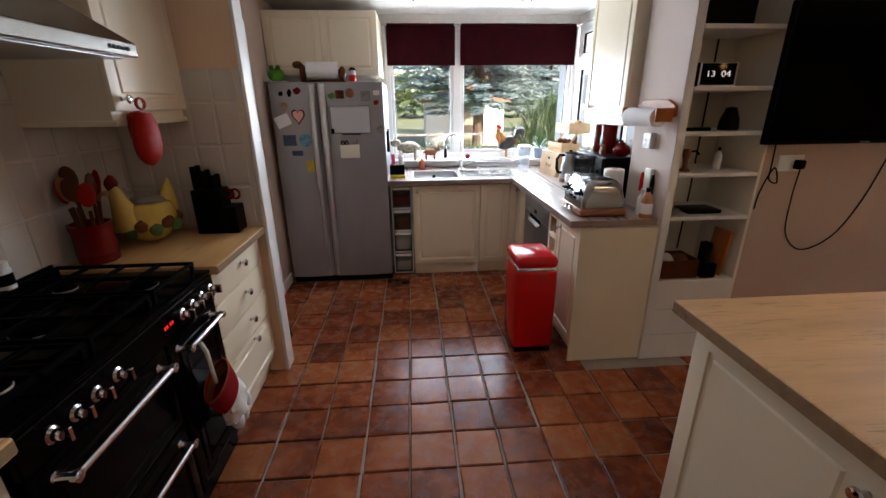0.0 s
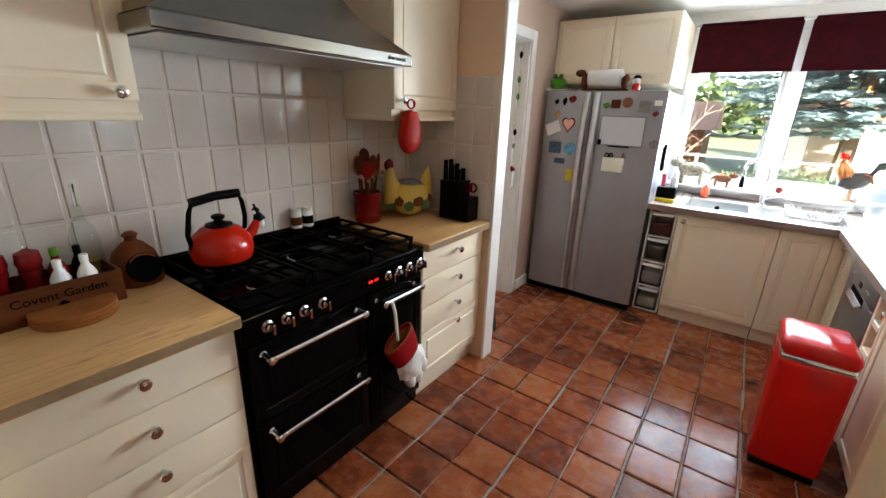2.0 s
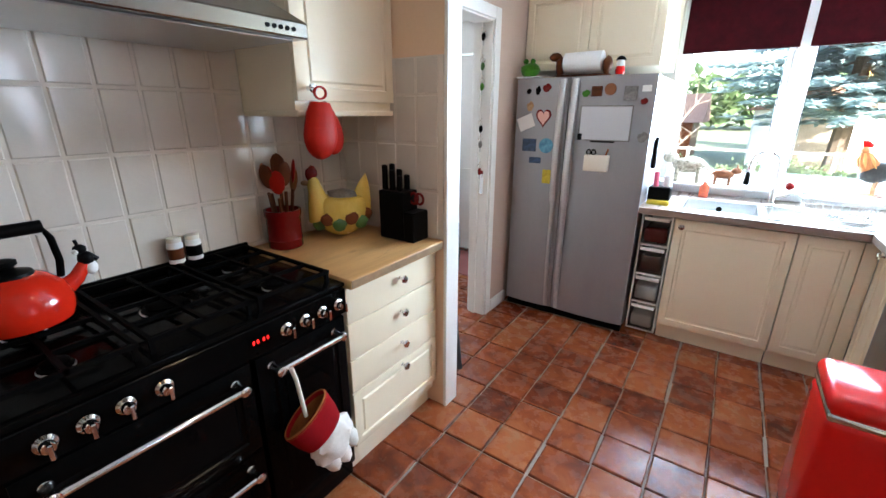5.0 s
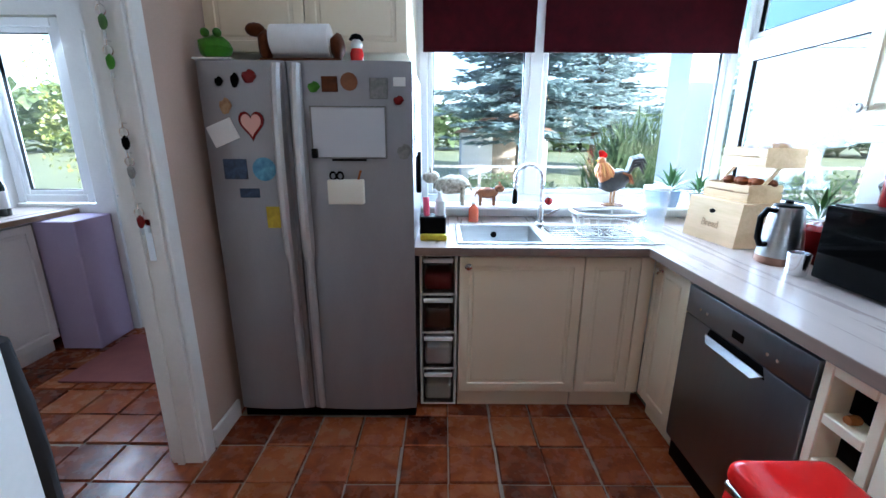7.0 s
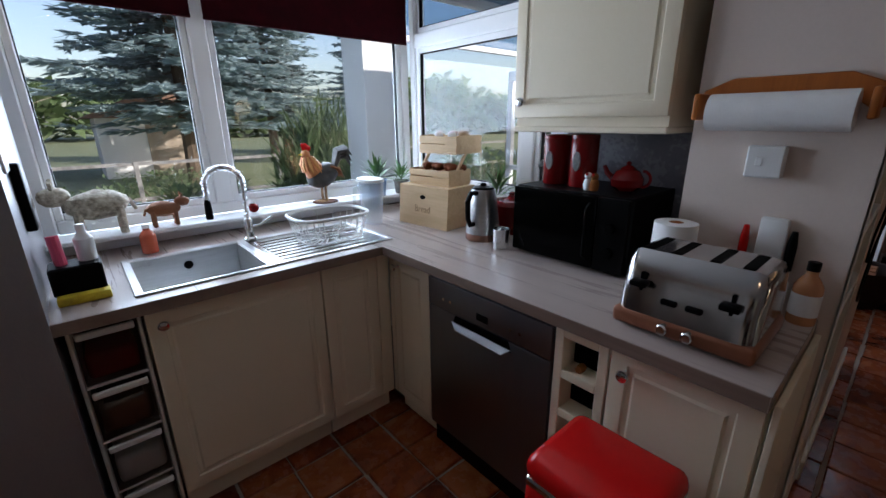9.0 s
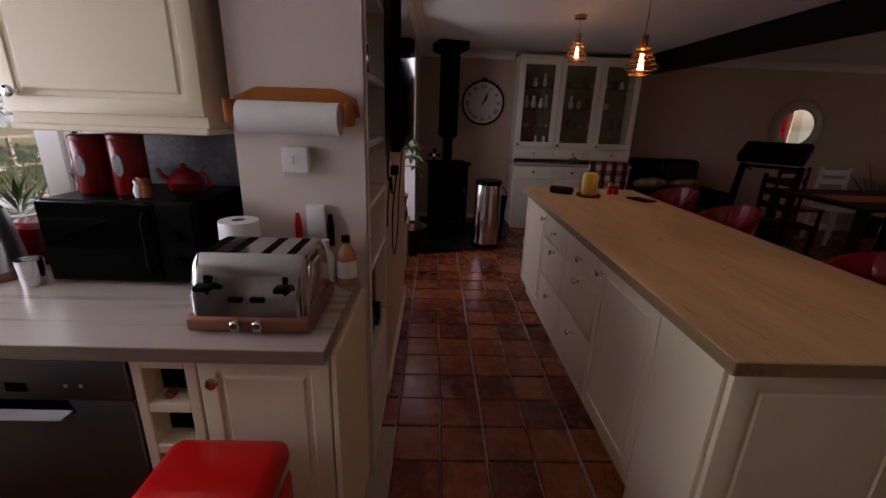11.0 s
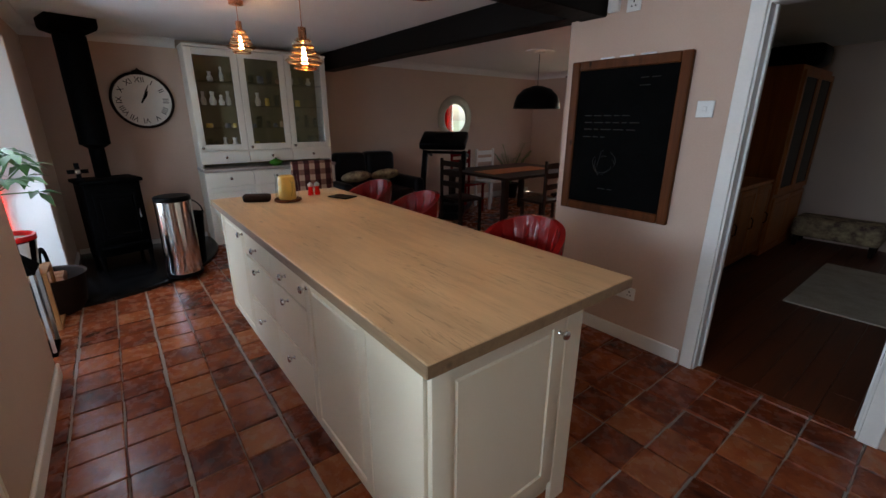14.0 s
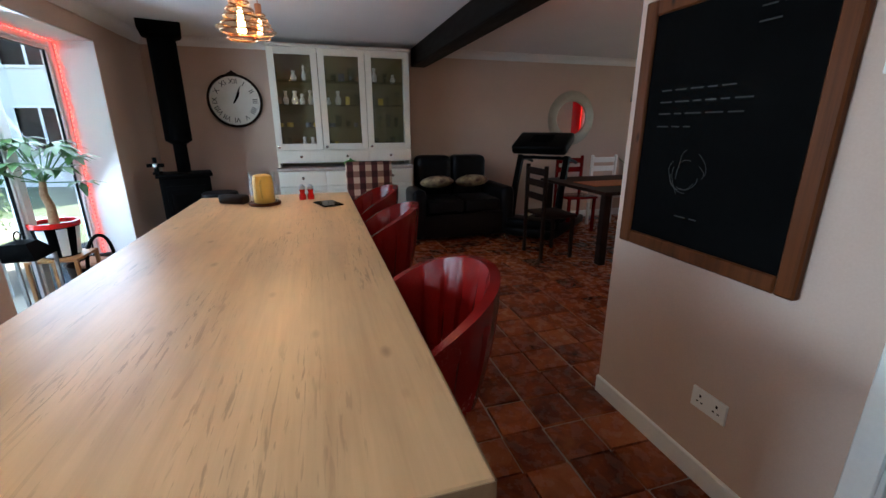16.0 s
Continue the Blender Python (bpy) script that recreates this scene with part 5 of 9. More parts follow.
tagged(joined("cruet_pot", [(lathe([(0.022, 0), (0.022, 0.055), (0.018, 0.062)], 16), PAPER), (lathe([(0.0225, 0.012), (0.0225, 0.044)], 16, None, None, False), IRON), (lathe([(0.02, 0.062), (0.02, 0.075)], 16), IVORY)], None, "", pose(-1.370, 1.345, 0.945) @ Matrix.Diagonal((1.2, 1.2, 1.25, 1))), "small white and black cruet pot", "cruet")

# kettle on the hob
kt = thing("stovetop_kettle", "orange-red enamel whistling kettle on the hob", "kettle", pose(-1.20, 0.835, 0.948) @ Matrix.Diagonal((0.97, 0.97, 0.97, 1)))
part("body", lathe([(0.085, 0), (0.105, 0.008), (0.113, 0.03), (0.114, 0.06), (0.10, 0.10), (0.07, 0.128), (0.045, 0.138)], 32), ENAMEL, kt)
part("lid", lathe([(0.05, 0.136), (0.048, 0.144), (0.02, 0.152), (0.014, 0.158), (0.024, 0.166), (0.024, 0.176), (0.012, 0.181)], 24), BLACKP, kt, "black lid knob")
part("spout", tube([(0, 0.085, 0.06), (0, 0.13, 0.09), (0, 0.155, 0.125)], 0.022, 14, None, False, [1.2, 0.9, 0.7]), ENAMEL, kt)
joined("whistle", [(ball(0.02, pose(0, 0.16, 0.138), 2, None, (1, 1, 1.2)), BLACKP), (ball(0.017, pose(0.004, 0.166, 0.112), 2, None, (1, 1, 1.3)), WHITEP), (ball(0.015, pose(0, 0.152, 0.168), 2, None, (0.9, 1.1, 1)), BLACKP), (ball(0.009, pose(0.006, 0.14, 0.164), 1), WHITEP), (tube([(0, 0.15, 0.178), (0, 0.146, 0.196)], 0.005, 6), BLACKP), (tube([(0, 0.17, 0.15), (0, 0.186, 0.13)], 0.007, 6), BLACKP)], kt, "black and white figure on the spout")
hpts = [(0, -0.105, 0.06), (0, -0.115, 0.12), (0, -0.10, 0.20), (0, -0.085, 0.235), (0, 0.085, 0.25), (0, 0.10, 0.215), (0, 0.105, 0.15), (0, 0.098, 0.105)]
part("handle", tube(hpts, 0.009, 10), IRON, kt, "black arched handle")
part("grip", tube([(0, -0.09, 0.236), (0, 0.0, 0.25), (0, 0.09, 0.25)], 0.017, 12), BLACKP, kt, "thick black grip")

# condiments
gb = thing("garden_box", "brown wooden box with dark lettering", "box", pose(-1.33, 0.21, 0.912))
part("side", boxes((0, 0, 0, 0.16, 0.008, 0.10)), MIDWOOD, gb)
part("side", boxes((0, 0.29, 0, 0.16, 0.298, 0.10)), MIDWOOD, gb)
fb = part("front", boxes((0.152, 0.008, 0, 0.16, 0.29, 0.10)), MIDWOOD, gb)
part("back", boxes((0, 0.008, 0, 0.008, 0.29, 0.10)), MIDWOOD, gb)
part("base", boxes((0.008, 0.008, 0, 0.152, 0.29, 0.008)), MIDWOOD, gb)
lettering("lettering", "Covent Garden", 0.034, IRON, fb, pose(0.1605, 0.15, 0.066, 90, 0, 90), "dark printed words")
part("printed_mark", ball(0.014, pose(0.161, 0.15, 0.035), 1, None, (0.05, 1, 1)), IRON, fb)


def mill(x, y, material, label):
    o = thing("pepper_mill", label, "mill", pose(x, y, 0.921) @ Matrix.Diagonal((1.05, 1.05, 1.15, 1)), "mills")
    part("body", lathe([(0.026, 0), (0.028, 0.01), (0.02, 0.06), (0.018, 0.08), (0.026, 0.10), (0.026, 0.108)], 20), material, o)
    part("head", lathe([(0.024, 0.109), (0.029, 0.125), (0.026, 0.15), (0.008, 0.157)], 20), material, o)
    part("nut", ball(0.008, pose(0, 0, 0.163), 2), CHROME, o)


mill(-1.27, 0.255, DARKRED, "dark red lacquered pepper mill")
mill(-1.26, 0.325, DARKRED, "dark red lacquered salt mill")


def bottle(name, x, y, z, r, h, body, cap, label, category="bottle", band=None, group=""):
    o = thing(name, label, category, pose(x, y, z), group)
    part("body", lathe([(r * 0.95, 0), (r, 0.004), (r, h * 0.6), (r * 0.75, h * 0.7), (r * 0.4, h * 0.8), (r * 0.4, h * 0.86)], 20), body, o)
    part("cap", lathe([(r * 0.45, h * 0.861), (r * 0.45, h * 0.99), (r * 0.4, h)], 16), cap, o)
    if band:
        part("paper_label", lathe([(r + 0.0006, h * 0.15), (r + 0.0006, h * 0.5)], 20, None, None, False), band, o, "printed paper label")
    return o


bottle("supplement_bottle", -1.28, 0.385, 0.921, 0.024, 0.165, DARKRED, LIME, "dark bottle with a green cap")
bottle("supplement_bottle", -1.22, 0.375, 0.921, 0.025, 0.145, WHITEP, WHITEP, "white bottle with a green label", "bottle", LIME)
bottle("supplement_bottle", -1.29, 0.44, 0.921, 0.023, 0.16, IRON, BLACKP, "small black sauce bottle")
bottle("supplement_bottle", -1.21, 0.435, 0.921, 0.025, 0.15, WHITEP, WHITEP, "white bottle with a blue label", "bottle", SKY)
ob_ = thing("oil_bottle", "tall clear glass oil bottle with a steel pourer", "bottle", pose(-1.34, 0.475, 0.921) @ Matrix.Diagonal((1.05, 1.05, 1.3, 1)))
part("glass", lathe([(0.036, 0), (0.038, 0.005), (0.038, 0.12), (0.03, 0.15), (0.013, 0.175), (0.012, 0.21)], 22), CLEAR, ob_)
part("oil", lathe([(0.034, 0.004), (0.034, 0.07)], 22), mat("olive_oil", (0.25, 0.17, 0.03), 0.2), ob_, "yellow oil")
part("pourer", tube([(0, 0, 0.205), (0, 0, 0.235), (0.005, 0.0, 0.262)], 0.006, 8), CHROME, ob_)
cs = thing("cork_mats", "stack of three oval cork table mats", "table mats", pose(-1.15, 0.375, 0.912))
for i in range(3):
    part("mat", lathe([(0.098, 0.012 * i), (0.10, 0.003 + 0.012 * i), (0.10, 0.009 + 0.012 * i), (0.098, 0.0115 + 0.012 * i)], 36), CORK, cs)
gp = thing("garlic_pot", "brown terracotta garlic keeper with a round opening", "pot", pose(-1.30, 0.585, 0.912) @ Matrix.Diagonal((1.12, 1.12, 1.06, 1)))
part("pot", lathe([(0.066, 0), (0.07, 0.006), (0.066, 0.06), (0.055, 0.10), (0.03, 0.13), (0.016, 0.14), (0.016, 0.15), (0.022, 0.158), (0.012, 0.168)], 28), TERRA, gp)
part("opening", lathe([(0.048, 0.0), (0.046, 0.004)], 22, pose(0.062, 0.004, 0.062, 0, 74, 0)), IRON, gp, "dark round opening")
part("opening_rim", tube([Matrix.Translation((0.060, 0.004, 0.061)) @ pose(0, 0, 0, 0, 78, 0) @ Vector((0.043 * math.cos(a * 0.2618), 0.043 * math.sin(a * 0.2618), 0)) for a in range(24)], 0.005, 6, None, True), TERRA, gp)


def mitt(bm_m):
    """A padded mitt hanging down from its top edge."""
    b = ball(0.072, bm_m @ pose(0, 0, -0.12), 3, None, (0.85, 0.32, 1.3))
    lathe([(0.034, 0.0), (0.05, -0.04), (0.058, -0.09)][::-1], 18, bm_m @ Matrix.Diagonal((1, 0.42, 1, 1)), b)
    return b


hm = thing("pot_holder", "pair of red silicone pot mitts hanging from a knob", "oven mitt", pose(-1.015, 1.69, 1.515, 0, 0, 90) @ Matrix.Diagonal((1.15, 1.6, 0.92, 1)))
part("mitt", mitt(pose(-0.004, -0.012, -0.015, 0, 4, 0)), SILICONE, hm)
part("mitt", mitt(pose(0.028, 0.022, -0.02, 0, -20, 8)), SILICONE, hm)
part("loop", tube(arc((0, -0.01, 0.02), 0.022, 0, 360, 14)[:-1], 0.004, 6, None, True), SILICONE, hm)
QUILT = surface("white_quilting", (0.66, 0.63, 0.58), (0.74, 0.71, 0.66), (0.85, 0.95), 60, 30, 0.6)
og = thing("oven_glove", "red and white padded oven glove hung on a rail", "oven glove", pose(-0.765, 1.30, 0.70, 0, 0, 90) @ pose(0, 0, 0, 0, -24, 0) @ Matrix.Diagonal((1.2, 1.15, 1.3, 1)))
part("strap", tube([(0, -0.012, 0.03), (-0.01, -0.022, 0.0), (-0.045, -0.02, -0.11)], 0.006, 8), IVORY, og)
part("cuff", lathe([(0.055, -0.20), (0.062, -0.16), (0.066, -0.10), (0.06, -0.098), (0.056, -0.19)], 22, pose(-0.05, -0.025, 0, 0, -4, 0) @ Matrix.Diagonal((1.15, 0.5, 1, 1))), surface("red_cotton", (0.21, 0.003, 0.006), (0.28, 0.005, 0.009), (0.85, 0.95), 90, 8, 0.4, spec=0.1), og, "red cotton cuff")
part("cuff_lining", lathe([(0.054, -0.15), (0.062, -0.0945), (0.064, -0.096), (0.066, -0.105)], 22, pose(-0.05, -0.025, 0, 0, -4, 0) @ Matrix.Diagonal((1.15, 0.5, 1, 1)), None, False), CORK, og)
part("palm", ball(0.068, pose(-0.03, -0.025, -0.25), 3, None, (1.05, 0.45, 1.0), 0.25), QUILT, og, "white quilted palm")
for x, z, r in ((-0.068, -0.305, 0.030), (-0.03, -0.318, 0.032), (0.012, -0.302, 0.031)):
    part("finger", ball(r, pose(x, -0.026, z), 2, None, (0.85, 0.7, 1.35), 0.2), QUILT, og)
part("thumb", ball(0.03, pose(-0.03, -0.025, -0.27, 0, 15, 0), 2, None, (0.8, 0.6, 1.8)), PAPER, og)

# curtain
bm = bmesh.new()
grid = []
for k in range(2):
    rows_ = []
    for j in range(5):
        z = 0.02 + j * 0.54
        rows_.append([bm.verts.new((-1.38 + 0.60 * i / 40, 0.01 + 0.026 * math.sin(i * 0.95) + 0.003 * math.sin(j * 2 + i) + 0.004 * k, z)) for i in range(41)])
    grid.append(rows_)
for k in range(2):
    for j in range(4):
        for i in range(40):
            bm.faces.new((grid[k][j][i], grid[k][j][i + 1], grid[k][j + 1][i + 1], grid[k][j + 1][i]))
cl = mat("floral_curtain_cloth", (0.012, 0.008, 0.008), 0.9)
v_ = coords(cl, (1, 1, 1), True)
cc = ramp(cl, noise_tex(cl, v_, 17, 3, 0.6, 1.5), [(0.5, (0.010, 0.007, 0.007)), (0.58, (0.13, 0.035, 0.015)), (0.66, (0.20, 0.09, 0.03))])
link(cl, cc, cl.node_tree.nodes["Principled BSDF"].inputs["Base Color"])
cu_ = thing("curtain", "dark floral full-length curtain beside the units", "curtain", None)
part("cloth", bm, cl, cu_)
part("rail", tube([(-1.41, 0.01, 2.21), (-0.76, 0.01, 2.21)], 0.012), IRON, cu_)

# east worktop
mw = thing("microwave", "black microwave oven with glass door", "microwave", pose(1.255, 3.075, 0.901, 0, 0, WEST) @ Matrix.Diagonal((0.9, 1, 0.95, 1)))
part("body", boxes((0, 0.015, 0.012, 0.53, 0.35, 0.29), bevel=0.005), BLACKP, mw)
part("door", boxes((0.004, -0.008, 0.016, 0.40, 0.014, 0.286), bevel=0.004), SCREEN, mw, "glossy black door")
part("control_panel", boxes((0.403, -0.006, 0.016, 0.526, 0.014, 0.286), bevel=0.003), BLACKP, mw)
part("handle", tube([(0.375, -0.008, 0.05), (0.375, -0.03, 0.07), (0.375, -0.03, 0.24), (0.375, -0.008, 0.26)], 0.007), BLACKP, mw)
for z in (0.09, 0.18):
    part("dial", lathe([(0.02, 0), (0.02, 0.012), (0.016, 0.016)], 20, pose(0.465, -0.006, z, 90)), IRON, mw)
for x in (0.03, 0.5):
    part("foot", boxes((x - 0.012, 0.05, 0, x + 0.012, 0.3, 0.012)), BLACKP, mw)


def canister(y, h, label):
    o = thing("canister", label, "canister", pose(1.40, y, 1.178), "kitchen canisters")
    part("body", lathe([(0.05, 0), (0.052, 0.004), (0.052, h), (0.05, h + 0.003)], 28), DARKRED, o)
    part("lid", lathe([(0.053, h + 0.0035), (0.053, h + 0.016), (0.045, h + 0.02)], 28), DARKRED, o)
    part("window", lathe([(0.016, 0), (0.015, 0.004)], 20, pose(-0.05, 0, h * 0.55, 0, -90, 0) @ Matrix.Diagonal((2.3, 1, 1, 1))), GREYP, o, "tall clear window in a chrome rim")


canister(2.985, 0.17, "tall dark red canister with a clear window")
canister(2.865, 0.175, "tall dark red canister with a clear window")
tp = thing("teapot", "dark red enamel teapot on the microwave", "teapot", pose(1.42, 2.70, 1.178) @ Matrix.Diagonal((0.82, 0.82, 0.82, 1)))
part("body", lathe([(0.04, 0), (0.065, 0.02), (0.07, 0.05), (0.05, 0.085), (0.03, 0.095)], 26), DARKRED, tp)
part("lid", lathe([(0.034, 0.0955), (0.02, 0.106), (0.008, 0.11), (0.012, 0.12), (0.004, 0.126)], 20), DARKRED, tp)
part("spout", tube([(0, 0.06, 0.045), (0, 0.095, 0.07), (0, 0.11, 0.10)], 0.012, 10, None, False, [1.2, 1, 0.7]), DARKRED, tp)
part("handle", tube(arc((0, -0.065, 0.055), 0.034, 90, 270, 10, (0, 1, 0)), 0.006), DARKRED, tp)
for i, (y, c) in enumerate(((2.80, PAPER), (2.775, CORK))):
    tagged(joined("salt_shaker", [(lathe([(0.014, 0), (0.018, 0.02), (0.012, 0.04)], 14), c), (ball(0.014, pose(0, 0, 0.05), 2), c), (ball(0.006, pose(-0.012, 0, 0.058), 1), RED)], None, "", pose(1.33, y, 1.178)), "small bird-shaped salt shaker", "salt shaker", "salt shakers")
DARKCHROME = mat("smoked_chrome", (0.42, 0.41, 0.41), 0.16, 1.0)
tn = thing("toaster", "four-slice chrome and copper toaster", "toaster", pose(0.955, 2.475, 0.901, 0, 0, WEST) @ Matrix.Diagonal((0.94, 1, 1.05, 1)))
bm = bmesh.new()
prof = [(0.0, 0.03), (0.005, 0.10), (0.03, 0.17), (0.055, 0.195), (0.205, 0.195), (0.23, 0.17), (0.255, 0.10), (0.26, 0.03)]
ra, rb = [bm.verts.new((0.0, y, z)) for y, z in prof], [bm.verts.new((0.33, y, z)) for y, z in prof]
for i in range(len(prof) - 1):
    bm.faces.new((ra[i], ra[i + 1], rb[i + 1], rb[i]))
bm.faces.new(ra), bm.faces.new(rb[::-1]), bm.faces.new((ra[0], rb[0], rb[-1], ra[-1]))
bmesh.ops.bevel(bm, geom=[e for e in bm.edges if abs(e.verts[0].co.x - e.verts[1].co.x) < 1e-6], offset=0.034, segments=5, affect="EDGES", profile=0.5)
part("casing", bm, DARKCHROME, tn, "polished chrome casing")
part("base", boxes((-0.006, -0.006, 0.006, 0.336, 0.266, 0.048), bevel=0.012, seg=3), surface("copper_plastic", (0.24, 0.085, 0.045), (0.3, 0.11, 0.06), (0.3, 0.45), 60, 5, 0.03, 0.4), tn, "copper-brown base")
part("foot", boxes((0.02, 0.02, 0, 0.31, 0.24, 0.0065)), BLACKP, tn)
for x in (0.045, 0.115, 0.205, 0.275):
    part("slot", boxes((x - 0.014, 0.06, 0.19, x + 0.014, 0.20, 0.1965), bevel=0.002), IRON, tn, "dark bread slot")
for x in (0.06, 0.27):
    part("lever_slot", boxes((x - 0.004, 0.006, 0.07, x + 0.004, 0.016, 0.15)), IRON, tn)
    part("lever", boxes((x - 0.022, -0.022, 0.118, x + 0.022, 0.012, 0.133), bevel=0.005, seg=2), BLACKP, tn)
for x in (0.135, 0.195):
    part("dial", lathe([(0.014, 0), (0.014, 0.014), (0.011, 0.018)], 18, pose(x, -0.006, 0.03, 90)), CHROME, tn)
    part("button", boxes((x - 0.02, -0.004, 0.085, x + 0.02, 0.012, 0.10), bevel=0.004), BLACKP, tn)
kr = thing("kitchen_roll", "upright white kitchen roll", "kitchen roll", pose(1.27, 2.465, 0.901))
part("roll", lathe([(0.02, 0), (0.06, 0.001), (0.062, 0.1), (0.06, 0.225), (0.02, 0.226)], 28), PAPER, kr)
part("core", lathe([(0.02, 0.2262), (0.018, 0.2266)], 16), CORK, kr, "brown cardboard core")
ek = thing("electric_kettle", "brushed steel electric kettle with black handle", "kettle", pose(1.30, 3.29, 0.901, 0, 0, 100))
part("base", lathe([(0.078, 0), (0.08, 0.006), (0.078, 0.03)], 28), surface("copper_band", (0.24, 0.12, 0.08), (0.3, 0.15, 0.1), (0.3, 0.4), 60, 5, 0.03, 0.6), ek, "copper base band")
part("jug", lathe([(0.078, 0.031), (0.074, 0.08), (0.062, 0.18), (0.055, 0.225), (0.054, 0.228)], 30), STEEL, ek)
part("lid", lathe([(0.052, 0.229), (0.045, 0.238), (0.014, 0.243), (0.014, 0.252), (0.008, 0.256)], 24), BLACKP, ek)
part("spout", ball(0.03, pose(0, -0.058, 0.20), 2, None, (0.7, 1.0, 0.9)), STEEL, ek)
part("handle", tube([(0, 0.05, 0.215), (0, 0.095, 0.22), (0, 0.12, 0.19), (0, 0.118, 0.11), (0, 0.10, 0.08), (0, 0.075, 0.08)], 0.0115), BLACKP, ek)
single("steel_cup", lathe([(0.03, 0), (0.033, 0.002), (0.038, 0.085), (0.036, 0.085), (0.031, 0.006)], 24), CHROME, "small polished steel cup", "cup", pose(1.245, 3.13, 0.901))
cp = thing("casserole_pot", "dark red lidded pot by the kettle", "pot", pose(1.49, 3.28, 0.901))
part("body", lathe([(0.08, 0), (0.092, 0.01), (0.095, 0.13), (0.097, 0.135)], 28), DARKRED, cp)
part("lid", lathe([(0.097, 0.136), (0.08, 0.155), (0.02, 0.168), (0.012, 0.18), (0.018, 0.19), (0.006, 0.195)], 26), DARKRED, cp)
single("black_bowl", lathe([(0.03, 0), (0.07, 0.02), (0.085, 0.06), (0.07, 0.085), (0.03, 0.10), (0.008, 0.104)], 24), BLACKP, "black rounded lidded dish", "dish", pose(1.47, 3.02, 1.178))
bb = thing("bread_bin", "pale pine bread bin with a printed front", "bread bin", pose(1.215, 3.83, 0.901, 0, 0, -84) @ Matrix.Diagonal((0.96, 1, 1.02, 1)))
part("bin", prism([(0, 0), (0.22, 0), (0.22, 0.20), (0.016, 0.20)], 0.36, pose(0, 0.0, 0) @ Matrix(((0, 1, 0, 0), (1, 0, 0, 0), (0, 0, 1, 0), (0, 0, 0, 1)))), PALEWOOD, bb)
lettering("lettering", "Bread", 0.05, TAN, bb, pose(0.18, 0.006, 0.085, 86, 0, 0), "brown printed word")
part("printed_mark", ball(0.02, pose(0.18, 0.0115, 0.145, -4, 0, 0), 1, None, (1.2, 0.03, 0.6), 0.4), IRON, bb)


def crate(parent, x0, y0, z0, w, d, h):
    c = part("tray", boxes((x0, y0, z0, x0 + w, y0 + d, z0 + 0.008), (x0, y0 + 0.008, z0 + 0.008, x0 + 0.008, y0 + d - 0.008, z0 + h), (x0 + w - 0.008, y0 + 0.008, z0 + 0.008, x0 + w, y0 + d - 0.008, z0 + h)), PALEWOOD, parent, "pale slatted tray")
    for k in range(2):
        z = z0 + 0.01 + k * (h - 0.008) / 2
        for y in (y0, y0 + d - 0.008):
            part("slat", boxes((x0, y, z, x0 + w, y + 0.008, z + (h - 0.02) / 2)), PALEWOOD, c)
    return c


vr = thing("vegetable_rack", "two-tier pale pine vegetable rack", "vegetable rack", pose(1.225, 3.80, 1.106, 0, 0, -84) @ Matrix.Diagonal((0.80, 1, 1, 1)))
crate(vr, 0.0, 0.05, 0.0, 0.35, 0.17, 0.08)
crate(vr, 0.03, 0.105, 0.155, 0.32, 0.2, 0.09)
for x in (0.02, 0.335):
    part("strut", tube([(x, 0.10, 0.04), (x, 0.26, 0.24)], 0.009, 6), PALEWOOD, vr)
for i in range(9):
    a = ru.uniform(0.05, 0.35), ru.uniform(0.18, 0.28)
    single("onion", ball(0.026, None, 2, None, (1, 1, 0.85), 0.15), (PAPER, TAN)[i % 2], ("white garlic bulb in the rack", "brown onion in the rack")[i % 2], "vegetable", vr.matrix_basis @ pose(a[0], a[1] - 0.02, 0.245), "vegetables")
for i in range(6):
    single("potato", ball(0.028, None, 2, None, (1.25, 1, 0.8), 0.25), TERRA, "reddish potato in the rack", "vegetable", vr.matrix_basis @ pose(0.05 + 0.055 * i, 0.15 + 0.02 * (i % 2), 0.085), "vegetables")


def rosette(name, label, at, r, h, n, leafmat, potmat, length, width):
    o = thing(name, label, "potted plant", at, "house plants")
    part("pot", lathe(pot(r, h), 24), potmat, o)
    part("soil", lathe([(r * 0.95, h - 0.012), (r * 0.5, h - 0.009)], 20), BROWN, o)
    bm_ = bmesh.new()
    for i in range(n):
        a, e = i * 2.4, 0.25 + 1.1 * i / n
        leaf(bm_, (0.01 * math.cos(a), 0.01 * math.sin(a), h - 0.01 + 0.05 * i / n), (math.cos(a) * math.cos(e), math.sin(a) * math.cos(e), math.sin(e)), length * ru.uniform(0.75, 1.1), width)
    part("leaves", bm_, leafmat, o, "pointed green leaves")
    return o


rosette("succulent", "spiky green plant in a blue pot", pose(1.31, 4.18, 0.985), 0.055, 0.10, 34, GREEN, surface("blue_glaze", (0.16, 0.24, 0.36), (0.22, 0.3, 0.42), (0.2, 0.3), 40, 5, 0.05), 0.13, 0.022)
rosette("succulent", "spiky green plant in a pale pot", pose(1.47, 4.16, 0.985), 0.045, 0.08, 26, GREEN, GREYP, 0.11, 0.02)
rosette("aloe_plant", "small aloe plant beside the side window", pose(1.58, 3.45, 0.965), 0.05, 0.08, 24, GREEN, PAPER, 0.16, 0.02)
HAZY = mat("hazy_plastic", (0.8, 0.84, 0.88), 0.2)
HAZY.node_tree.nodes["Principled BSDF"].inputs["Alpha"].default_value = 0.25
wp = thing("water_jug", "clear plastic filter jug with white lid", "jug", pose(1.075, 3.88, 0.905))
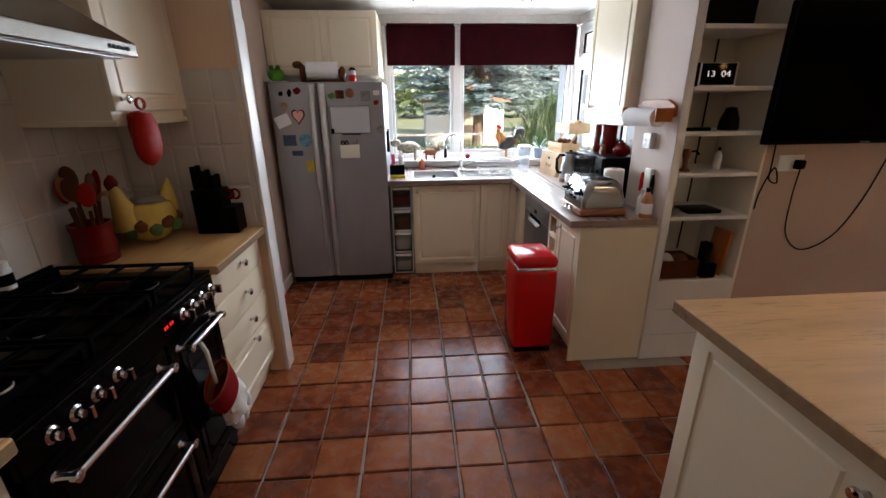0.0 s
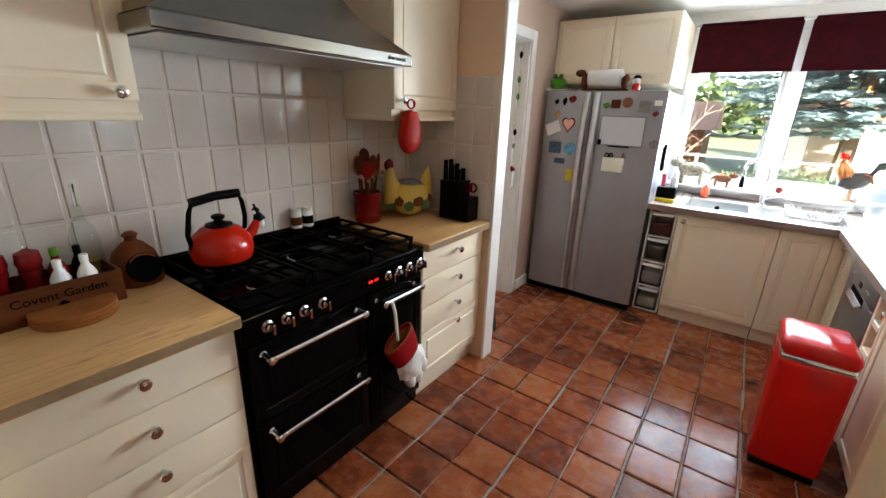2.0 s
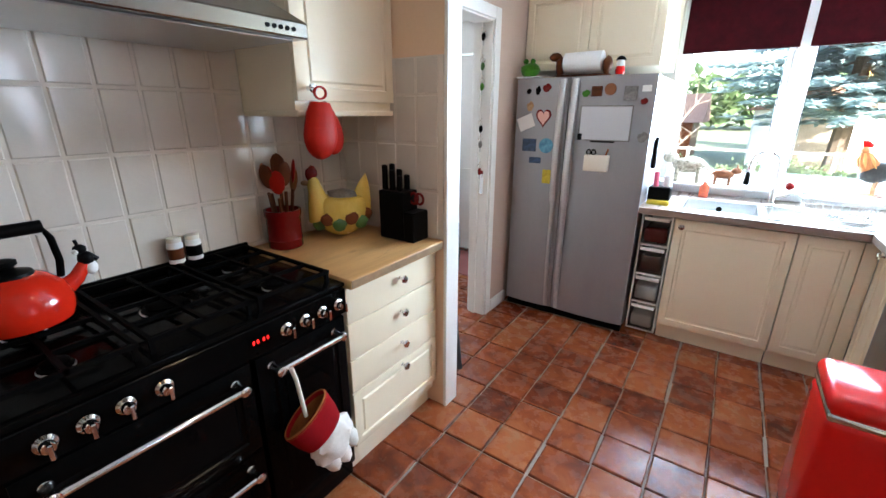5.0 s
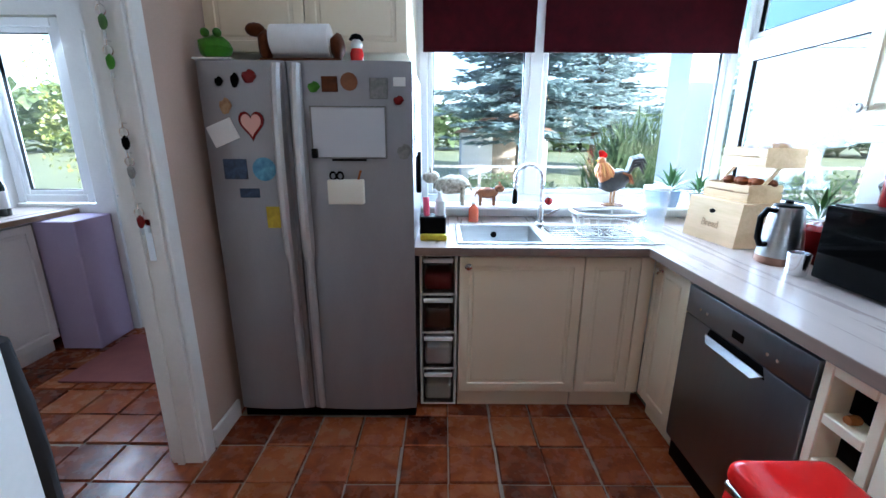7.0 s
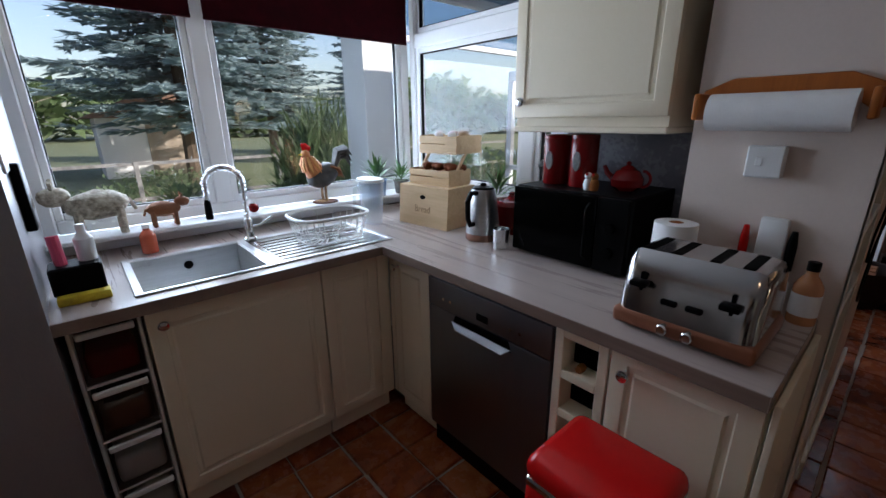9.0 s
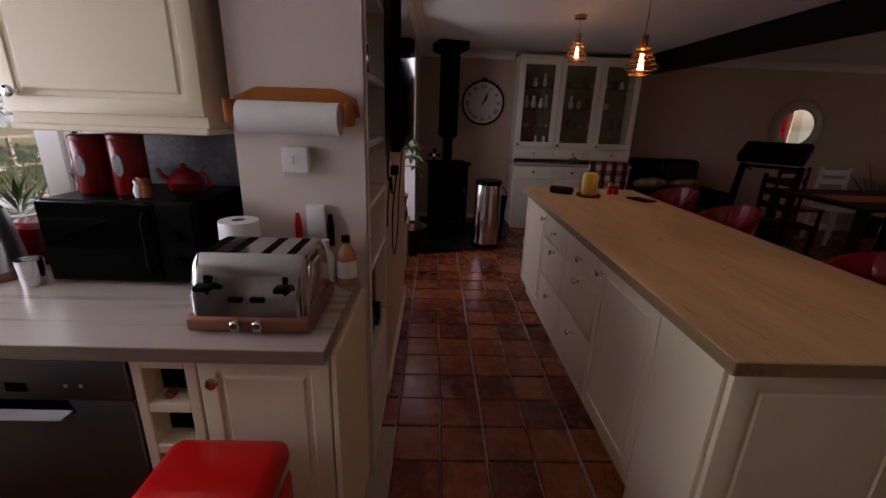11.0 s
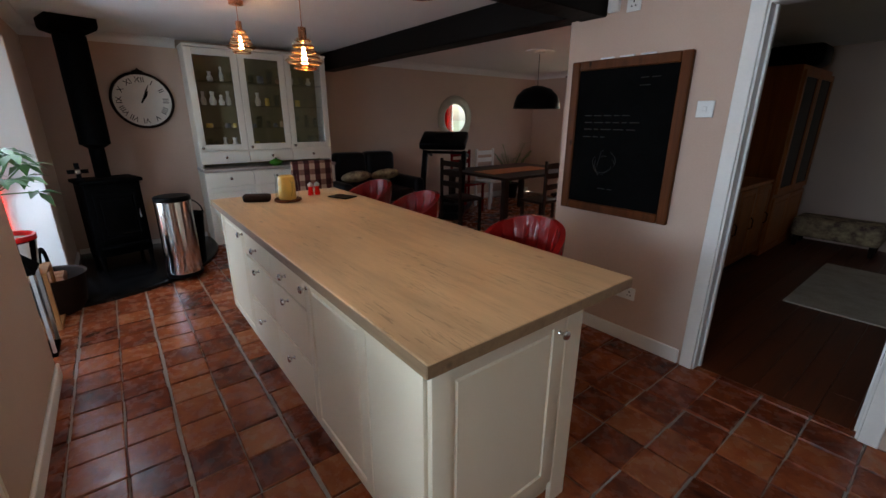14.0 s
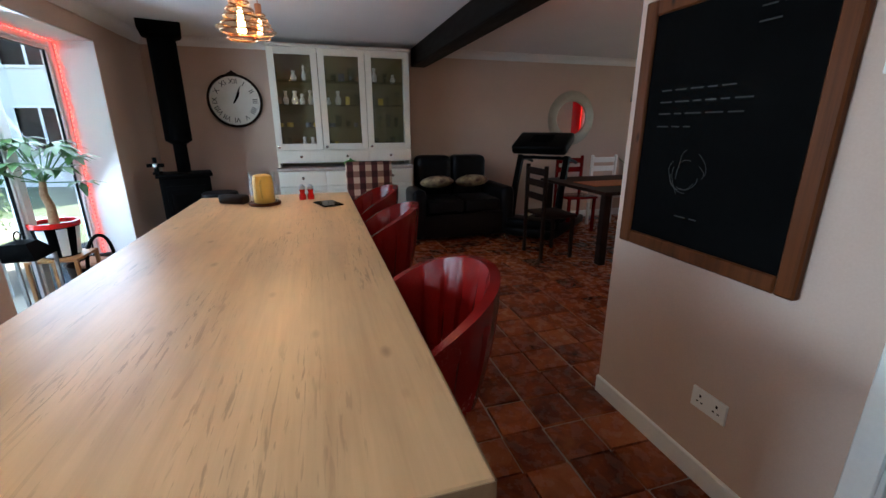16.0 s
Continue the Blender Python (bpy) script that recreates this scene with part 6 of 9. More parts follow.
part("jug", lathe([(0.055, 0), (0.058, 0.004), (0.075, 0.19), (0.077, 0.22), (0.072, 0.22), (0.053, 0.008)], 24, Matrix.Diagonal((0.8, 1.15, 1, 1))), HAZY, wp, "clear plastic jug")
part("lid", lathe([(0.078, 0.221), (0.076, 0.236), (0.03, 0.242)], 24, Matrix.Diagonal((0.8, 1.15, 1, 1))), WHITEP, wp, "white lid")
part("funnel", lathe([(0.03, 0.07), (0.045, 0.10), (0.064, 0.215)], 20, Matrix.Diagonal((0.8, 1.15, 1, 1)), None, False), glass("frosted_plastic", (0.75, 0.82, 0.9), 0.25), wp)
part("handle", tube([(-0.055, -0.02, 0.21), (-0.11, -0.03, 0.2), (-0.12, -0.03, 0.1), (-0.05, -0.02, 0.05)], 0.01), CLEAR, wp)
rk = thing("dish_rack", "white wire dish rack on the drainer", "dish rack", pose(0.76, 3.74, 0.908))
for k, (s, z) in enumerate(((0.8, 0.012), (0.9, 0.06), (1.0, 0.12))):
    ring = [(s * 0.17 * math.copysign(abs(math.cos(a)) ** 0.6, math.cos(a)), s * 0.13 * math.copysign(abs(math.sin(a)) ** 0.6, math.sin(a)), z) for a in [i * math.pi / 16 for i in range(32)]]
    part("ring", tube(ring, 0.0028 if k < 2 else 0.007, 6, None, True), WHITEP, rk)
for i in range(20):
    a = i * math.pi / 10
    c_, s_ = math.copysign(abs(math.cos(a)) ** 0.6, math.cos(a)), math.copysign(abs(math.sin(a)) ** 0.6, math.sin(a))
    part("wire", tube([(0.17 * c_, 0.13 * s_, 0.12), (0.136 * c_, 0.104 * s_, 0.012), (0.05 * c_, 0.03 * s_, 0.012)], 0.0022, 5), WHITEP, rk)


def rooster():
    body = ball(0.075, pose(0, 0, 0.16, 0, -20), 3, None, (1.35, 0.75, 0.9), 0.15)
    neck = tube([(-0.05, 0, 0.18), (-0.08, 0, 0.22), (-0.088, 0, 0.26), (-0.092, 0, 0.28)], 0.045, 14, None, False, [1.25, 0.95, 0.6, 0.45])
    bits = [(body, DARKF), (neck, FEATHER), (ball(0.042, pose(0.02, -0.04, 0.165, 0, -15), 2, None, (1.3, 0.4, 0.7)), DARKF), (ball(0.026, pose(-0.095, 0, 0.285), 2), FEATHER), (ball(0.022, pose(-0.092, 0, 0.318), 2, None, (1, 0.3, 1.2), 0.5), RED), (ball(0.014, pose(-0.112, 0, 0.258), 2, None, (0.7, 0.5, 1.4)), RED), (lathe([(0.007, 0), (0.001, 0.022)], 8, pose(-0.115, 0, 0.284, 0, -90)), YELLOW)]
    for i in range(9):
        u = i / 8
        pts = [(0.07, (i % 3 - 1) * 0.012, 0.19), (0.10, (i % 3 - 1) * 0.016, 0.25 + 0.05 * u), (0.145 + 0.015 * u, (i % 3 - 1) * 0.02, 0.26 + 0.055 * u), (0.175 + 0.015 * u, (i % 3 - 1) * 0.02, 0.20 + 0.085 * u)]
        bits.append((tube(pts, 0.013, 6, None, False, [0.8, 1.2, 1.0, 0.3]), DARKF))
    for i in range(16):
        a = i * 2 * math.pi / 16
        dx, dy = math.cos(a), math.sin(a)
        bits.append((tube([(-0.085 + 0.026 * dx, 0.024 * dy, 0.268), (-0.072 + 0.05 * dx, 0.046 * dy, 0.225), (-0.055 + 0.064 * dx, 0.056 * dy, 0.18)], 0.011, 5, None, False, [0.7, 1.1, 0.15]), (FEATHER, GOLDF)[i % 2]))
    for i in range(8):
        bits.append((tube([(0.03, (i - 3.5) * 0.012, 0.21), (0.075, (i - 3.5) * 0.017, 0.195), (0.10, (i - 3.5) * 0.019, 0.14)], 0.009, 5, None, False, [0.8, 1.1, 0.15]), (BROWN, FEATHER)[i % 2]))
    for k in range(4):
        bits.append((ball(0.011, pose(-0.112 + 0.014 * k, 0, 0.325 + 0.012 * math.sin(k + 1)), 1, None, (0.8, 0.3, 1.5)), RED))
    for y in (-0.025, 0.025):
        bits.append((tube([(0.0, y, 0.11), (-0.005, y, 0.05), (0.0, y, 0.008)], 0.008, 8), TAN))
        for a in (-0.5, 0, 0.5):
            bits.append((tube([(0, y, 0.006), (-0.045, y + 0.04 * a, 0.005)], 0.005, 6), TAN))
    bits.append((lathe([(0.075, 0), (0.07, 0.006)], 24), MIDWOOD))
    return bits


tagged(joined("rooster_ornament", rooster(), None, "", pose(0.98, 4.22, 0.985, 0, 0, 0) @ Matrix.Diagonal((0.95, 0.95, 0.95, 1))), "copper and black rooster ornament on the sill", "ornament")


def beast(s, material, horn=False):
    bits = [(ball(0.06 * s, pose(0, 0, 0.10 * s), 2, None, (1.5, 0.75, 0.8), 0.3), material), (ball(0.035 * s, pose(-0.10 * s, 0, 0.135 * s), 2, None, (1.2, 0.8, 0.9), 0.2), material), (tube([(0.085 * s, 0, 0.11 * s), (0.10 * s, 0, 0.07 * s)], 0.006 * s, 6), material)]
    for x in (-0.055, 0.055):
        for y in (-0.025, 0.025):
            bits.append((tube([(x * s, y * s, 0.09 * s), (x * s, y * s, 0)], 0.012 * s, 8), material))
    if horn:
        for y in (-1, 1):
            bits.append((tube([(-0.10 * s, 0.02 * s * y, 0.16 * s), (-0.10 * s, 0.04 * s * y, 0.185 * s)], 0.006 * s, 6), material))
    return bits


SPOTTY = surface("speckled_white", (0.10, 0.075, 0.04), (0.62, 0.56, 0.44), (0.6, 0.8), 70, 45, 0.4)
tagged(joined("cow_ornament", beast(1.25, SPOTTY, True), None, "", pose(-0.02, 4.21, 0.985)), "speckled cow ornament on the window sill", "ornament")
tagged(joined("bull_ornament", beast(0.75, BROWN, True), None, "", pose(0.20, 4.20, 0.985, 0, 0, 180)), "small brown bull ornament on the sill", "ornament")
tagged(joined("glass_bauble", [(ball(0.026, pose(0, 0, 0.026), 2), DARKRED), (ball(0.012, pose(0, 0, 0.055), 2), PAPER)], None, "", pose(0.58, 4.20, 0.985)), "small purple round ornament on the sill", "ornament")
cd = thing("sink_caddy", "black sink caddy with brushes and sponge", "sink caddy", pose(-0.12, 3.70, 0.901))
part("box", boxes((-0.065, -0.05, 0.02, 0.065, 0.06, 0.11), bevel=0.006), BLACKP, cd)
part("sponge", boxes((-0.06, -0.085, 0.0, 0.07, -0.02, 0.028), bevel=0.006, seg=2), YELLOW, cd, "yellow sponge")
part("brush", tube([(-0.03, 0, 0.10), (-0.035, 0.01, 0.20)], 0.016, 10), mat("pink_plastic", (0.7, 0.08, 0.16), 0.4), cd, "pink brush")
part("bottle", lathe([(0.025, 0.1), (0.026, 0.18), (0.012, 0.20), (0.012, 0.225)], 16, pose(0.035, 0.02, 0)), WHITEP, cd, "white soap bottle")
bottle("soap_bottle", 0.11, 4.07, 0.908, 0.03, 0.12, mat("red_soap", (0.6, 0.12, 0.06), 0.15), WHITEP, "small bottle of red washing-up liquid", "bottle")

# pillar: towel rail, switch, tools, soap
tr = thing("paper_towel_rail", "wooden wall-mounted kitchen roll holder", "kitchen roll", pose(1.384, 2.29, 1.47, 0, 0, WEST))
bm = prism([(-0.20, -0.02), (-0.19, 0.03), (-0.12, 0.06), (0.12, 0.06), (0.19, 0.03), (0.20, -0.02), (0.17, -0.03), (0.14, 0.0), (-0.14, 0.0), (-0.17, -0.03)], 0.016, pose(0, -0.017, 0), bevel=0.003)
part("backboard", bm, ORANGEWOOD, tr, "shaped orange wood board")
for x in (-0.185, 0.17):
    part("arm", boxes((x, -0.11, -0.05, x + 0.016, -0.017, 0.02), bevel=0.006, seg=2), ORANGEWOOD, tr)
part("roll", lathe([(0.015, 0), (0.048, 0.001), (0.048, 0.30), (0.015, 0.301)], 26, pose(-0.15, -0.075, -0.03, 0, 90)), PAPER, tr, "white paper roll")
sw = thing("fused_switch", "white fused spur switch on the pillar", "switch", pose(1.384, 2.30, 1.31, 0, 0, WEST))
part("plate", boxes((-0.043, -0.03, -0.043, 0.043, 0, 0.043), bevel=0.004), WHITEP, sw)
part("rocker", boxes((-0.02, -0.034, -0.012, -0.004, -0.03, 0.012), bevel=0.002), WHITEP, sw)
ch = thing("charger_dock", "white wall dock with small chargers", "charger", pose(1.384, 2.26, 1.04, 0, 0, WEST))
part("dock", boxes((-0.02, -0.025, 0, 0.045, 0, 0.12), bevel=0.006, seg=2), WHITEP, ch)
for x, c in ((-0.05, RED), (0.06, BLACKP)):
    part("brush_head", lathe([(0.012, 0), (0.012, 0.07), (0.007, 0.11)], 12, pose(x, -0.015, -0.02)), c, ch)
bottle("hand_soap", 1.32, 2.14, 0.901, 0.032, 0.17, mat("soap_amber", (0.5, 0.22, 0.10), 0.2), BLACKP, "pump bottle of hand soap with white label", "bottle", PAPER)
bottle("hand_lotion", 1.33, 2.21, 0.901, 0.028, 0.15, WHITEP, WHITEP, "white pump bottle of hand lotion", "bottle")

# shelf niche in the wall
sh = thing("alcove_shelves", "white built-in alcove shelves", "shelves", pose(1.43, 2.085, 0))
part("back", boxes((0.0, 0.35, 0, 0.47, 0.354, H)), IVORY, sh)
part("stile", boxes((-0.045, -0.012, 0, 0.0, -0.004, H), bevel=0.002), GLOSS, sh)
part("stile", boxes((0.452, -0.012, 0, 0.47, 0.349, H), bevel=0.002), IVORY, sh)
part("bottom_panel", boxes((0.0, -0.010, 0.0, 0.452, 0.0, 0.525), bevel=0.002), GLOSS, sh, "white boarded base panel")
for z in (0.17, 0.34):
    part("panel_joint", boxes((0.0, -0.0112, z, 0.452, -0.0102, z + 0.005)), GROUTW, sh)
SHELVES = (0.53, 0.915, 1.155, 1.37, 1.59, 1.87)
for z in SHELVES:
    part("shelf", boxes((0.0, -0.012, z - 0.022, 0.452, 0.349, z), bevel=0.003), GLOSS, sh)
part("cable", tube([(0.33, 0.34, 2.2), (0.335, 0.345, 1.6), (0.33, 0.34, 1.0), (0.32, 0.345, 0.6)], 0.005, 6), IRON, sh, "black cable")
fc = thing("digital_clock", "black digital clock with white numerals", "clock", pose(1.565, 2.105, 1.591) @ Matrix.Diagonal((1.3, 1, 0.98, 1)))
part("case", boxes((-0.075, 0, 0, 0.075, 0.06, 0.115), bevel=0.006), BLACKP, fc)
part("face", boxes((-0.070, -0.003, 0.006, 0.070, 0, 0.109)), SCREEN, fc)
part("bezel", boxes((-0.076, -0.004, 0.001, -0.0705, 0, 0.114), (0.0705, -0.004, 0.001, 0.076, 0, 0.114), (-0.0705, -0.004, 0.001, 0.0705, 0, 0.0055), (-0.0705, -0.004, 0.1095, 0.0705, 0, 0.114)), WHITEP, fc, "pale grey edge")
lettering("lettering", "13  04", 0.040, DIGITS, fc, pose(0, -0.0045, 0.058, 90, 0, 0), "white numerals")
single("black_ornament", lathe([(0.05, 0), (0.05, 0.02), (0.045, 0.06), (0.03, 0.10), (0.026, 0.115), (0.006, 0.12)], 18), BLACKP, "black rounded ornament on a shelf", "ornament", pose(1.735, 2.18, 1.371))
single("remote_control", boxes((0, 0, 0, 0.14, 0.045, 0.018), bevel=0.004), BLACKP, "black remote control on a shelf", "remote control", pose(1.46, 2.12, 1.371))
tagged(joined("figurine", [(lathe([(0.03, 0), (0.026, 0.01), (0.012, 0.02), (0.014, 0.06), (0.022, 0.09), (0.02, 0.12)], 14), BROWN), (tube([(0, 0, 0.10), (0.05, 0, 0.11), (0.07, 0, 0.09)], 0.006, 6), IRON)], None, "", pose(1.51, 2.15, 1.156)), "brown carved figure with dark glasses", "ornament")
bottle("white_tube", 1.73, 2.20, 1.156, 0.02, 0.12, WHITEP, BLACKP, "slim white bottle with black cap", "bottle")
single("folding_tray", boxes((0, 0, 0, 0.20, 0.14, 0.022), bevel=0.006, seg=2), BLACKP, "flat black case on a shelf", "case", pose(1.56, 2.12, 0.916))
single("wrapped_parcel", ball(0.04, None, 2, None, (1.3, 1, 0.5), 0.4), GREYP, "crumpled silver parcel on a shelf", "parcel", pose(1.47, 2.14, 0.935))
bx = thing("shelf_box", "dark brown wooden box of odds and ends", "box", pose(1.435, 2.10, 0.531))
part("side", boxes((0, 0, 0, 0.24, 0.008, 0.11), bevel=0.001), MIDWOOD, bx)
part("side", boxes((0, 0.17, 0, 0.24, 0.178, 0.11), bevel=0.001), MIDWOOD, bx)
part("end", boxes((0, 0.009, 0, 0.008, 0.169, 0.11)), MIDWOOD, bx)
part("end", boxes((0.232, 0.009, 0, 0.24, 0.169, 0.11)), MIDWOOD, bx)
part("paper", ball(0.05, pose(0.07, 0.08, 0.10), 2, None, (1, 1, 0.7), 0.5), PAPER, bx)
part("cloth", ball(0.05, pose(0.17, 0.09, 0.09), 2, None, (1, 1, 0.7), 0.5), BROWN, bx)
single("chopping_board", boxes((0, 0, 0, 0.02, 0.14, 0.27), bevel=0.005, seg=2), ORANGEWOOD, "orange wooden chopping board on edge", "chopping board", pose(1.82, 2.12, 0.531, 0, 6, 0))
single("electric_shaver", boxes((0, 0, 0, 0.05, 0.06, 0.20), bevel=0.012, seg=2), BLACKP, "upright black handheld vacuum", "vacuum", pose(1.725, 2.14, 0.531))
single("vacuum_nozzle", boxes((0, 0, 0, 0.09, 0.05, 0.09), bevel=0.01, seg=2), BLACKP, "black vacuum nozzle on the shelf", "nozzle", pose(1.69, 2.085, 0.531))
single("radio", boxes((0, 0, 0, 0.28, 0.12, 0.20), bevel=0.01, seg=2), BLACKP, "black box speaker on the top shelf", "speaker", pose(1.46, 2.15, 1.871))

# television
tv = thing("television", "large black flat television on the wall", "television", pose(1.815, 2.0, 1.305))
part("casing", boxes((0, 0, 0, 1.10, 0.04, 0.655), bevel=0.005), BLACKP, tv)
part("screen", boxes((0.012, -0.003, 0.018, 1.088, 0.0005, 0.645)), SCREEN, tv, "glossy dark screen")
part("bracket", boxes((0.4, 0.041, 0.2, 0.7, 0.079, 0.45)), IRON, tv)
part("badge", boxes((0.52, -0.003, 0.003, 0.57, 0.0, 0.012)), GREYP, tv)
so = thing("wall_socket", "white double wall socket with a black plug", "socket", pose(2.05, 2.079, 1.20))
part("plate", boxes((-0.073, -0.011, -0.043, 0.073, 0, 0.043), bevel=0.003), WHITEP, so)
part("plug", boxes((0.012, -0.05, -0.03, 0.055, -0.011, 0.02), bevel=0.008, seg=2), BLACKP, so, "black plug")


def cable(points, label, r=0.004):
    pts = [Vector(p) for p in points]
    fine = []
    for i in range(len(pts) - 1):
        p0, p1, p2, p3 = pts[max(i - 1, 0)], pts[i], pts[i + 1], pts[min(i + 2, len(pts) - 1)]
        for k in range(8):
            t = k / 8
            fine.append(0.5 * ((2 * p1) + (p2 - p0) * t + (2 * p0 - 5 * p1 + 4 * p2 - p3) * t * t + (3 * p1 - p0 - 3 * p2 + p3) * t ** 3))
    fine.append(pts[-1])
    return single("power_cable", tube(fine, r, 6), BLACKP, label, "cable")


cable([(2.085, 2.04, 1.17), (2.10, 2.06, 1.0), (2.13, 2.066, 0.80), (2.25, 2.066, 0.70), (2.42, 2.066, 0.78), (2.54, 2.066, 1.0), (2.60, 2.05, 1.305)], "black power cable looping up to the television")
cable([(1.93, 2.06, 1.31), (1.94, 2.066, 1.2), (1.93, 2.05, 1.12), (1.98, 2.05, 1.10), (1.95, 2.055, 1.18), (1.91, 2.066, 1.05), (1.90, 2.066, 0.95)], "short tangled black cable under the television")


# pendants over the island
def shade_radius(u):
    """Outline of the glass: stacked steps, a wide brim, a narrow foot."""
    if u < 0.62:
        return 0.028 + 0.052 * (u / 0.62) ** 0.9
    return 0.080 + 0.024 * math.sin(math.pi * min(1.0, (u - 0.62) / 0.2)) - 0.022 * max(0.0, (u - 0.75) / 0.25) ** 0.5


def pendant(x, y, z):
    p = thing("pendant_lamp", "amber ribbed glass pendant with filament bulb", "pendant lamp", pose(x, y, 0), "island pendants")
    part("ceiling_rose", lathe([(0.05, H - 0.028), (0.052, H - 0.004), (0.05, H - 0.001)], 24), COPPER, p, "copper ceiling rose")
    part("flex", tube([(0, 0, z + 0.15), (0, 0, H - 0.027)], 0.003, 6), COPPER, p)
    part("lampholder", lathe([(0.008, z + 0.155), (0.022, z + 0.15), (0.022, z + 0.09), (0.018, z + 0.085)], 18), COPPER, p, "copper lampholder")
    prof = []
    for i in range(29):
        u = i / 28
        r = shade_radius(u) + 0.004 * math.sin(u * 6 * 2 * math.pi)
        prof.append((r, z + 0.10 - 0.17 * u))
    part("shade", lathe(prof[::-1], 28, None, None, False), AMBER, p, "amber ribbed glass shade").visible_shadow = False
    for k in range(6):
        u = 0.10 + 0.17 * k
        rr_ = shade_radius(u) + 0.003
        part("rib", tube([(rr_ * math.cos(a * 0.2094), rr_ * math.sin(a * 0.2094), z + 0.10 - 0.17 * u) for a in range(30)], 0.0045, 6, None, True), AMBERRIB, p, "amber glass rib")
    b = part("bulb", lathe([(0.008, z - 0.055), (0.026, z - 0.04), (0.03, z - 0.01), (0.022, z + 0.04), (0.014, z + 0.08)], 18), CLEAR, p, "clear glass bulb")
    b.visible_shadow = False
    for k in range(4):
        a = k * math.pi / 2
        part("filament", tube([(0.004 * math.cos(a), 0.004 * math.sin(a), z + 0.05), (0.014 * math.cos(a), 0.014 * math.sin(a), z - 0.035)], 0.0045, 6), BULB, b, "glowing filament")


for x, y, z in PENDANTS:
    pendant(x, y, z)


# red bucket stools
def bucket_stool(at, label):
    s = thing("bar_stool", label, "bar stool", at @ Matrix.Diagonal((0.88, 0.88, 1.035, 1)), "island bar stools")
    part("base", lathe([(0.20, 0), (0.205, 0.006), (0.19, 0.014), (0.05, 0.03), (0.028, 0.045)], 30), CHROME, s, "round chrome base")
    part("column", lathe([(0.026, 0.046), (0.026, 0.35), (0.02, 0.352), (0.02, 0.60)], 18), CHROME, s)
    part("footrest", tube([p for p in arc((0, -0.02, 0.28), 0.15, 0, 360, 24, (1, 0, 0), (0, 1, 0))][:-1], 0.010, 8, None, True), CHROME, s, "chrome footrest ring")
    part("seat", lathe([(0.05, 0.60), (0.15, 0.605), (0.188, 0.63), (0.19, 0.66), (0.17, 0.69), (0.08, 0.698)], 28), REDLEATHER, s, "red leather seat")
    bm = bmesh.new()
    n, m_ = 72, 9
    rings = []
    for side in (0, 1):
        rows = []
        for i in range(n + 1):
            a = radians(-125 + 250 * i / n)
            edge = math.cos(a / 1.39)
            hgt = 0.10 + 0.24 * max(0, edge) ** 0.55
            col = []
            for j in range(m_ + 1):
                u = j / m_
                rib = (0.012 if side else -0.012) * (1.0 if i % 6 == 0 else 0.0) * max(0.0, math.sin(math.pi * min(1.0, 0.08 + u))) ** 0.5
                r = 0.190 + 0.035 * math.sin(u * math.pi * 0.6) + 0.02 * u - side * 0.055 * math.sin(math.pi * (0.15 + 0.75 * u)) ** 0.5 + rib
                col.append(bm.verts.new((r * math.sin(a), -r * math.cos(a), 0.63 + hgt * u)))
            rows.append(col)
        rings.append(rows)
    for side in (0, 1):
        for i in range(n):
            for j in range(m_):
                bm.faces.new((rings[side][i][j], rings[side][i + 1][j], rings[side][i + 1][j + 1], rings[side][i][j + 1]))
    for i in range(n):
        for j in (0, m_):
            bm.faces.new((rings[0][i][j], rings[0][i + 1][j], rings[1][i + 1][j], rings[1][i][j]))
    for i in (0, n):
        for j in range(m_):
            bm.faces.new((rings[0][i][j], rings[0][i][j + 1], rings[1][i][j + 1], rings[1][i][j]))
    part("backrest", bm, REDLEATHER, s, "ribbed red leather bucket back")
    return s


bucket_stool(pose(1.43, 0.14, 0, 0, 0, 8), "red leather bucket bar stool at the island")
bucket_stool(pose(2.42, 0.12, 0, 0, 0, -6), "red leather bucket bar stool at the island")
bucket_stool(pose(3.06, 0.10, 0, 0, 0, 4), "red leather bucket bar stool at the island")

# things on the island
cj = thing("candle_jar", "yellow candle in a handled glass jar", "candle", pose(3.08, 0.68, 0.919))
part("tray", lathe([(0.085, 0), (0.09, 0.004), (0.09, 0.018), (0.08, 0.012)], 26), MIDWOOD, cj)
part("candle", lathe([(0.055, 0.014), (0.058, 0.02), (0.056, 0.14), (0.05, 0.17), (0.03, 0.178)], 24), mat("yellow_wax", (0.78, 0.48, 0.10), 0.5), cj, "yellow wax candle")
part("glass", lathe([(0.075, 0.013), (0.08, 0.03), (0.075, 0.12), (0.068, 0.16), (0.075, 0.19)], 28, None, None, False), CLEAR, cj, "clear glass jar")
for sgn in (-1, 1):
    part("handle", tube([(sgn * 0.075, 0, 0.15), (sgn * 0.115, 0, 0.14), (sgn * 0.11, 0, 0.08), (sgn * 0.078, 0, 0.05)], 0.005), CLEAR, cj)
single("glasses_case", boxes((-0.09, -0.035, 0, 0.09, 0.035, 0.055), bevel=0.02, seg=3), DARKWOOD, "dark brown spectacle case on the island", "case", pose(3.17, 0.86, 0.919, 0, 0, 62))
for y in (0.47, 0.42):
    o = thing("grinder", "small red and steel grinder on the island", "mill", pose(3.2, y, 0.919), "mills")
    part("body", lathe([(0.02, 0), (0.022, 0.02), (0.014, 0.045), (0.02, 0.065)], 16), RED, o)
    part("top", lathe([(0.018, 0.066), (0.02, 0.08), (0.008, 0.095)], 16), STEEL, o)
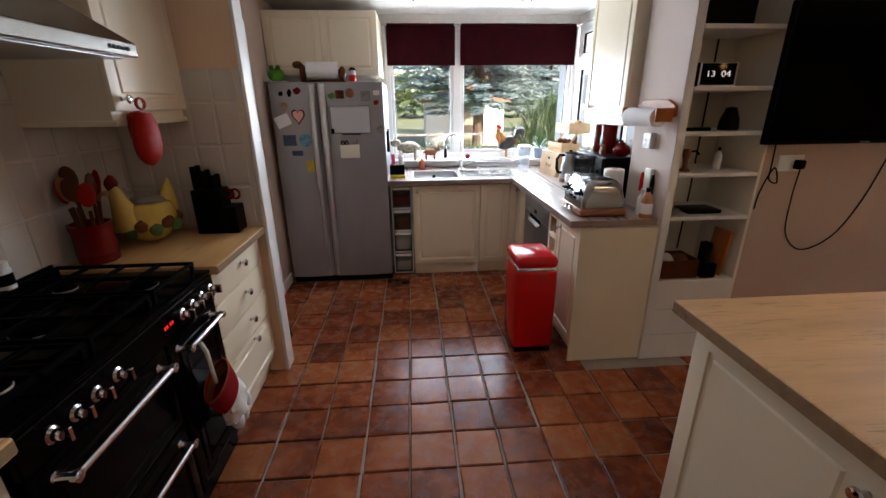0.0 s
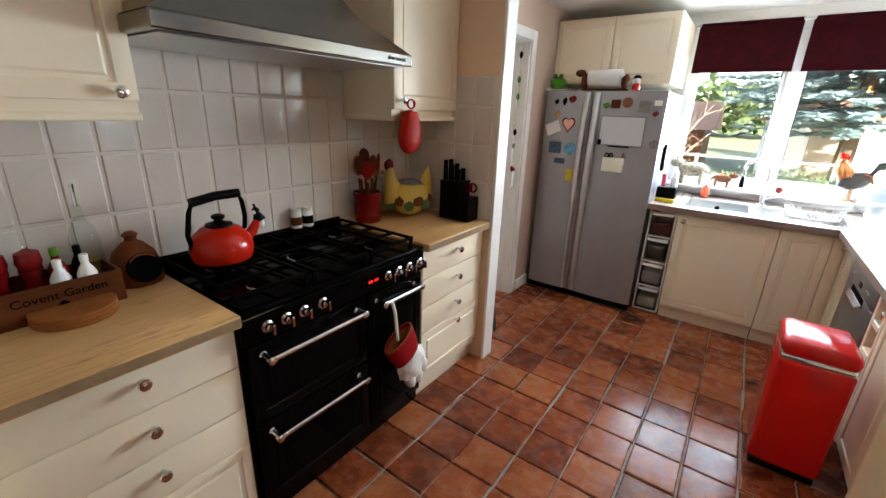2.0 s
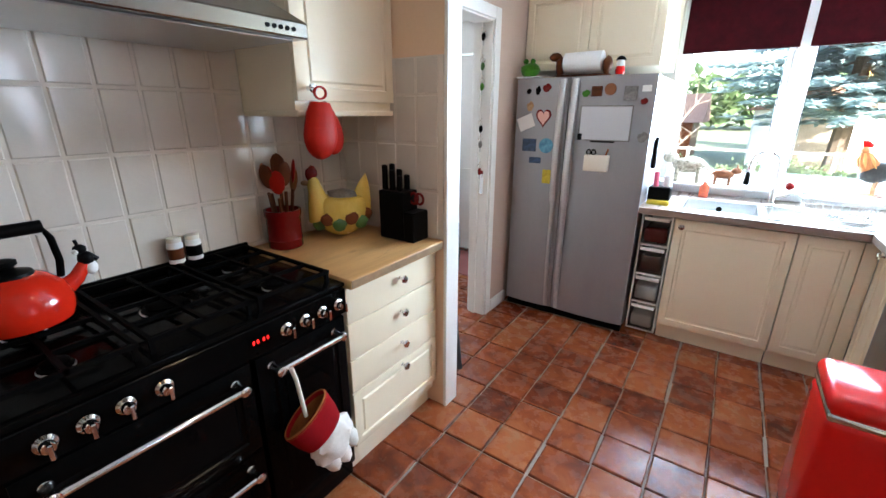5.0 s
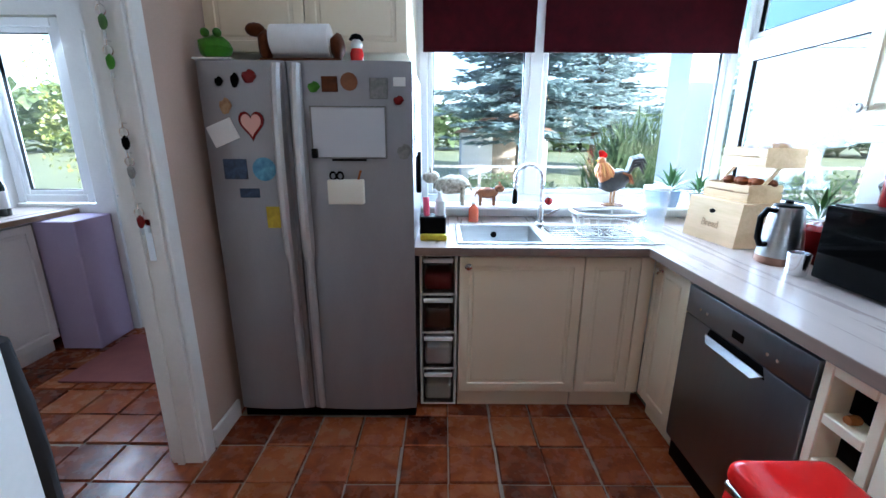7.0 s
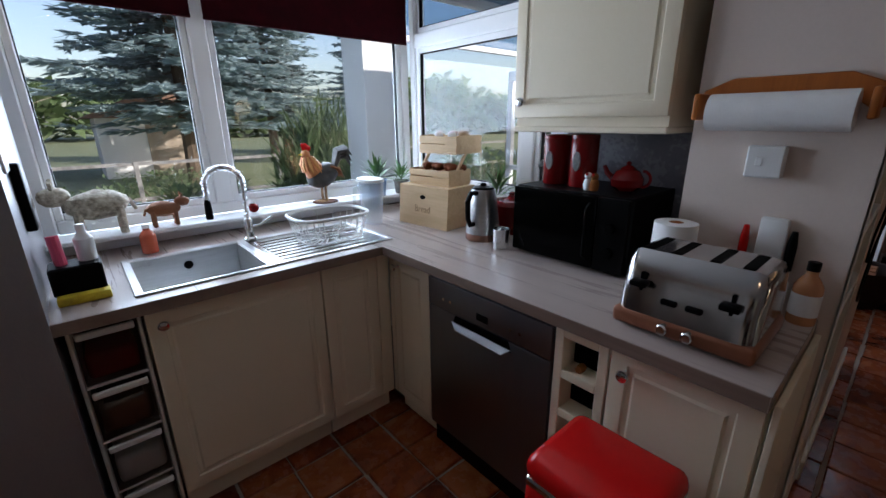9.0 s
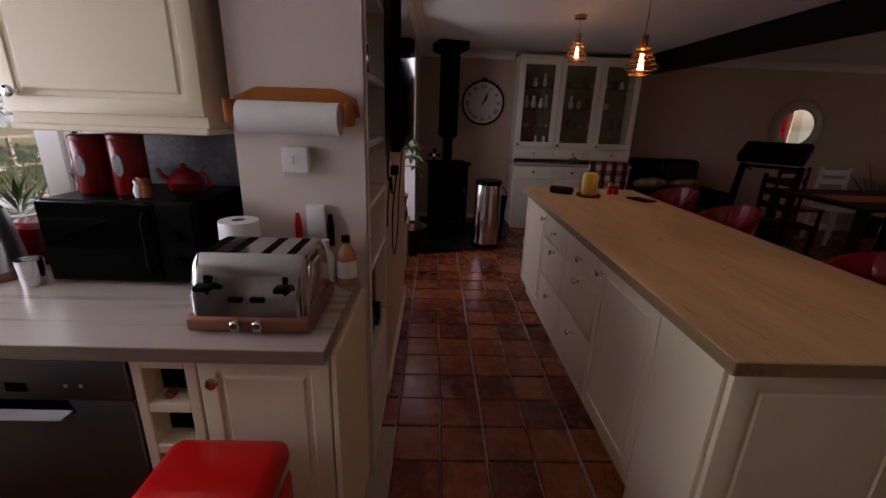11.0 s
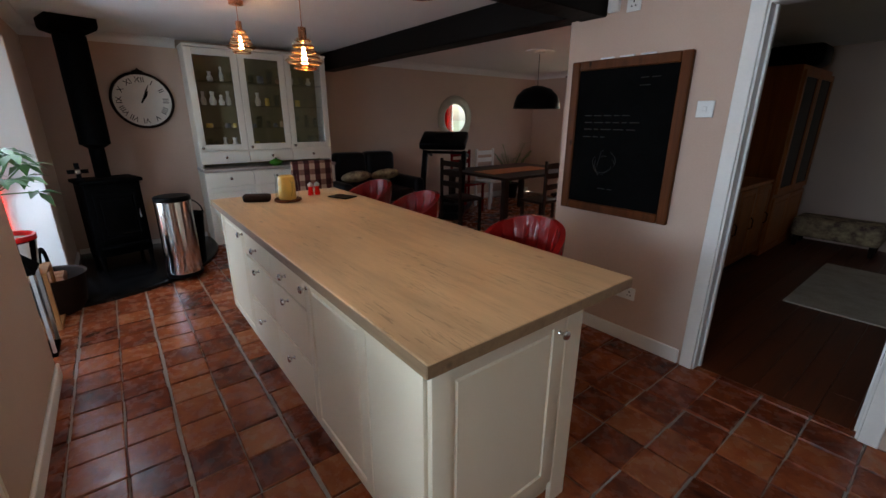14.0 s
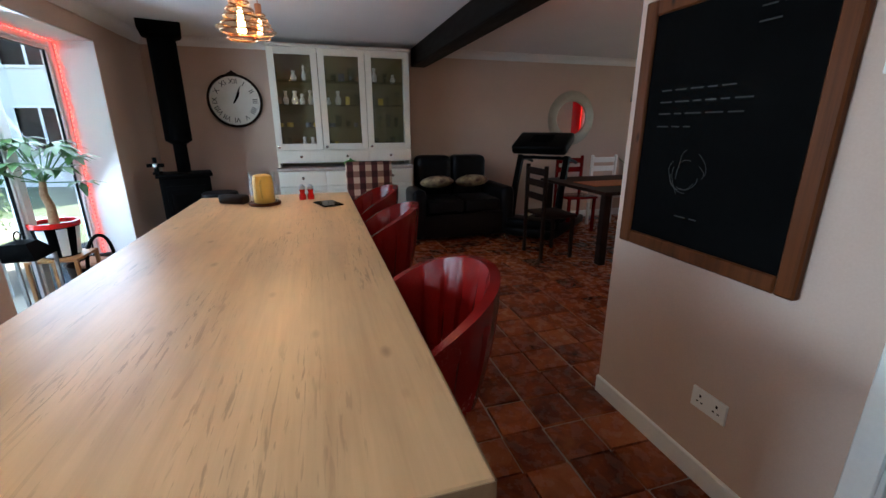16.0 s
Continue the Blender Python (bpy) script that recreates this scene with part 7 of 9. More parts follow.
single("tablet", boxes((-0.09, -0.06, 0, 0.09, 0.06, 0.009), bevel=0.003), SCREEN, "thin dark tablet lying on the island", "tablet", pose(2.98, 0.32, 0.919, 0, 0, 20))

# clock
ck2 = thing("wall_clock", "large round wall clock with Roman numerals", "clock", pose(5.998, 1.215, 1.65, 0, 0, WEST) @ Matrix.Diagonal((0.79, 1, 0.79, 1)))
part("case", lathe([(0.36, 0), (0.372, 0.012), (0.37, 0.035), (0.345, 0.045), (0.335, 0.02)], 48, pose(0, 0, 0, 90), None, False), DARKWOOD, ck2, "dark wood rim")
part("dial", lathe([(0.338, 0.0), (0.338, 0.022)], 48, pose(0, 0, 0, 90)), CLOCKFACE, ck2, "off-white dial")
part("crest", prism([(-0.09, 0.35), (-0.05, 0.385), (-0.02, 0.395), (0, 0.42), (0.02, 0.395), (0.05, 0.385), (0.09, 0.35)], 0.03, pose(0, -0.032, 0)), DARKWOOD, ck2)
for i, num in enumerate("XII I II III IIII V VI VII VIII IX X XI".split()):
    a = radians(30 * i)
    lettering("numeral", num, 0.098, BLACKP, ck2, pose(0.265 * math.sin(a), -0.0235, 0.265 * math.cos(a), 90, 30 * i, 0))
for ang, ln, w in ((32, 0.15, 0.018), (24, 0.24, 0.012)):
    part("hand", prism([(-w / 2, -0.04), (w / 2, -0.04), (w, ln * 0.55), (0, ln), (-w, ln * 0.55)], 0.003, pose(0, -0.03, 0, 0, ang, 0)), BLACKP, ck2, "black spade clock pointer")

# glazed dresser
gd = thing("glazed_dresser", "white dresser with three glazed doors full of glassware", "dresser", pose(5.56, 0.80, 0, 0, 0, WEST))
W = 1.57
part("base_body", boxes((0, 0.02, 0.08, W, 0.43, 0.87)), IVORY, gd)
part("plinth", boxes((0.01, 0.05, 0, W - 0.01, 0.42, 0.08)), IVORY, gd)
part("counter", boxes((-0.01, -0.02, 0.871, W + 0.01, 0.43, 0.905), bevel=0.004), GREYWOOD, gd, "grey counter slab")
for i in range(3):
    x0 = W / 3 * i
    dd = part("drawer_front", front(W / 3 - 0.006, 0.16, 0.02, False), IVORY, gd, "", pose(x0 + 0.003, 0, 0.70))
    knob(dd, W / 6, 0.09)
    d2 = part("cupboard_door", front(W / 3 - 0.006, 0.58, 0.02, True), IVORY, gd, "", pose(x0 + 0.003, 0, 0.11))
    d3 = part("small_drawer", front(W / 3 - 0.006, 0.125, 0.02, False), IVORY, gd, "", pose(x0 + 0.003, 0.08, 0.965))
    knob(d3, W / 6, 0.065)
part("side", boxes((0, 0.10, 0.906, 0.022, 0.43, 2.20)), IVORY, gd)
part("side", boxes((W - 0.022, 0.10, 0.906, W, 0.43, 2.20)), IVORY, gd)
part("back", boxes((0.022, 0.415, 0.906, W - 0.022, 0.43, 2.20)), SHADEDBACK, gd, "back panel tinted for the shade inside")
part("top", boxes((-0.008, 0.075, 2.201, W + 0.008, 0.43, 2.23), bevel=0.004), IVORY, gd)
part("drawer_box", boxes((0.022, 0.101, 0.955, W - 0.022, 0.414, 1.10)), IVORY, gd)
GSH = (1.10, 1.36, 1.61, 1.87)
for z in GSH[1:]:
    part("glass_shelf", boxes((0.023, 0.115, z - 0.006, W - 0.023, 0.41, z)), CLEAR, gd, "glass shelf")
for i in range(3):
    x0 = W / 3 * i + 0.003
    x1 = x0 + W / 3 - 0.006
    z0, z1, s = 1.105, 2.195, 0.07
    dd = part("glazed_door", boxes((x0, 0.08, z0, x0 + s, 0.10, z1), (x1 - s, 0.08, z0, x1, 0.10, z1), (x0 + s, 0.08, z0, x1 - s, 0.10, z0 + s), (x0 + s, 0.08, z1 - s, x1 - s, 0.10, z1), bevel=0.003), IVORY, gd)
    g = part("pane", boxes((x0 + s, 0.088, z0 + s, x1 - s, 0.092, z1 - s)), GLASS, dd, "clear glass pane")
    g.visible_shadow = False
    knob(dd, x0 + (0.035 if i else 0.035), z0 + 0.04).matrix_basis = pose(x0 + 0.035, 0.08, z0 + 0.035)
rg = random.Random(8)
for z in GSH:
    x = 0.07
    while x < W - 0.08:
        if abs((x % (W / 3)) - 0) > 0.05:
            r, h = rg.uniform(0.022, 0.038), rg.uniform(0.08, 0.17)
            kind = rg.randrange(4)
            at = gd.matrix_basis @ pose(x, rg.uniform(0.18, 0.32), z + 0.0005)
            if kind == 0:
                bm, mt, lb_, nm = lathe([(r, 0), (r * 0.95, 0.003), (0.005, 0.008), (0.005, h * 0.5), (r * 0.9, h * 0.65), (r * 0.85, h)], 14), CLEAR, "stemmed wine glass in the dresser", "wine_glass"
            elif kind == 1:
                bm, mt, lb_, nm = lathe([(r * 0.8, 0), (r, h * 0.9), (r * 0.95, h * 0.9), (r * 0.76, 0.006)], 14), CLEAR, "clear tumbler in the dresser", "tumbler"
            elif kind == 2:
                bm, mt, lb_, nm = lathe([(r * 0.8, 0), (r * 1.1, h * 0.35), (r * 0.5, h * 0.7), (r * 0.7, h)], 14), IVORY, "white china vase in the dresser", "vase"
            else:
                bm, mt, lb_, nm = lathe([(r, 0), (r, h * 0.5), (r * 0.9, h * 0.55)], 14), (YELLOWC, TAN, GREYP)[rg.randrange(3)], "small coloured pot in the dresser", "pot"
            single(nm, bm, mt, lb_, nm.replace("_", " "), at, "dresser glassware")
        x += rg.uniform(0.075, 0.115)
tagged(joined("green_tureen", [(lathe([(0.05, 0), (0.085, 0.03), (0.08, 0.05), (0.03, 0.075)], 20), LIME), (ball(0.015, pose(0, 0, 0.08), 2), LIME)], None, "", pose(5.62, -0.02, 0.906)), "bright green lidded dish on the dresser", "dish")

# stove corner
setting("hearth", lathe([(1.36, 0.0), (1.36, 0.03), (1.345, 0.04)], 64, pose(5.72, 2.0, 0) @ Matrix.Diagonal((1, 0.9, 1, 1))), SLATEB, "curved black hearth slab", "hearth")
st = thing("wood_stove", "black cast iron wood-burning stove", "stove", pose(5.32, 1.68, 0.041, 0, 0, WEST + 14) @ Matrix.Diagonal((0.82, 0.9, 1, 1)))
part("body", boxes((-0.27, -0.18, 0.14, 0.27, 0.20, 0.84), bevel=0.012, seg=2), IRON, st)
part("top_plate", boxes((-0.30, -0.21, 0.841, 0.30, 0.22, 0.875), bevel=0.01, seg=2), IRON, st)
sd = part("door", front(0.42, 0.46, 0.03, True, 0.05), IRON, st, "", pose(-0.21, -0.212, 0.30))
part("glass", boxes((0.085, -0.002, 0.09, 0.335, 0.006, 0.37)), SCREEN, sd, "dark stove glass")
part("handle", tube([(0.40, -0.0, 0.20), (0.40, -0.045, 0.20), (0.40, -0.045, 0.28)], 0.009), CHROME, sd)
part("ash_lip", boxes((-0.24, -0.26, 0.22, 0.24, -0.18, 0.25), bevel=0.006), IRON, st)
for x in (-0.24, 0.24):
    for y in (-0.15, 0.17):
        part("leg", lathe([(0.026, 0), (0.018, 0.03), (0.03, 0.14)], 12, pose(x, y, 0)), IRON, st)
part("flue", lathe([(0.075, 0.876), (0.075, 1.15), (0.145, 1.19), (0.145, 2.12)], 26, pose(0, 0.08, 0)), IRON, st, "black flue pipe")
part("ceiling_plate", lathe([(0.146, 2.121), (0.28, 2.16), (0.30, 2.185), (0.30, 2.255)], 4, pose(0, 0.08, 0, 0, 0, 45)), IRON, st, "square black ceiling plate")
kt2 = thing("stove_fan", "small black stove fan with steel trim", "stove fan", pose(5.14, 1.86, 0.918))
part("base", boxes((-0.05, -0.03, 0, 0.05, 0.03, 0.03), bevel=0.006), IRON, kt2)
part("hub", lathe([(0.02, 0), (0.018, 0.05)], 14, pose(0.0, 0, 0.09, 0, -90)), CHROME, kt2)
for k in range(4):
    part("blade", boxes((-0.03, -0.018, 0.02, -0.026, 0.018, 0.075), bevel=0.001), IRON, kt2, "", pose(0, 0, 0.09, 90 * k, 0, 0))
part("stem", boxes((-0.012, -0.012, 0.03, 0.012, 0.012, 0.09)), IRON, kt2)
pb = thing("steel_bin", "polished steel cylindrical bin with black lid", "bin", pose(4.63, 1.235, 0.041) @ Matrix.Diagonal((0.92, 0.92, 1.16, 1)))
part("foot", lathe([(0.165, 0), (0.165, 0.03)], 32), BLACKP, pb)
part("body", lathe([(0.16, 0.031), (0.16, 0.61), (0.155, 0.615)], 36), CHROME, pb)
part("rim", lathe([(0.163, 0.616), (0.163, 0.64), (0.15, 0.65), (0.02, 0.655)], 36), BLACKP, pb, "black lid")
cb = thing("coal_bucket", "black coal bucket beside the steel bin", "bucket", pose(4.98, 1.12, 0.041))
part("bucket", lathe([(0.12, 0), (0.16, 0.50), (0.168, 0.51), (0.155, 0.50), (0.115, 0.02)], 28), IRON, cb)
part("handle", tube(arc((0, 0, 0.5), 0.16, 0, 180, 14, (0, 1, 0)), 0.007), IRON, cb)
lg = thing("log_basket", "dark wicker log basket with tall handle", "basket", pose(4.42, 2.16, 0.0))
part("basket", lathe([(0.17, 0), (0.20, 0.05), (0.23, 0.28), (0.24, 0.30), (0.225, 0.29), (0.18, 0.03)], 28), DARKWOOD, lg)
part("handle", tube(arc((0, 0, 0.28), 0.225, 0, 180, 16), 0.014), IRON, lg, "dark arched handle")
for i in range(5):
    part("log", tube([(-0.12 + 0.05 * i, -0.1, 0.25 + 0.02 * (i % 2)), (-0.1 + 0.05 * i, 0.12, 0.27)], 0.04, 8), BROWN, lg)

# patio: plant, light string
tree = thing("money_tree", "leafy green money tree in a striped pot", "potted plant", pose(4.12, 2.26, 0.0), "house plants")
part("stand", boxes((-0.16, -0.16, 0.0, 0.16, 0.16, 0.02), (-0.16, -0.16, 0.02, -0.135, -0.135, 0.42), (0.135, -0.16, 0.02, 0.16, -0.135, 0.42), (-0.16, 0.135, 0.02, -0.135, 0.16, 0.42), (0.135, 0.135, 0.02, 0.16, 0.16, 0.42), (-0.16, -0.16, 0.42, 0.16, 0.16, 0.44), bevel=0.003), PINE, tree, "wooden plant stand")
part("pot", lathe([(0.11, 0.441), (0.14, 0.66)], 28), IRON, tree, "black pot with white stripes")
for k in range(7):
    bm = bmesh.new()
    ring = [[bm.verts.new((r * math.cos(a), r * math.sin(a), z)) for a in [k * 0.8976 + q * 0.09 for q in range(6)]] for r, z in ((0.1145, 0.45), (0.1415, 0.655), (0.1385, 0.655), (0.1115, 0.45))]
    for r, q in zip(ring, ring[1:] + ring[:1]):
        for i in range(5):
            bm.faces.new((r[i], r[i + 1], q[i + 1], q[i]))
    part("stripe", bm, PAPER, tree, "white upright stripe")
part("pot_rim", lathe([(0.14, 0.661), (0.15, 0.665), (0.15, 0.70), (0.135, 0.70), (0.13, 0.66)], 28), RED, tree, "red rim")
part("soil", lathe([(0.13, 0.67), (0.06, 0.68)], 20), BROWN, tree)
part("trunk", tube([(0, 0, 0.67), (0.015, 0, 0.8), (-0.01, 0.01, 0.9), (0.0, 0, 1.0)], 0.028, 12, None, False, [1.2, 1, 0.9, 0.7]), TAN, tree)
bm = bmesh.new()
rl = random.Random(5)
for i in range(20):
    a, e = i * 2.4, rl.uniform(-0.15, 1.2)
    c = Vector((0.24 * math.cos(a) * math.cos(e), 0.22 * math.sin(a) * math.cos(e), 1.02 + 0.30 * math.sin(e)))
    tube([(0, 0, 0.98), tuple(c)], 0.005, 5, bm)
    for k in range(6):
        b = a + (k - 2.5) * 0.75
        leaf(bm, c, (math.cos(b), math.sin(b), rl.uniform(-0.55, 0.0)), rl.uniform(0.13, 0.19), 0.06)
part("leaves", bm, GREEN, tree, "fans of long green leaves")
lan = thing("lantern", "glass candle lantern with a black top", "lantern", pose(3.64, 2.22, 0))
part("base", boxes((-0.12, -0.12, 0, 0.12, 0.12, 0.03), bevel=0.004), IRON, lan)
for px in (-0.11, 0.11):
    for py in (-0.11, 0.11):
        part("post", boxes((px - 0.009, py - 0.009, 0.03, px + 0.009, py + 0.009, 0.56)), STEEL, lan)
part("glass", boxes((-0.102, -0.102, 0.03, 0.102, 0.102, 0.555)), CLEAR, lan, "clear glass sides").visible_shadow = False
part("candle", lathe([(0.035, 0.031), (0.036, 0.036), (0.036, 0.20), (0.01, 0.205)], 20), PAPER, lan, "white candle")
part("roof", lathe([(0.18, 0.561), (0.175, 0.575), (0.09, 0.66), (0.03, 0.675)], 4, pose(0, 0, 0, 0, 0, 45)), IRON, lan, "black pitched top")
part("ring", tube(arc((0, 0, 0.70), 0.03, 0, 360, 16)[:-1], 0.005, 6, None, True), IRON, lan)
ls = thing("led_string", "string of red lights round the patio opening", "string lights")
part("wire", tube([(4.936, 2.36, 0.05), (4.936, 2.36, 2.04), (3.3, 2.36, 2.04)], 0.003, 5), WHITEP, ls)
bead = mesh_of("bulb", ball(0.007, None, 1))
bead.materials.append(LEDRED)
for i in range(86):
    q = new("bulb", bead)
    q.parent = ls
    q.matrix_basis = pose(4.932, 2.352, 0.1 + i * 0.036) if i < 54 else pose(4.90 - (i - 54) * 0.05, 2.352, 2.035)

# chalkboard wall
cbd = thing("chalkboard", "large chalkboard in a brown pine frame", "chalkboard", pose(2.003, PIN + 0.001, 0.858, 0, 0, NORTH) @ Matrix.Diagonal((1.004, 1, 0.958, 1)))
part("board", boxes((0.05, -0.018, 0.05, 0.71, 0, 0.965)), CHALKB, cbd)
for r in ((0, -0.03, 0.0, 0.06, 0, 1.015), (0.70, -0.03, 0.0, 0.76, 0, 1.015), (0.061, -0.029, 0.0, 0.699, 0, 0.06), (0.061, -0.029, 0.955, 0.699, 0, 1.015)):
    part("frame_rail", boxes(r, bevel=0.006), FRAMEWOOD, cbd, "brown pine rail")
rc = random.Random(11)
for i, (z, n) in enumerate(((0.885, 2), (0.84, 1), (0.66, 5), (0.615, 6), (0.57, 5), (0.52, 3), (0.17, 2))):
    x = 0.48 if i < 2 else (0.13 if i < 6 else 0.28)
    for k in range(n):
        ln = rc.uniform(0.03, 0.07)
        part("chalk_bar", boxes((x, -0.0187, z, x + ln, -0.0182, z + 0.005)), CHALK, cbd, "faint chalk writing")
        x += ln + 0.018
for k in range(9):
    a0, rx, rz = rc.uniform(0, 6.28), rc.uniform(0.035, 0.085), rc.uniform(0.05, 0.105)
    part("chalk_outline", tube([(0.30 + (rx + 0.004 * math.sin(5 * a)) * math.cos(a0 + a), -0.0184, 0.345 + rz * math.sin(a0 + a)) for a in [q * 0.16 for q in range(7 + 2 * (k % 4))]], 0.0014, 4), CHALK, cbd, "faint chalk drawing")
for x in (0.2, 0.33, 0.46):
    single("chalk_stick", tube([(0, 0, 0), (0.09, 0, 0)], 0.006, 8), PAPER, "white chalk stick on the frame", "chalk", cbd.matrix_basis @ pose(x, -0.015, 1.0215), "chalk sticks")
ls2 = thing("light_switch", "white square light switch", "switch", pose(1.145, PIN, 1.524, 0, 0, NORTH))
part("plate", boxes((-0.043, -0.01, -0.043, 0.043, 0, 0.043), bevel=0.003), WHITEP, ls2)
part("rocker", boxes((-0.01, -0.014, -0.014, 0.01, -0.01, 0.014), bevel=0.002), WHITEP, ls2)
s2 = thing("wall_socket", "white double wall socket above the skirting", "socket", pose(1.44, PIN, 0.35, 0, 0, NORTH))
part("plate", boxes((-0.073, -0.010, -0.043, 0.073, 0, 0.043), bevel=0.003), WHITEP, s2)
for x in (-0.035, 0.035):
    part("pin_holes", boxes((x - 0.004, -0.0106, 0.008, x + 0.004, -0.0101, 0.02), (x - 0.014, -0.0106, -0.014, x - 0.006, -0.0101, -0.008), (x + 0.006, -0.0106, -0.014, x + 0.014, -0.0101, -0.008)), IRON, s2)
s3 = thing("door_chime", "white door chime box near the ceiling", "door chime", pose(1.75, PIN, 2.13, 0, 0, NORTH))
part("box", boxes((-0.035, -0.035, -0.04, 0.035, 0, 0.05), bevel=0.006), WHITEP, s3)
s4 = thing("wall_socket", "white single wall socket near the ceiling", "socket", pose(1.63, PIN, 2.12, 0, 0, NORTH))
part("plate", boxes((-0.043, -0.01, -0.043, 0.043, 0, 0.043), bevel=0.003), WHITEP, s4)
part("pin_holes", boxes((-0.004, -0.0106, 0.004, 0.004, -0.0101, 0.018), (-0.016, -0.0106, -0.018, -0.008, -0.0101, -0.01), (0.008, -0.0106, -0.018, 0.016, -0.0101, -0.01)), IRON, s4)

# seating and dining end
ch_ = thing("checked_chair", "high-backed chair in brown checked cloth", "chair", pose(4.75, -0.13, 0, 0, 0, WEST))
for x in (-0.2, 0.2):
    for y in (0.0, 0.40):
        part("leg", boxes((x - 0.02, y - 0.02, 0, x + 0.02, y + 0.02, 0.44)), DARKWOOD, ch_)
part("seat", boxes((-0.23, -0.04, 0.441, 0.23, 0.44, 0.52), bevel=0.02, seg=2), TARTAN, ch_)
part("backrest", boxes((-0.23, -0.06, 0.50, 0.23, -0.0, 1.03), bevel=0.02, seg=2), TARTAN, ch_)
sf = thing("sofa", "black leather sofa with patterned cushions", "sofa", pose(5.15, -1.32, 0, 0, 0, WEST) @ Matrix.Diagonal((1.08, 1, 1.08, 1)))
part("base", boxes((-0.62, 0.0, 0.04, 0.62, 0.80, 0.32), bevel=0.03, seg=2), DARKLEATHER, sf)
for x in (-0.60, 0.45):
    part("arm", boxes((x, -0.02, 0.05, x + 0.16, 0.80, 0.60), bevel=0.06, seg=4), DARKLEATHER, sf)
for x in (-0.44, 0.0):
    part("seat_cushion", boxes((x + 0.005, -0.02, 0.321, x + 0.435, 0.55, 0.47), bevel=0.04, seg=3), DARKLEATHER, sf)
    part("back_cushion", boxes((x + 0.005, 0.50, 0.40, x + 0.435, 0.78, 0.93), bevel=0.07, seg=4), DARKLEATHER, sf)
FLOWER = surface("floral_cushion_cloth", (0.48, 0.36, 0.20), (0.10, 0.05, 0.04), (0.85, 0.95), 18, 9, 0.3)
for x in (-0.22, 0.22):
    single("cushion", ball(0.2, pose(0, 0, 0, 75, 0, 0), 3, None, (1, 0.35, 1)), FLOWER, "cream floral cushion on the sofa", "cushion", sf.matrix_basis @ pose(x, 0.42, 0.63), "cushions")
tm = thing("treadmill", "black folding treadmill with a tilted console", "treadmill", pose(4.95, -2.12, 0, 0, 0, -140) @ Matrix.Diagonal((0.9, 0.9, 0.87, 1)))
part("deck", boxes((-0.35, -0.1, 0.05, 0.35, 1.35, 0.17), bevel=0.02, seg=2), BLACKP, tm)
part("belt", boxes((-0.25, -0.08, 0.171, 0.25, 1.33, 0.176)), IRON, tm)
part("motor_cover", boxes((-0.34, -0.1, 0.177, 0.34, 0.22, 0.30), bevel=0.04, seg=3), BLACKP, tm)
for x in (-0.33, 0.33):
    part("upright", tube([(x, 0.05, 0.16), (x, 0.15, 0.7), (x, 0.32, 1.16)], 0.05, 8), BLACKP, tm)
    part("handrail", tube([(x, 0.30, 1.12), (x, 0.55, 1.10), (x, 0.75, 1.05)], 0.022, 8), BLACKP, tm)
part("console", boxes((-0.38, -0.08, -0.05, 0.38, 0.34, 0.09), bevel=0.04, seg=3, ), BLACKP, tm, "tilted black console", pose(0, 0.15, 1.26, 28, 0, 0))
part("screen", boxes((-0.15, 0.05, 0.091, 0.15, 0.24, 0.095)), SCREEN, tm, "", pose(0, 0.15, 1.26, 28, 0, 0))
part("crossbar", tube([(-0.33, 0.30, 1.14), (0.33, 0.30, 1.14)], 0.025, 8), BLACKP, tm)
mr = thing("round_mirror", "round wall mirror in a wide silver frame", "mirror", pose(5.998, -3.24, 1.475, 0, 0, WEST))
part("surround", lathe([(0.375, 0), (0.38, 0.015), (0.33, 0.035), (0.25, 0.028), (0.232, 0.012)], 48, pose(0, 0, 0, 90), None, False), surface("antique_silver", (0.30, 0.27, 0.22), (0.42, 0.38, 0.32), (0.4, 0.55), 60, 8, 0.15, 0.6), mr, "wide ribbed silver surround")
part("glass", lathe([(0.236, 0.0), (0.236, 0.014)], 48, pose(0, 0, 0, 90)), MIRROR, mr, "mirror glass")


def dining_chair(x, y, turn, material, label):
    c = thing("dining_chair", label, "dining chair", pose(x, y, 0, 0, 0, turn), "chairs round the table")
    for px in (-0.19, 0.19):
        part("leg", boxes((px - 0.018, -0.19, 0, px + 0.018, -0.155, 0.44), bevel=0.003), material, c)
        part("back_post", boxes((px - 0.018, 0.16, 0, px + 0.018, 0.195, 0.98), bevel=0.004), material, c)
    part("seat", boxes((-0.22, -0.21, 0.441, 0.22, 0.158, 0.475), bevel=0.01, seg=2), material, c)
    for z in (0.62, 0.76, 0.88):
        part("back_rail", boxes((-0.17, 0.165, z, 0.17, 0.188, z + 0.07), bevel=0.005), material, c)


tbl = thing("dining_table", "dark wooden dining table with pale runner", "dining table", pose(4.4, -3.1, 0))
part("tabletop", boxes((-0.62, -0.85, 0.72, 0.62, 0.85, 0.755), bevel=0.006), DARKWOOD, tbl)
for x in (-0.54, 0.54):
    for y in (-0.77, 0.77):
        part("leg", boxes((x - 0.04, y - 0.04, 0, x + 0.04, y + 0.04, 0.72), bevel=0.006), DARKWOOD, tbl)
single("table_runner", boxes((-0.2, -0.6, 0, 0.2, 0.6, 0.004), bevel=0.001), ORANGEWOOD, "orange-brown runner on the table", "table runner", pose(4.35, -3.0, 0.756))
dining_chair(3.58, -2.75, -90 + 180, DARKWOOD, "dark wooden dining chair")
dining_chair(3.58, -3.4, -90 + 180, DARKWOOD, "dark wooden dining chair")
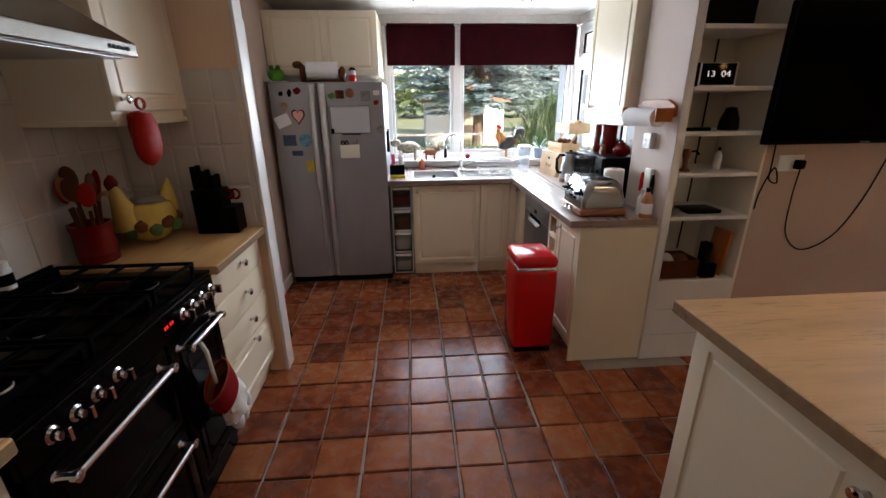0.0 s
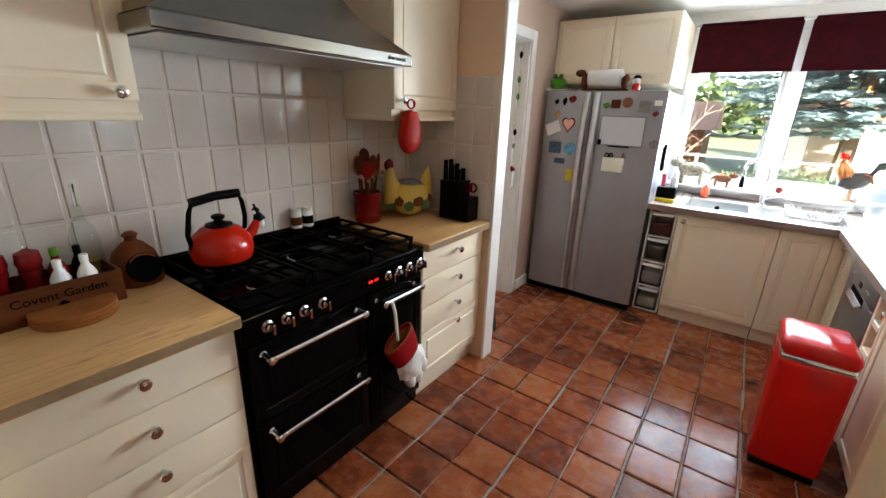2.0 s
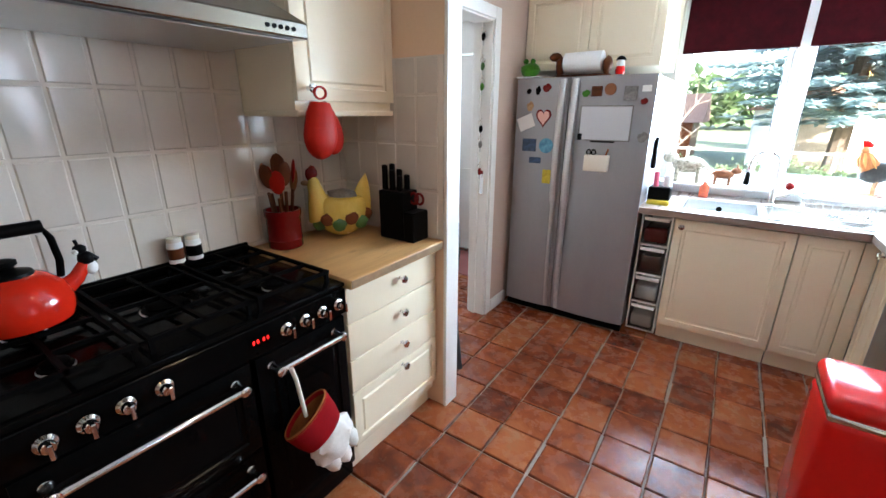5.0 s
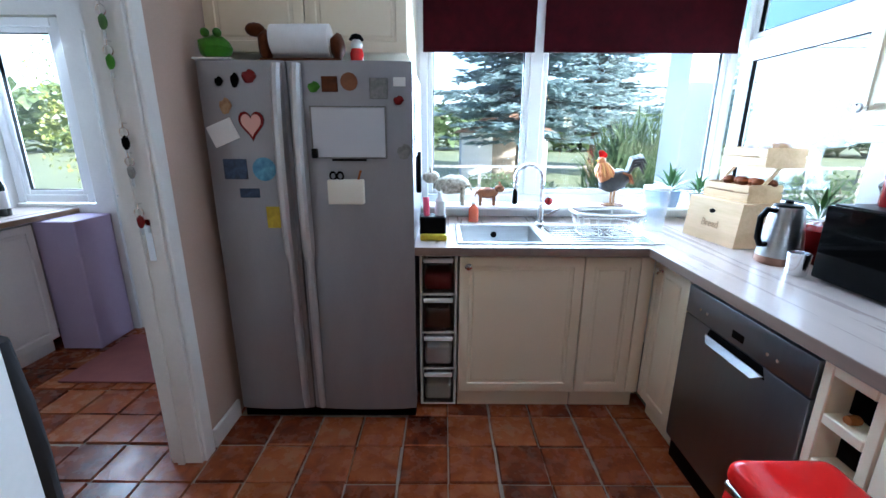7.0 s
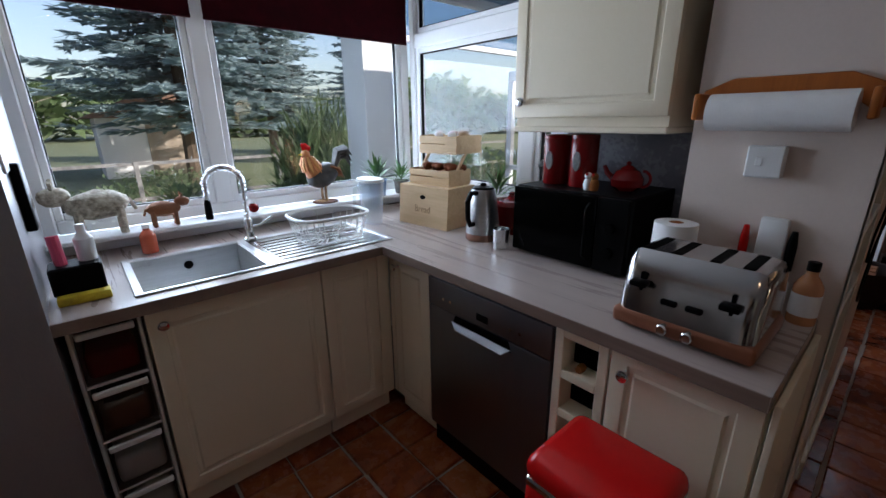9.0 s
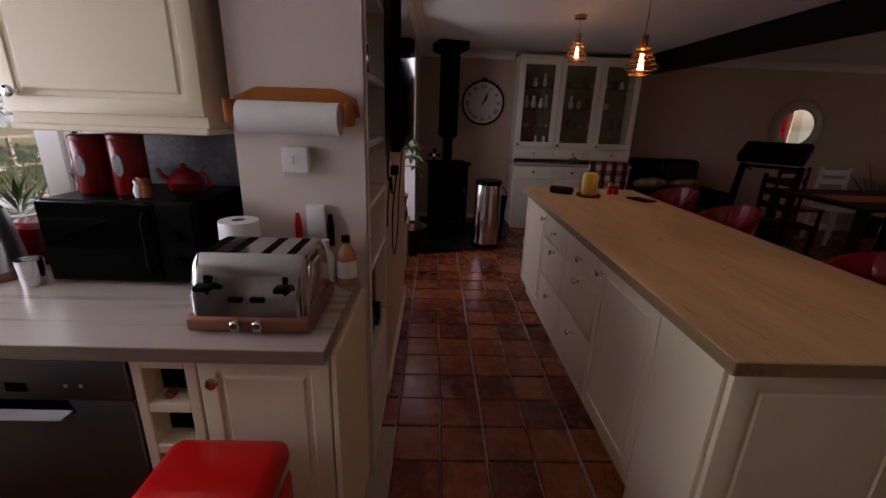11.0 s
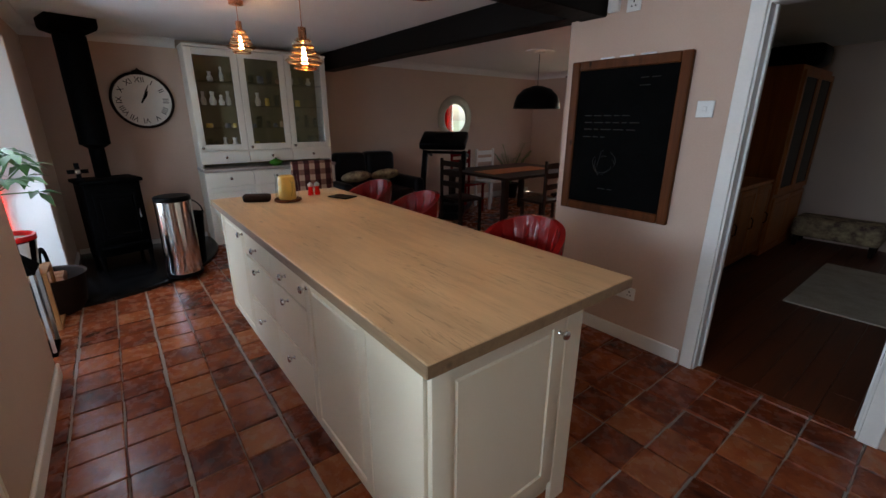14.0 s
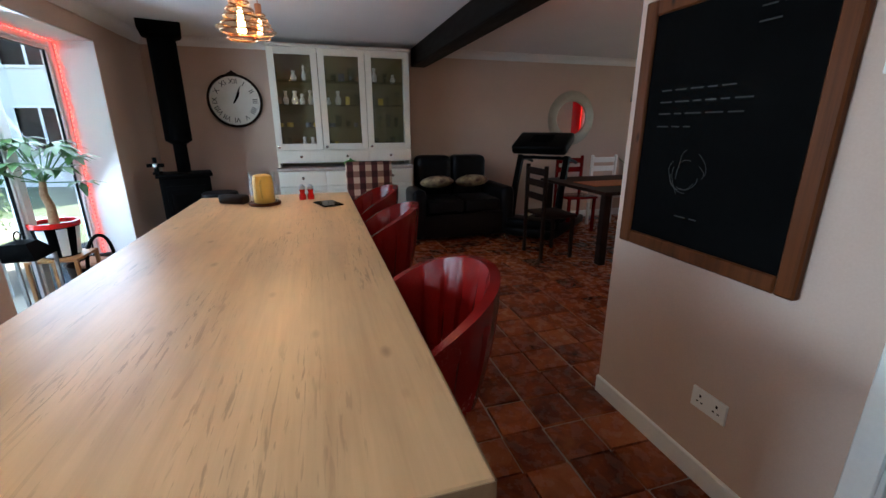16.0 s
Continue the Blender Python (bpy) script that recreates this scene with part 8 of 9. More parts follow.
dining_chair(4.35, -2.0, 0, DARKWOOD, "dark wooden dining chair")
dining_chair(5.3, -3.5, -90, GLOSS, "white painted dining chair")
dining_chair(5.3, -2.95, -90, DARKRED, "dark red painted dining chair")
dp = thing("dome_pendant", "large black dome pendant over the table", "pendant lamp", pose(3.93, -2.92, 0))
part("shade", lathe([(0.30, 1.60), (0.295, 1.66), (0.26, 1.76), (0.18, 1.84), (0.06, 1.88), (0.05, 1.875), (0.17, 1.83), (0.25, 1.75), (0.285, 1.66), (0.29, 1.60)], 36, None, None, False), BLACKP, dp, "black metal dome")
part("flex", tube([(0, 0, 1.875), (0, 0, 2.27)], 0.004, 6), BLACKP, dp)
part("ceiling_rose", lathe([(0.06, 2.262), (0.06, 2.275), (0.18, 2.285), (0.18, 2.299)], 24), WHITE, dp)
part("bulb", ball(0.035, pose(0, 0, 1.70), 2), glow("warm_bulb", (1.0, 0.55, 0.2), 12), dp, "glowing bulb")
rosette("palm_plant", "arching green palm near the mirror wall", pose(5.72, -4.45, 0.0), 0.15, 0.28, 4, GREEN, IRON, 0.3, 0.05)
bm = bmesh.new()
for i in range(11):
    a, e = i * 2.4, rl.uniform(0.7, 1.3)
    pts = [Vector((0.3 * u * math.cos(a) * 1.3, 0.3 * u * math.sin(a) * 1.3, 0.27 + 1.15 * u * math.sin(e) - 0.35 * u * u)) for u in (0, 0.25, 0.5, 0.75, 1.0)]
    tube(pts, 0.006, 5, bm)
    for p, q in zip(pts[1:], pts[2:]):
        for k in range(4):
            b = p.lerp(q, k / 4)
            for s in (-1, 1):
                w_ = (q - p).normalized() * 0.6 + Vector((-math.sin(a), math.cos(a), 0)) * s
                leaf(bm, b, w_, 0.16, 0.018)
single("palm_fronds", bm, GREEN, "tall arching palm fronds", "potted plant", pose(5.72, -4.45, 0.0), "house plants")
cw = thing("window_curtain", "red curtain beside the dining window", "curtain")
bm = bmesh.new()
r0 = [[bm.verts.new((2.95 + 0.36 * i / 24, -5.24 + 0.02 * math.sin(i * 1.1) + 0.004 * k, z)) for i in range(25)] for k, z in ((0, 0.05), (0, 2.2))]
for i in range(24):
    bm.faces.new((r0[0][i], r0[0][i + 1], r0[1][i + 1], r0[1][i]))
part("cloth", bm, RED, cw)
part("pole", tube([(2.8, -5.22, 2.21), (5.2, -5.22, 2.21)], 0.014), DARKWOOD, cw)
dk = thing("window_curtain", "dark curtain hanging at the end of the wall", "curtain")
bm = bmesh.new()
r0 = [[bm.verts.new((2.09 + 0.02 * math.sin(i * 1.2), PIN - 0.4 + 0.35 * i / 14, z)) for i in range(15)] for z in (0.03, 2.2)]
for i in range(14):
    bm.faces.new((r0[0][i], r0[0][i + 1], r0[1][i + 1], r0[1][i]))
part("cloth", bm, DARKCLOTH, dk)
part("pole", tube([(2.09, PIN - 0.45, 2.21), (2.09, PIN - 0.02, 2.21)], 0.012), DARKWOOD, dk)

# living room beyond the doorway
db = thing("sideboard", "orange oak sideboard against the wall", "sideboard", pose(1.46, -2.55, 0, 0, 0, WEST))
part("body", boxes((0, 0.02, 0.06, 1.35, 0.42, 0.84), bevel=0.004), ORANGEWOOD, db)
part("top", boxes((-0.02, 0, 0.841, 1.37, 0.43, 0.87), bevel=0.006), ORANGEWOOD, db)
for i in range(3):
    d = part("door", front(0.44, 0.74, 0.02, True), ORANGEWOOD, db, "", pose(0.005 + 0.45 * i, 0, 0.08))
    part("handle", tube([(0.40, -0.002, 0.32), (0.40, -0.025, 0.34), (0.40, -0.025, 0.42), (0.40, -0.002, 0.44)], 0.006), IRON, d)
part("foot", boxes((0.02, 0.04, 0, 1.33, 0.40, 0.06)), DARKWOOD, db)
cbk = thing("display_cabinet", "tall dark wooden display cabinet with glass doors", "cabinet", pose(1.42, -3.95, 0, 0, 0, WEST))
part("body", boxes((0, 0.03, 0, 1.2, 0.47, 2.0), bevel=0.004), ORANGEWOOD, cbk)
for i in range(2):
    d = part("door", boxes((0.01 + 0.59 * i, 0, 0.7, 0.07 + 0.59 * i, 0.028, 1.95), (0.54 + 0.59 * i, 0, 0.7, 0.595 + 0.59 * i, 0.028, 1.95), (0.07 + 0.59 * i, 0, 0.7, 0.54 + 0.59 * i, 0.028, 0.76), (0.07 + 0.59 * i, 0, 1.89, 0.54 + 0.59 * i, 0.028, 1.95), bevel=0.003), ORANGEWOOD, cbk)
    part("pane", boxes((0.07 + 0.59 * i, 0.012, 0.76, 0.54 + 0.59 * i, 0.016, 1.89)), SCREEN, d, "dark glass")
    part("lower_door", front(0.58, 0.6, 0.02, True), ORANGEWOOD, cbk, "", pose(0.01 + 0.59 * i, 0.008, 0.06))
single("storage_bag", boxes((-0.25, -0.2, 0, 0.25, 0.2, 0.22), bevel=0.06, seg=3), BLACKP, "black bag on top of the cabinet", "bag", pose(1.62, -4.4, 2.001))
ph = thing("phone_handset", "silver cordless phone on the sideboard", "phone", pose(1.60, -2.85, 0.871))
part("cradle", boxes((-0.04, -0.04, 0, 0.04, 0.04, 0.03), bevel=0.006), BLACKP, ph)
part("handset", boxes((-0.012, -0.024, 0.031, 0.012, 0.024, 0.18), bevel=0.006, seg=2), SKY, ph)
fs = thing("footstool", "low checked footstool with orange cover", "footstool", pose(1.0, -5.0, 0))
part("cushion", boxes((-0.4, -0.2, 0.12, 0.4, 0.2, 0.36), bevel=0.05, seg=3), FLOWER, fs)
for x in (-0.34, 0.34):
    for y in (-0.15, 0.15):
        part("leg", lathe([(0.02, 0), (0.03, 0.12)], 10, pose(x, y, 0)), DARKWOOD, fs)
rm = single("rug", boxes((-0.1, -4.2, 0.003, 0.91, -2.66, 0.016), bevel=0.004), surface("pale_patterned_rug", (0.42, 0.34, 0.25), (0.62, 0.55, 0.44), (0.9, 0.98), 90, 5, 0.5), "pale patterned rug on dark boards", "rug")


# outside
setting("ground", boxes((-300, -300, -0.5, 300, 300, -0.16)), GRASS, "green lawn reaching to the horizon", "lawn")
setting("pavement", boxes((-4.5, 4.62, -0.159, 9, 9.5, -0.10)), PAVING, "pale paved terrace", "terrace")
ro = random.Random(21)


def spruce(at, h, r, label, seed, whorls=40, low=0.2):
    rr = random.Random(seed)
    t = thing("spruce_tree", label, "tree", at, "garden conifers")
    part("trunk", tube([(0, 0, 0), (0.03, 0, h * 0.3), (0, 0.02, h * 0.7), (0, 0, h)], 0.035 * r + 0.08, 10, None, False, [1.2, 0.9, 0.45, 0.08]), BARK, t)
    limbs, bm_ = bmesh.new(), bmesh.new()
    for k in range(whorls):
        u = k / whorls
        z0 = h * (low + (0.98 - low) * u)
        ln = r * (1 - u) ** 0.8 * rr.uniform(0.8, 1.15) + 0.12
        n = 10 if u < 0.6 else 7
        for i in range(n):
            a = 2 * math.pi * (i + 0.37 * k) / n + rr.uniform(-0.2, 0.2)
            l2 = ln * rr.uniform(0.55, 1.2)
            z = z0 + rr.uniform(-0.035, 0.035) * h
            d = Vector((math.cos(a), math.sin(a), 0))
            pts = [d * l2 * s + Vector((0, 0, z - 0.30 * l2 * s + 0.22 * l2 * s * s)) for s in (0, 0.4, 0.75, 1.0)]
            if rr.random() < 0.35:
                tube(pts, 0.018, 4, limbs, False, [1, 0.7, 0.45, 0.2])
            m_ = int(8 + 13 * l2)
            for q in range(m_):
                s = 0.15 + 0.85 * q / m_
                c = pts[0].lerp(pts[3], s) + Vector((rr.uniform(-0.05, 0.05), rr.uniform(-0.05, 0.05), 0.10 * l2 * s * (s - 1) + rr.uniform(-0.05, 0.03)))
                for w in (-1.0, -0.35, 0.35, 1.0):
                    b = a + w + rr.uniform(-0.3, 0.3)
                    e = Vector((math.cos(b), math.sin(b), rr.uniform(-0.35, 0.2)))
                    ll = rr.uniform(0.16, 0.34)
                    sd_ = Vector((-e.y, e.x, rr.uniform(-0.6, 0.6))).normalized() * ll * 0.15
                    v = [bm_.verts.new(p) for p in (c - e * 0.04, c + e * ll * 0.5 + sd_, c + e * ll, c + e * ll * 0.5 - sd_)]
                    bm_.faces.new(v)
    part("limbs", limbs, BARK, t)
    part("crown", bm_, NEEDLE, t, "blue-green needled crown")
    return t


spruce(pose(2.2, 14.0, -0.16), 9.0, 2.6, "tall blue spruce in the garden", 1)
spruce(pose(6.2, 19.5, -0.16), 9.0, 2.3, "broad blue spruce in the garden", 2)
spruce(pose(11.5, 21.0, -0.16), 7.5, 2.2, "blue spruce further back in the garden", 3)


def bush(name, label, at, sx, sy, sz, n, size, material, seed, upright=0.0, category="shrub"):
    rr = random.Random(seed)
    t = thing(name, label, category, at, "garden shrubs")
    tw, lf = bmesh.new(), bmesh.new()
    for i in range(9):
        a = i * 2.4
        tube([(0, 0, 0), (0.4 * sx * math.cos(a), 0.4 * sy * math.sin(a), sz * 0.8)], 0.018, 5, tw, False, [1, 0.3])
    for i in range(n):
        while True:
            p = Vector((rr.uniform(-1, 1), rr.uniform(-1, 1), rr.uniform(-1, 1)))
            if 0.35 < p.length < 1:
                break
        p *= 1 + 0.18 * noise.noise(p * 3)
        c = Vector((p.x * sx, p.y * sy, sz * 0.55 + p.z * sz * 0.5))
        d = Vector((rr.uniform(-1, 1), rr.uniform(-1, 1), rr.uniform(-0.5, 0.8) + upright)).normalized()
        leaf(lf, c, d, size * rr.uniform(0.7, 1.3), size * (0.5 if not upright else 0.07))
    part("twigs", tw, BARK, t)
    part("leaves", lf, material, t)
    return t


bush("hedge_shrub", "clipped green garden shrub", pose(-0.8, 9.0, -0.16), 0.9, 0.5, 0.9, 2200, 0.07, LEAFY, 4)
bush("hedge_shrub", "rounded green garden shrub", pose(1.0, 10.2, -0.16), 1.2, 0.6, 0.8, 2400, 0.07, LEAFY, 5)
bush("ornamental_grass", "tall green ornamental grass by the terrace", pose(2.35, 7.1, -0.1), 0.55, 0.45, 1.35, 1700, 0.45, LEAFY, 6, 1.6, "grass clump")
bush("hedge_shrub", "green shrub by the side path", pose(5.4, 7.2, -0.1), 0.8, 1.2, 1.0, 2600, 0.08, LEAFY, 7)
bush("hedge_shrub", "leafy green shrub by the side path", pose(6.2, 4.6, -0.1), 0.7, 0.9, 1.0, 2200, 0.08, LEAFY, 8)
bush("laburnum_tree", "yellow-green leafy shrub outside the utility room", pose(-4.6, 8.6, -0.16), 1.6, 1.6, 3.3, 8000, 0.07, surface("yellow_green_leaves", (0.16, 0.20, 0.03), (0.30, 0.32, 0.07), (0.55, 0.75), 8, 0.7, 0.0, world_space=True), 9)
bare = thing("bare_shrub", "leafless pale garden shrub", "shrub", pose(-1.0, 8.3, -0.16), "garden shrubs")
bm = bmesh.new()
for i in range(16):
    a, l = i * 2.4, ro.uniform(0.8, 1.6)
    p0 = Vector((0, 0, 0.0))
    p1 = Vector((0.25 * math.cos(a), 0.25 * math.sin(a), 0.9 * l))
    p2 = Vector((0.75 * math.cos(a), 0.75 * math.sin(a), 1.55 * l))
    tube([p0, p1, p2], 0.012, 5, bm, False, [1, 0.6, 0.15])
    for k in range(5):
        q = p1.lerp(p2, k / 5)
        tube([q, q + Vector((ro.uniform(-0.35, 0.35), ro.uniform(-0.35, 0.35), ro.uniform(0.1, 0.4)))], 0.005, 4, bm, False, [1, 0.3])
part("branches", bm, TWIG, bare)
rail = thing("garden_railing", "low grey railing along the terrace", "railing", pose(0, 8.6, -0.1))
for i in range(14):
    part("post", boxes((-4.0 + i * 0.9, -0.03, 0, -3.95 + i * 0.9, 0.02, 1.05)), GREYP, rail)
for z in (0.55, 1.0):
    part("bar", boxes((-4.0, -0.02, z, 7.8, 0.01, z + 0.04)), GREYP, rail)
for i, (x, y) in enumerate(((-0.5, 7.4), (0.15, 7.5), (0.75, 7.3), (1.35, 7.6), (1.75, 6.9))):
    p = thing("garden_planter", "grey-blue planter with a small green plant", "planter", pose(x, y, -0.10), "terrace planters")
    part("tub", lathe([(0.17, 0), (0.22, 0.62), (0.24, 0.64), (0.24, 0.70), (0.21, 0.70), (0.2, 0.62)], 20), BLUEPOT, p)
    part("soil", lathe([(0.2, 0.64), (0.1, 0.66)], 16), BROWN, p)
    bm = bmesh.new()
    for k in range(160):
        a, e = k * 2.4, ro.uniform(0.1, 1.4)
        rr_ = 0.2 * ro.random()
        leaf(bm, (rr_ * math.cos(a), rr_ * math.sin(a), 0.66 + 0.15 * ro.random()), (math.cos(a) * math.cos(e), math.sin(a) * math.cos(e), math.sin(e)), 0.12, 0.05)
    part("leaves", bm, LEAFY, p)
shed = thing("garden_shed", "pale garden shed with brown roof", "shed", pose(2.2, 17.5, -0.16))
part("wall", boxes((-1.6, 0, 0, 1.6, 2.2, 1.7)), RENDERW, shed)
part("roof", prism([(-1.9, 1.7), (1.9, 1.7), (0, 2.6)], 2.6, pose(0, -0.2, 0)), ROOFT, shed, "brown pitched roof")
part("door", boxes((-0.45, -0.03, 0, 0.45, -0.002, 1.55), bevel=0.01), TWIG, shed)
barn = thing("outbuilding", "low brown-roofed outbuilding behind the garden", "building", pose(-4.5, 18.0, -0.16))
part("wall", boxes((-4, 0, 0, 3.4, 3, 1.3)), MIDWOOD, barn)
part("roof", prism([(-0.3, 1.3), (3.6, 1.3), (1.6, 2.3)], 8.0, Matrix.Translation((-4.3, 0, 0)) @ Matrix(((0, 1, 0, 0), (1, 0, 0, 0), (0, 0, 1, 0), (0, 0, 0, 1)))), ROOFT, barn, "brown tiled roof")
# far wood line
wood = bmesh.new()
for i in range(9000):
    a = ro.uniform(0.1, math.pi - 0.1)
    d_ = ro.uniform(48, 60)
    z = ro.random() ** 0.8 * (3.6 + 1.2 * math.sin(a * 9) + 0.8 * math.sin(a * 23))
    leaf(wood, (d_ * math.cos(a), d_ * math.sin(a), z), (ro.uniform(-1, 1), ro.uniform(-1, 1), ro.uniform(-0.3, 1)), 1.6, 1.0)
tagged(part("far_woods", wood, LEAFY), "distant line of leafy trees", "woods", "", "stuff")
# white corner wing of the house seen through the window, and a glazed lean-to
wing = thing("house_wing", "white rendered corner of the house", "building", pose(2.0, 5.4, -0.16))
part("wall", boxes((0, 0, 0, 0.36, 0.36, 3.0)), RENDERW, wing)
lean = thing("lean_to", "white framed glazed lean-to beside the house", "lean-to", pose(2.5, 2.5, -0.1))
for y in (0.4, 1.9, 3.3):
    part("post", boxes((2.0, y, 0, 2.08, y + 0.08, 2.0), bevel=0.006), UPVC, lean)
    part("rafter", boxes((-0.65, y, 2.30, 2.1, y + 0.06, 2.36), bevel=0.004), UPVC, lean)
part("eaves_beam", boxes((2.0, 0.4, 2.0, 2.08, 3.38, 2.12), bevel=0.006), UPVC, lean)
part("sill_beam", boxes((2.0, 0.4, 0.85, 2.08, 3.38, 0.91), bevel=0.006), UPVC, lean)
g = part("roof_glass", boxes((-0.65, 0.4, 2.37, 2.1, 3.36, 2.378)), glass("blue_roof_glass", (0.72, 0.84, 0.95), 0.1), lean, "pale blue roof glass")
g.visible_shadow = False
house = thing("neighbour_house", "cream neighbouring house with brown roof", "house", pose(14.0, 7.0, -0.16, 0, 0, -12))
part("wall", boxes((0, -5, 0, 7, 5, 4.6)), RENDERW, house)
part("roof", prism([(-0.4, 4.6), (7.4, 4.6), (3.5, 7.0)], 10.8, pose(0, -5.4, 0)), ROOFT, house, "brown pitched roof")
for y in (-3.2, 0.0, 3.2):
    for z in (0.9, 3.0):
        w = part("window", boxes((-0.04, y - 0.6, z, -0.001, y + 0.6, z + 1.1)), SCREEN, house, "dark house window")
        part("frame", boxes((-0.06, y - 0.66, z - 0.06, -0.041, y + 0.66, z), (-0.06, y - 0.66, z + 1.1, -0.041, y + 0.66, z + 1.16), (-0.06, y - 0.66, z, -0.041, y - 0.6, z + 1.1), (-0.06, y + 0.6, z, -0.041, y + 0.66, z + 1.1), (-0.06, y - 0.03, z, -0.041, y + 0.03, z + 1.1)), UPVC, w)

# utility room
cabinet("utility_cabinet", "white utility cabinet under the window", 0.60, 0.40, 0.87, pose(-2.60, 2.95, 0, 0, 0, EAST), [("door", 0, 0.10, 0.60, 0.86, 0.05, 0.78)], material=GLOSS, group="utility units")
cabinet("utility_cabinet", "white utility cabinet under the window", 0.60, 0.40, 0.87, pose(-2.60, 3.553, 0, 0, 0, EAST), [("door", 0, 0.10, 0.60, 0.86, 0.05, 0.78)], material=GLOSS, group="utility units")
worktop("utility_worktop", [(-2.99, 2.9, 0.872, -2.57, 4.475, 0.91)], GREYWOOD, "grey worktop along the utility room window")
single("pipe_boxing", boxes((-2.62, 4.17, 0, -2.36, 4.475, 0.871), bevel=0.006), LILAC, "lilac painted boxing under the worktop", "boxing")
bd = setting("door_3", boxes((-2.30, 4.47, 0.01, -1.50, 4.515, 2.0), bevel=0.004), GLOSS, "white back door with lever handle", "door")
part("door_panel", boxes((-2.2, 4.462, 0.2, -1.6, 4.472, 0.9), bevel=0.004), GLOSS, bd)
part("door_handle", tube([(-2.24, 4.465, 1.0), (-2.24, 4.42, 1.0), (-2.13, 4.41, 1.0)], 0.009), CHROME, bd, "chrome lever")
part("handle_plate", boxes((-2.262, 4.46, 0.90, -2.218, 4.4695, 1.12), bevel=0.003), CHROME, bd)
single("door_mat", boxes((-2.30, 3.77, 0.001, -1.55, 4.36, 0.014), bevel=0.004), surface("dusty_red_mat", (0.22, 0.07, 0.07), (0.32, 0.11, 0.10), (0.9, 0.98), 120, 8, 0.5), "dusty red door mat", "mat")
bottle("wine_bottle", -2.75, 4.15, 0.911, 0.038, 0.30, mat("dark_green_bottle", (0.01, 0.02, 0.015), 0.1), DARKRED, "dark wine bottle on the utility worktop", "bottle", PAPER)
bottle("detergent_bottle", -2.82, 3.85, 0.911, 0.055, 0.24, SKY, WHITEP, "blue detergent bottle on the utility worktop", "bottle")
bottle("detergent_bottle", -2.80, 3.70, 0.911, 0.05, 0.20, SKY, WHITEP, "pale blue cleaner bottle on the utility worktop", "bottle")
# hooks and keys on the door lining
for i, (z, c) in enumerate(((1.78, GREEN), (1.66, LIME), (1.40, IRON), (1.30, GREYP), (1.12, DARKRED), (1.95, IRON))):
    k = thing("key_hook", "small hook with hanging trinkets on the door lining", "key hook", pose(-1.175, 3.166, z, 0, 0, 0), "key hooks")
    part("hook", tube([(0, 0.0, 0.03), (0, -0.018, 0.03), (0, -0.02, 0.015)], 0.003, 6), CHROME, k)
    part("ring", tube(arc((0, -0.018, 0.0), 0.016, 0, 360, 14)[:-1], 0.002, 5, None, True), CHROME, k)
    part("fob", ball(0.018, pose(0, -0.018, -0.035), 2, None, (0.8, 0.4, 1.4), 0.3), c, k, "hanging fob")
    part("key", boxes((-0.004, -0.020, -0.085, 0.004, -0.016, -0.05)), STEEL, k)
# bag hanging behind the partition
bm = bmesh.new()
rows_ = []
for j in range(9):
    z = 1.05 - j * 0.115
    w_ = 0.035 + 0.012 * math.sin(j * 0.9) + 0.002 * j
    rows_.append([bm.verts.new((-0.85 + w_ * math.cos(a) * (1 + 0.15 * math.sin(3 * a + j)), 2.295 + 0.03 * math.sin(a) + 0.004 * j, z)) for a in [k * math.pi / 10 for k in range(20)]])
for r, s in zip(rows_, rows_[1:]):
    for k in range(20):
        bm.faces.new((r[k], r[(k + 1) % 20], s[(k + 1) % 20], s[k]))
bm.faces.new(rows_[0]), bm.faces.new(rows_[-1][::-1])
cot = thing("hanging_bag", "black folded bag hanging behind the partition", "bag")
part("cloth", bm, DARKCLOTH, cot)
part("hook", tube([(-0.85, 2.251, 1.10), (-0.85, 2.28, 1.09), (-0.85, 2.295, 1.04)], 0.006), CHROME, cot)

# pieces of the setting: floor and wall tiles
PITCH, GX, GY = 0.2135, -0.04, 1.575


def pad(w, h, t, b, n=2, dome=0.0015):
    """A low tile with softened edges and a faintly pillowed face."""
    bm = bmesh.new()
    lo = [bm.verts.new((x, y, -t)) for x, y in ((0, 0), (w, 0), (w, h), (0, h))]
    md = [bm.verts.new((x, y, -b)) for x, y in ((0, 0), (w, 0), (w, h), (0, h))]
    hi = [bm.verts.new((x, y, 0)) for x, y in ((b, b), (w - b, b), (w - b, h - b), (b, h - b))]
    c = bm.verts.new((w / 2, h / 2, dome))
    for i in range(4):
        j = (i + 1) % 4
        bm.faces.new((lo[i], lo[j], md[j], md[i]))
        bm.faces.new((md[i], md[j], hi[j], hi[i]))
        bm.faces.new((hi[i], hi[j], c))
    return bm


TILE = [mesh_of("tile", pad(PITCH - g, PITCH - g2, 0.014, 0.005), True) for g, g2 in ((0.006, 0.006), (0.008, 0.006), (0.006, 0.009))]
for me in TILE:
    me.materials.append(TILEF)
rng = random.Random(4)
rest = bmesh.new()
BLOCKED = [(-1.42, 0.1, -0.86, 2.14), (-1.2, 3.6, -0.2, 4.4), (0.0, 3.7, 1.7, 4.4), (1.05, 2.1, 1.7, 3.7), (1.0, 0.5, 3.1, 0.95), (1.42, 2.2, 3.1, 4.4), (2.1, 2.5, 6.1, 4.4), (-1.5, -6, 1.9, -1.1), (5.0, 1.1, 6.0, 2.2), (-1.5, -1.0, -0.9, 0.0)]
WIDE_X = mesh_of("tile", pad(PITCH - 0.011, PITCH - 0.007, 0.014, 0.005), True)
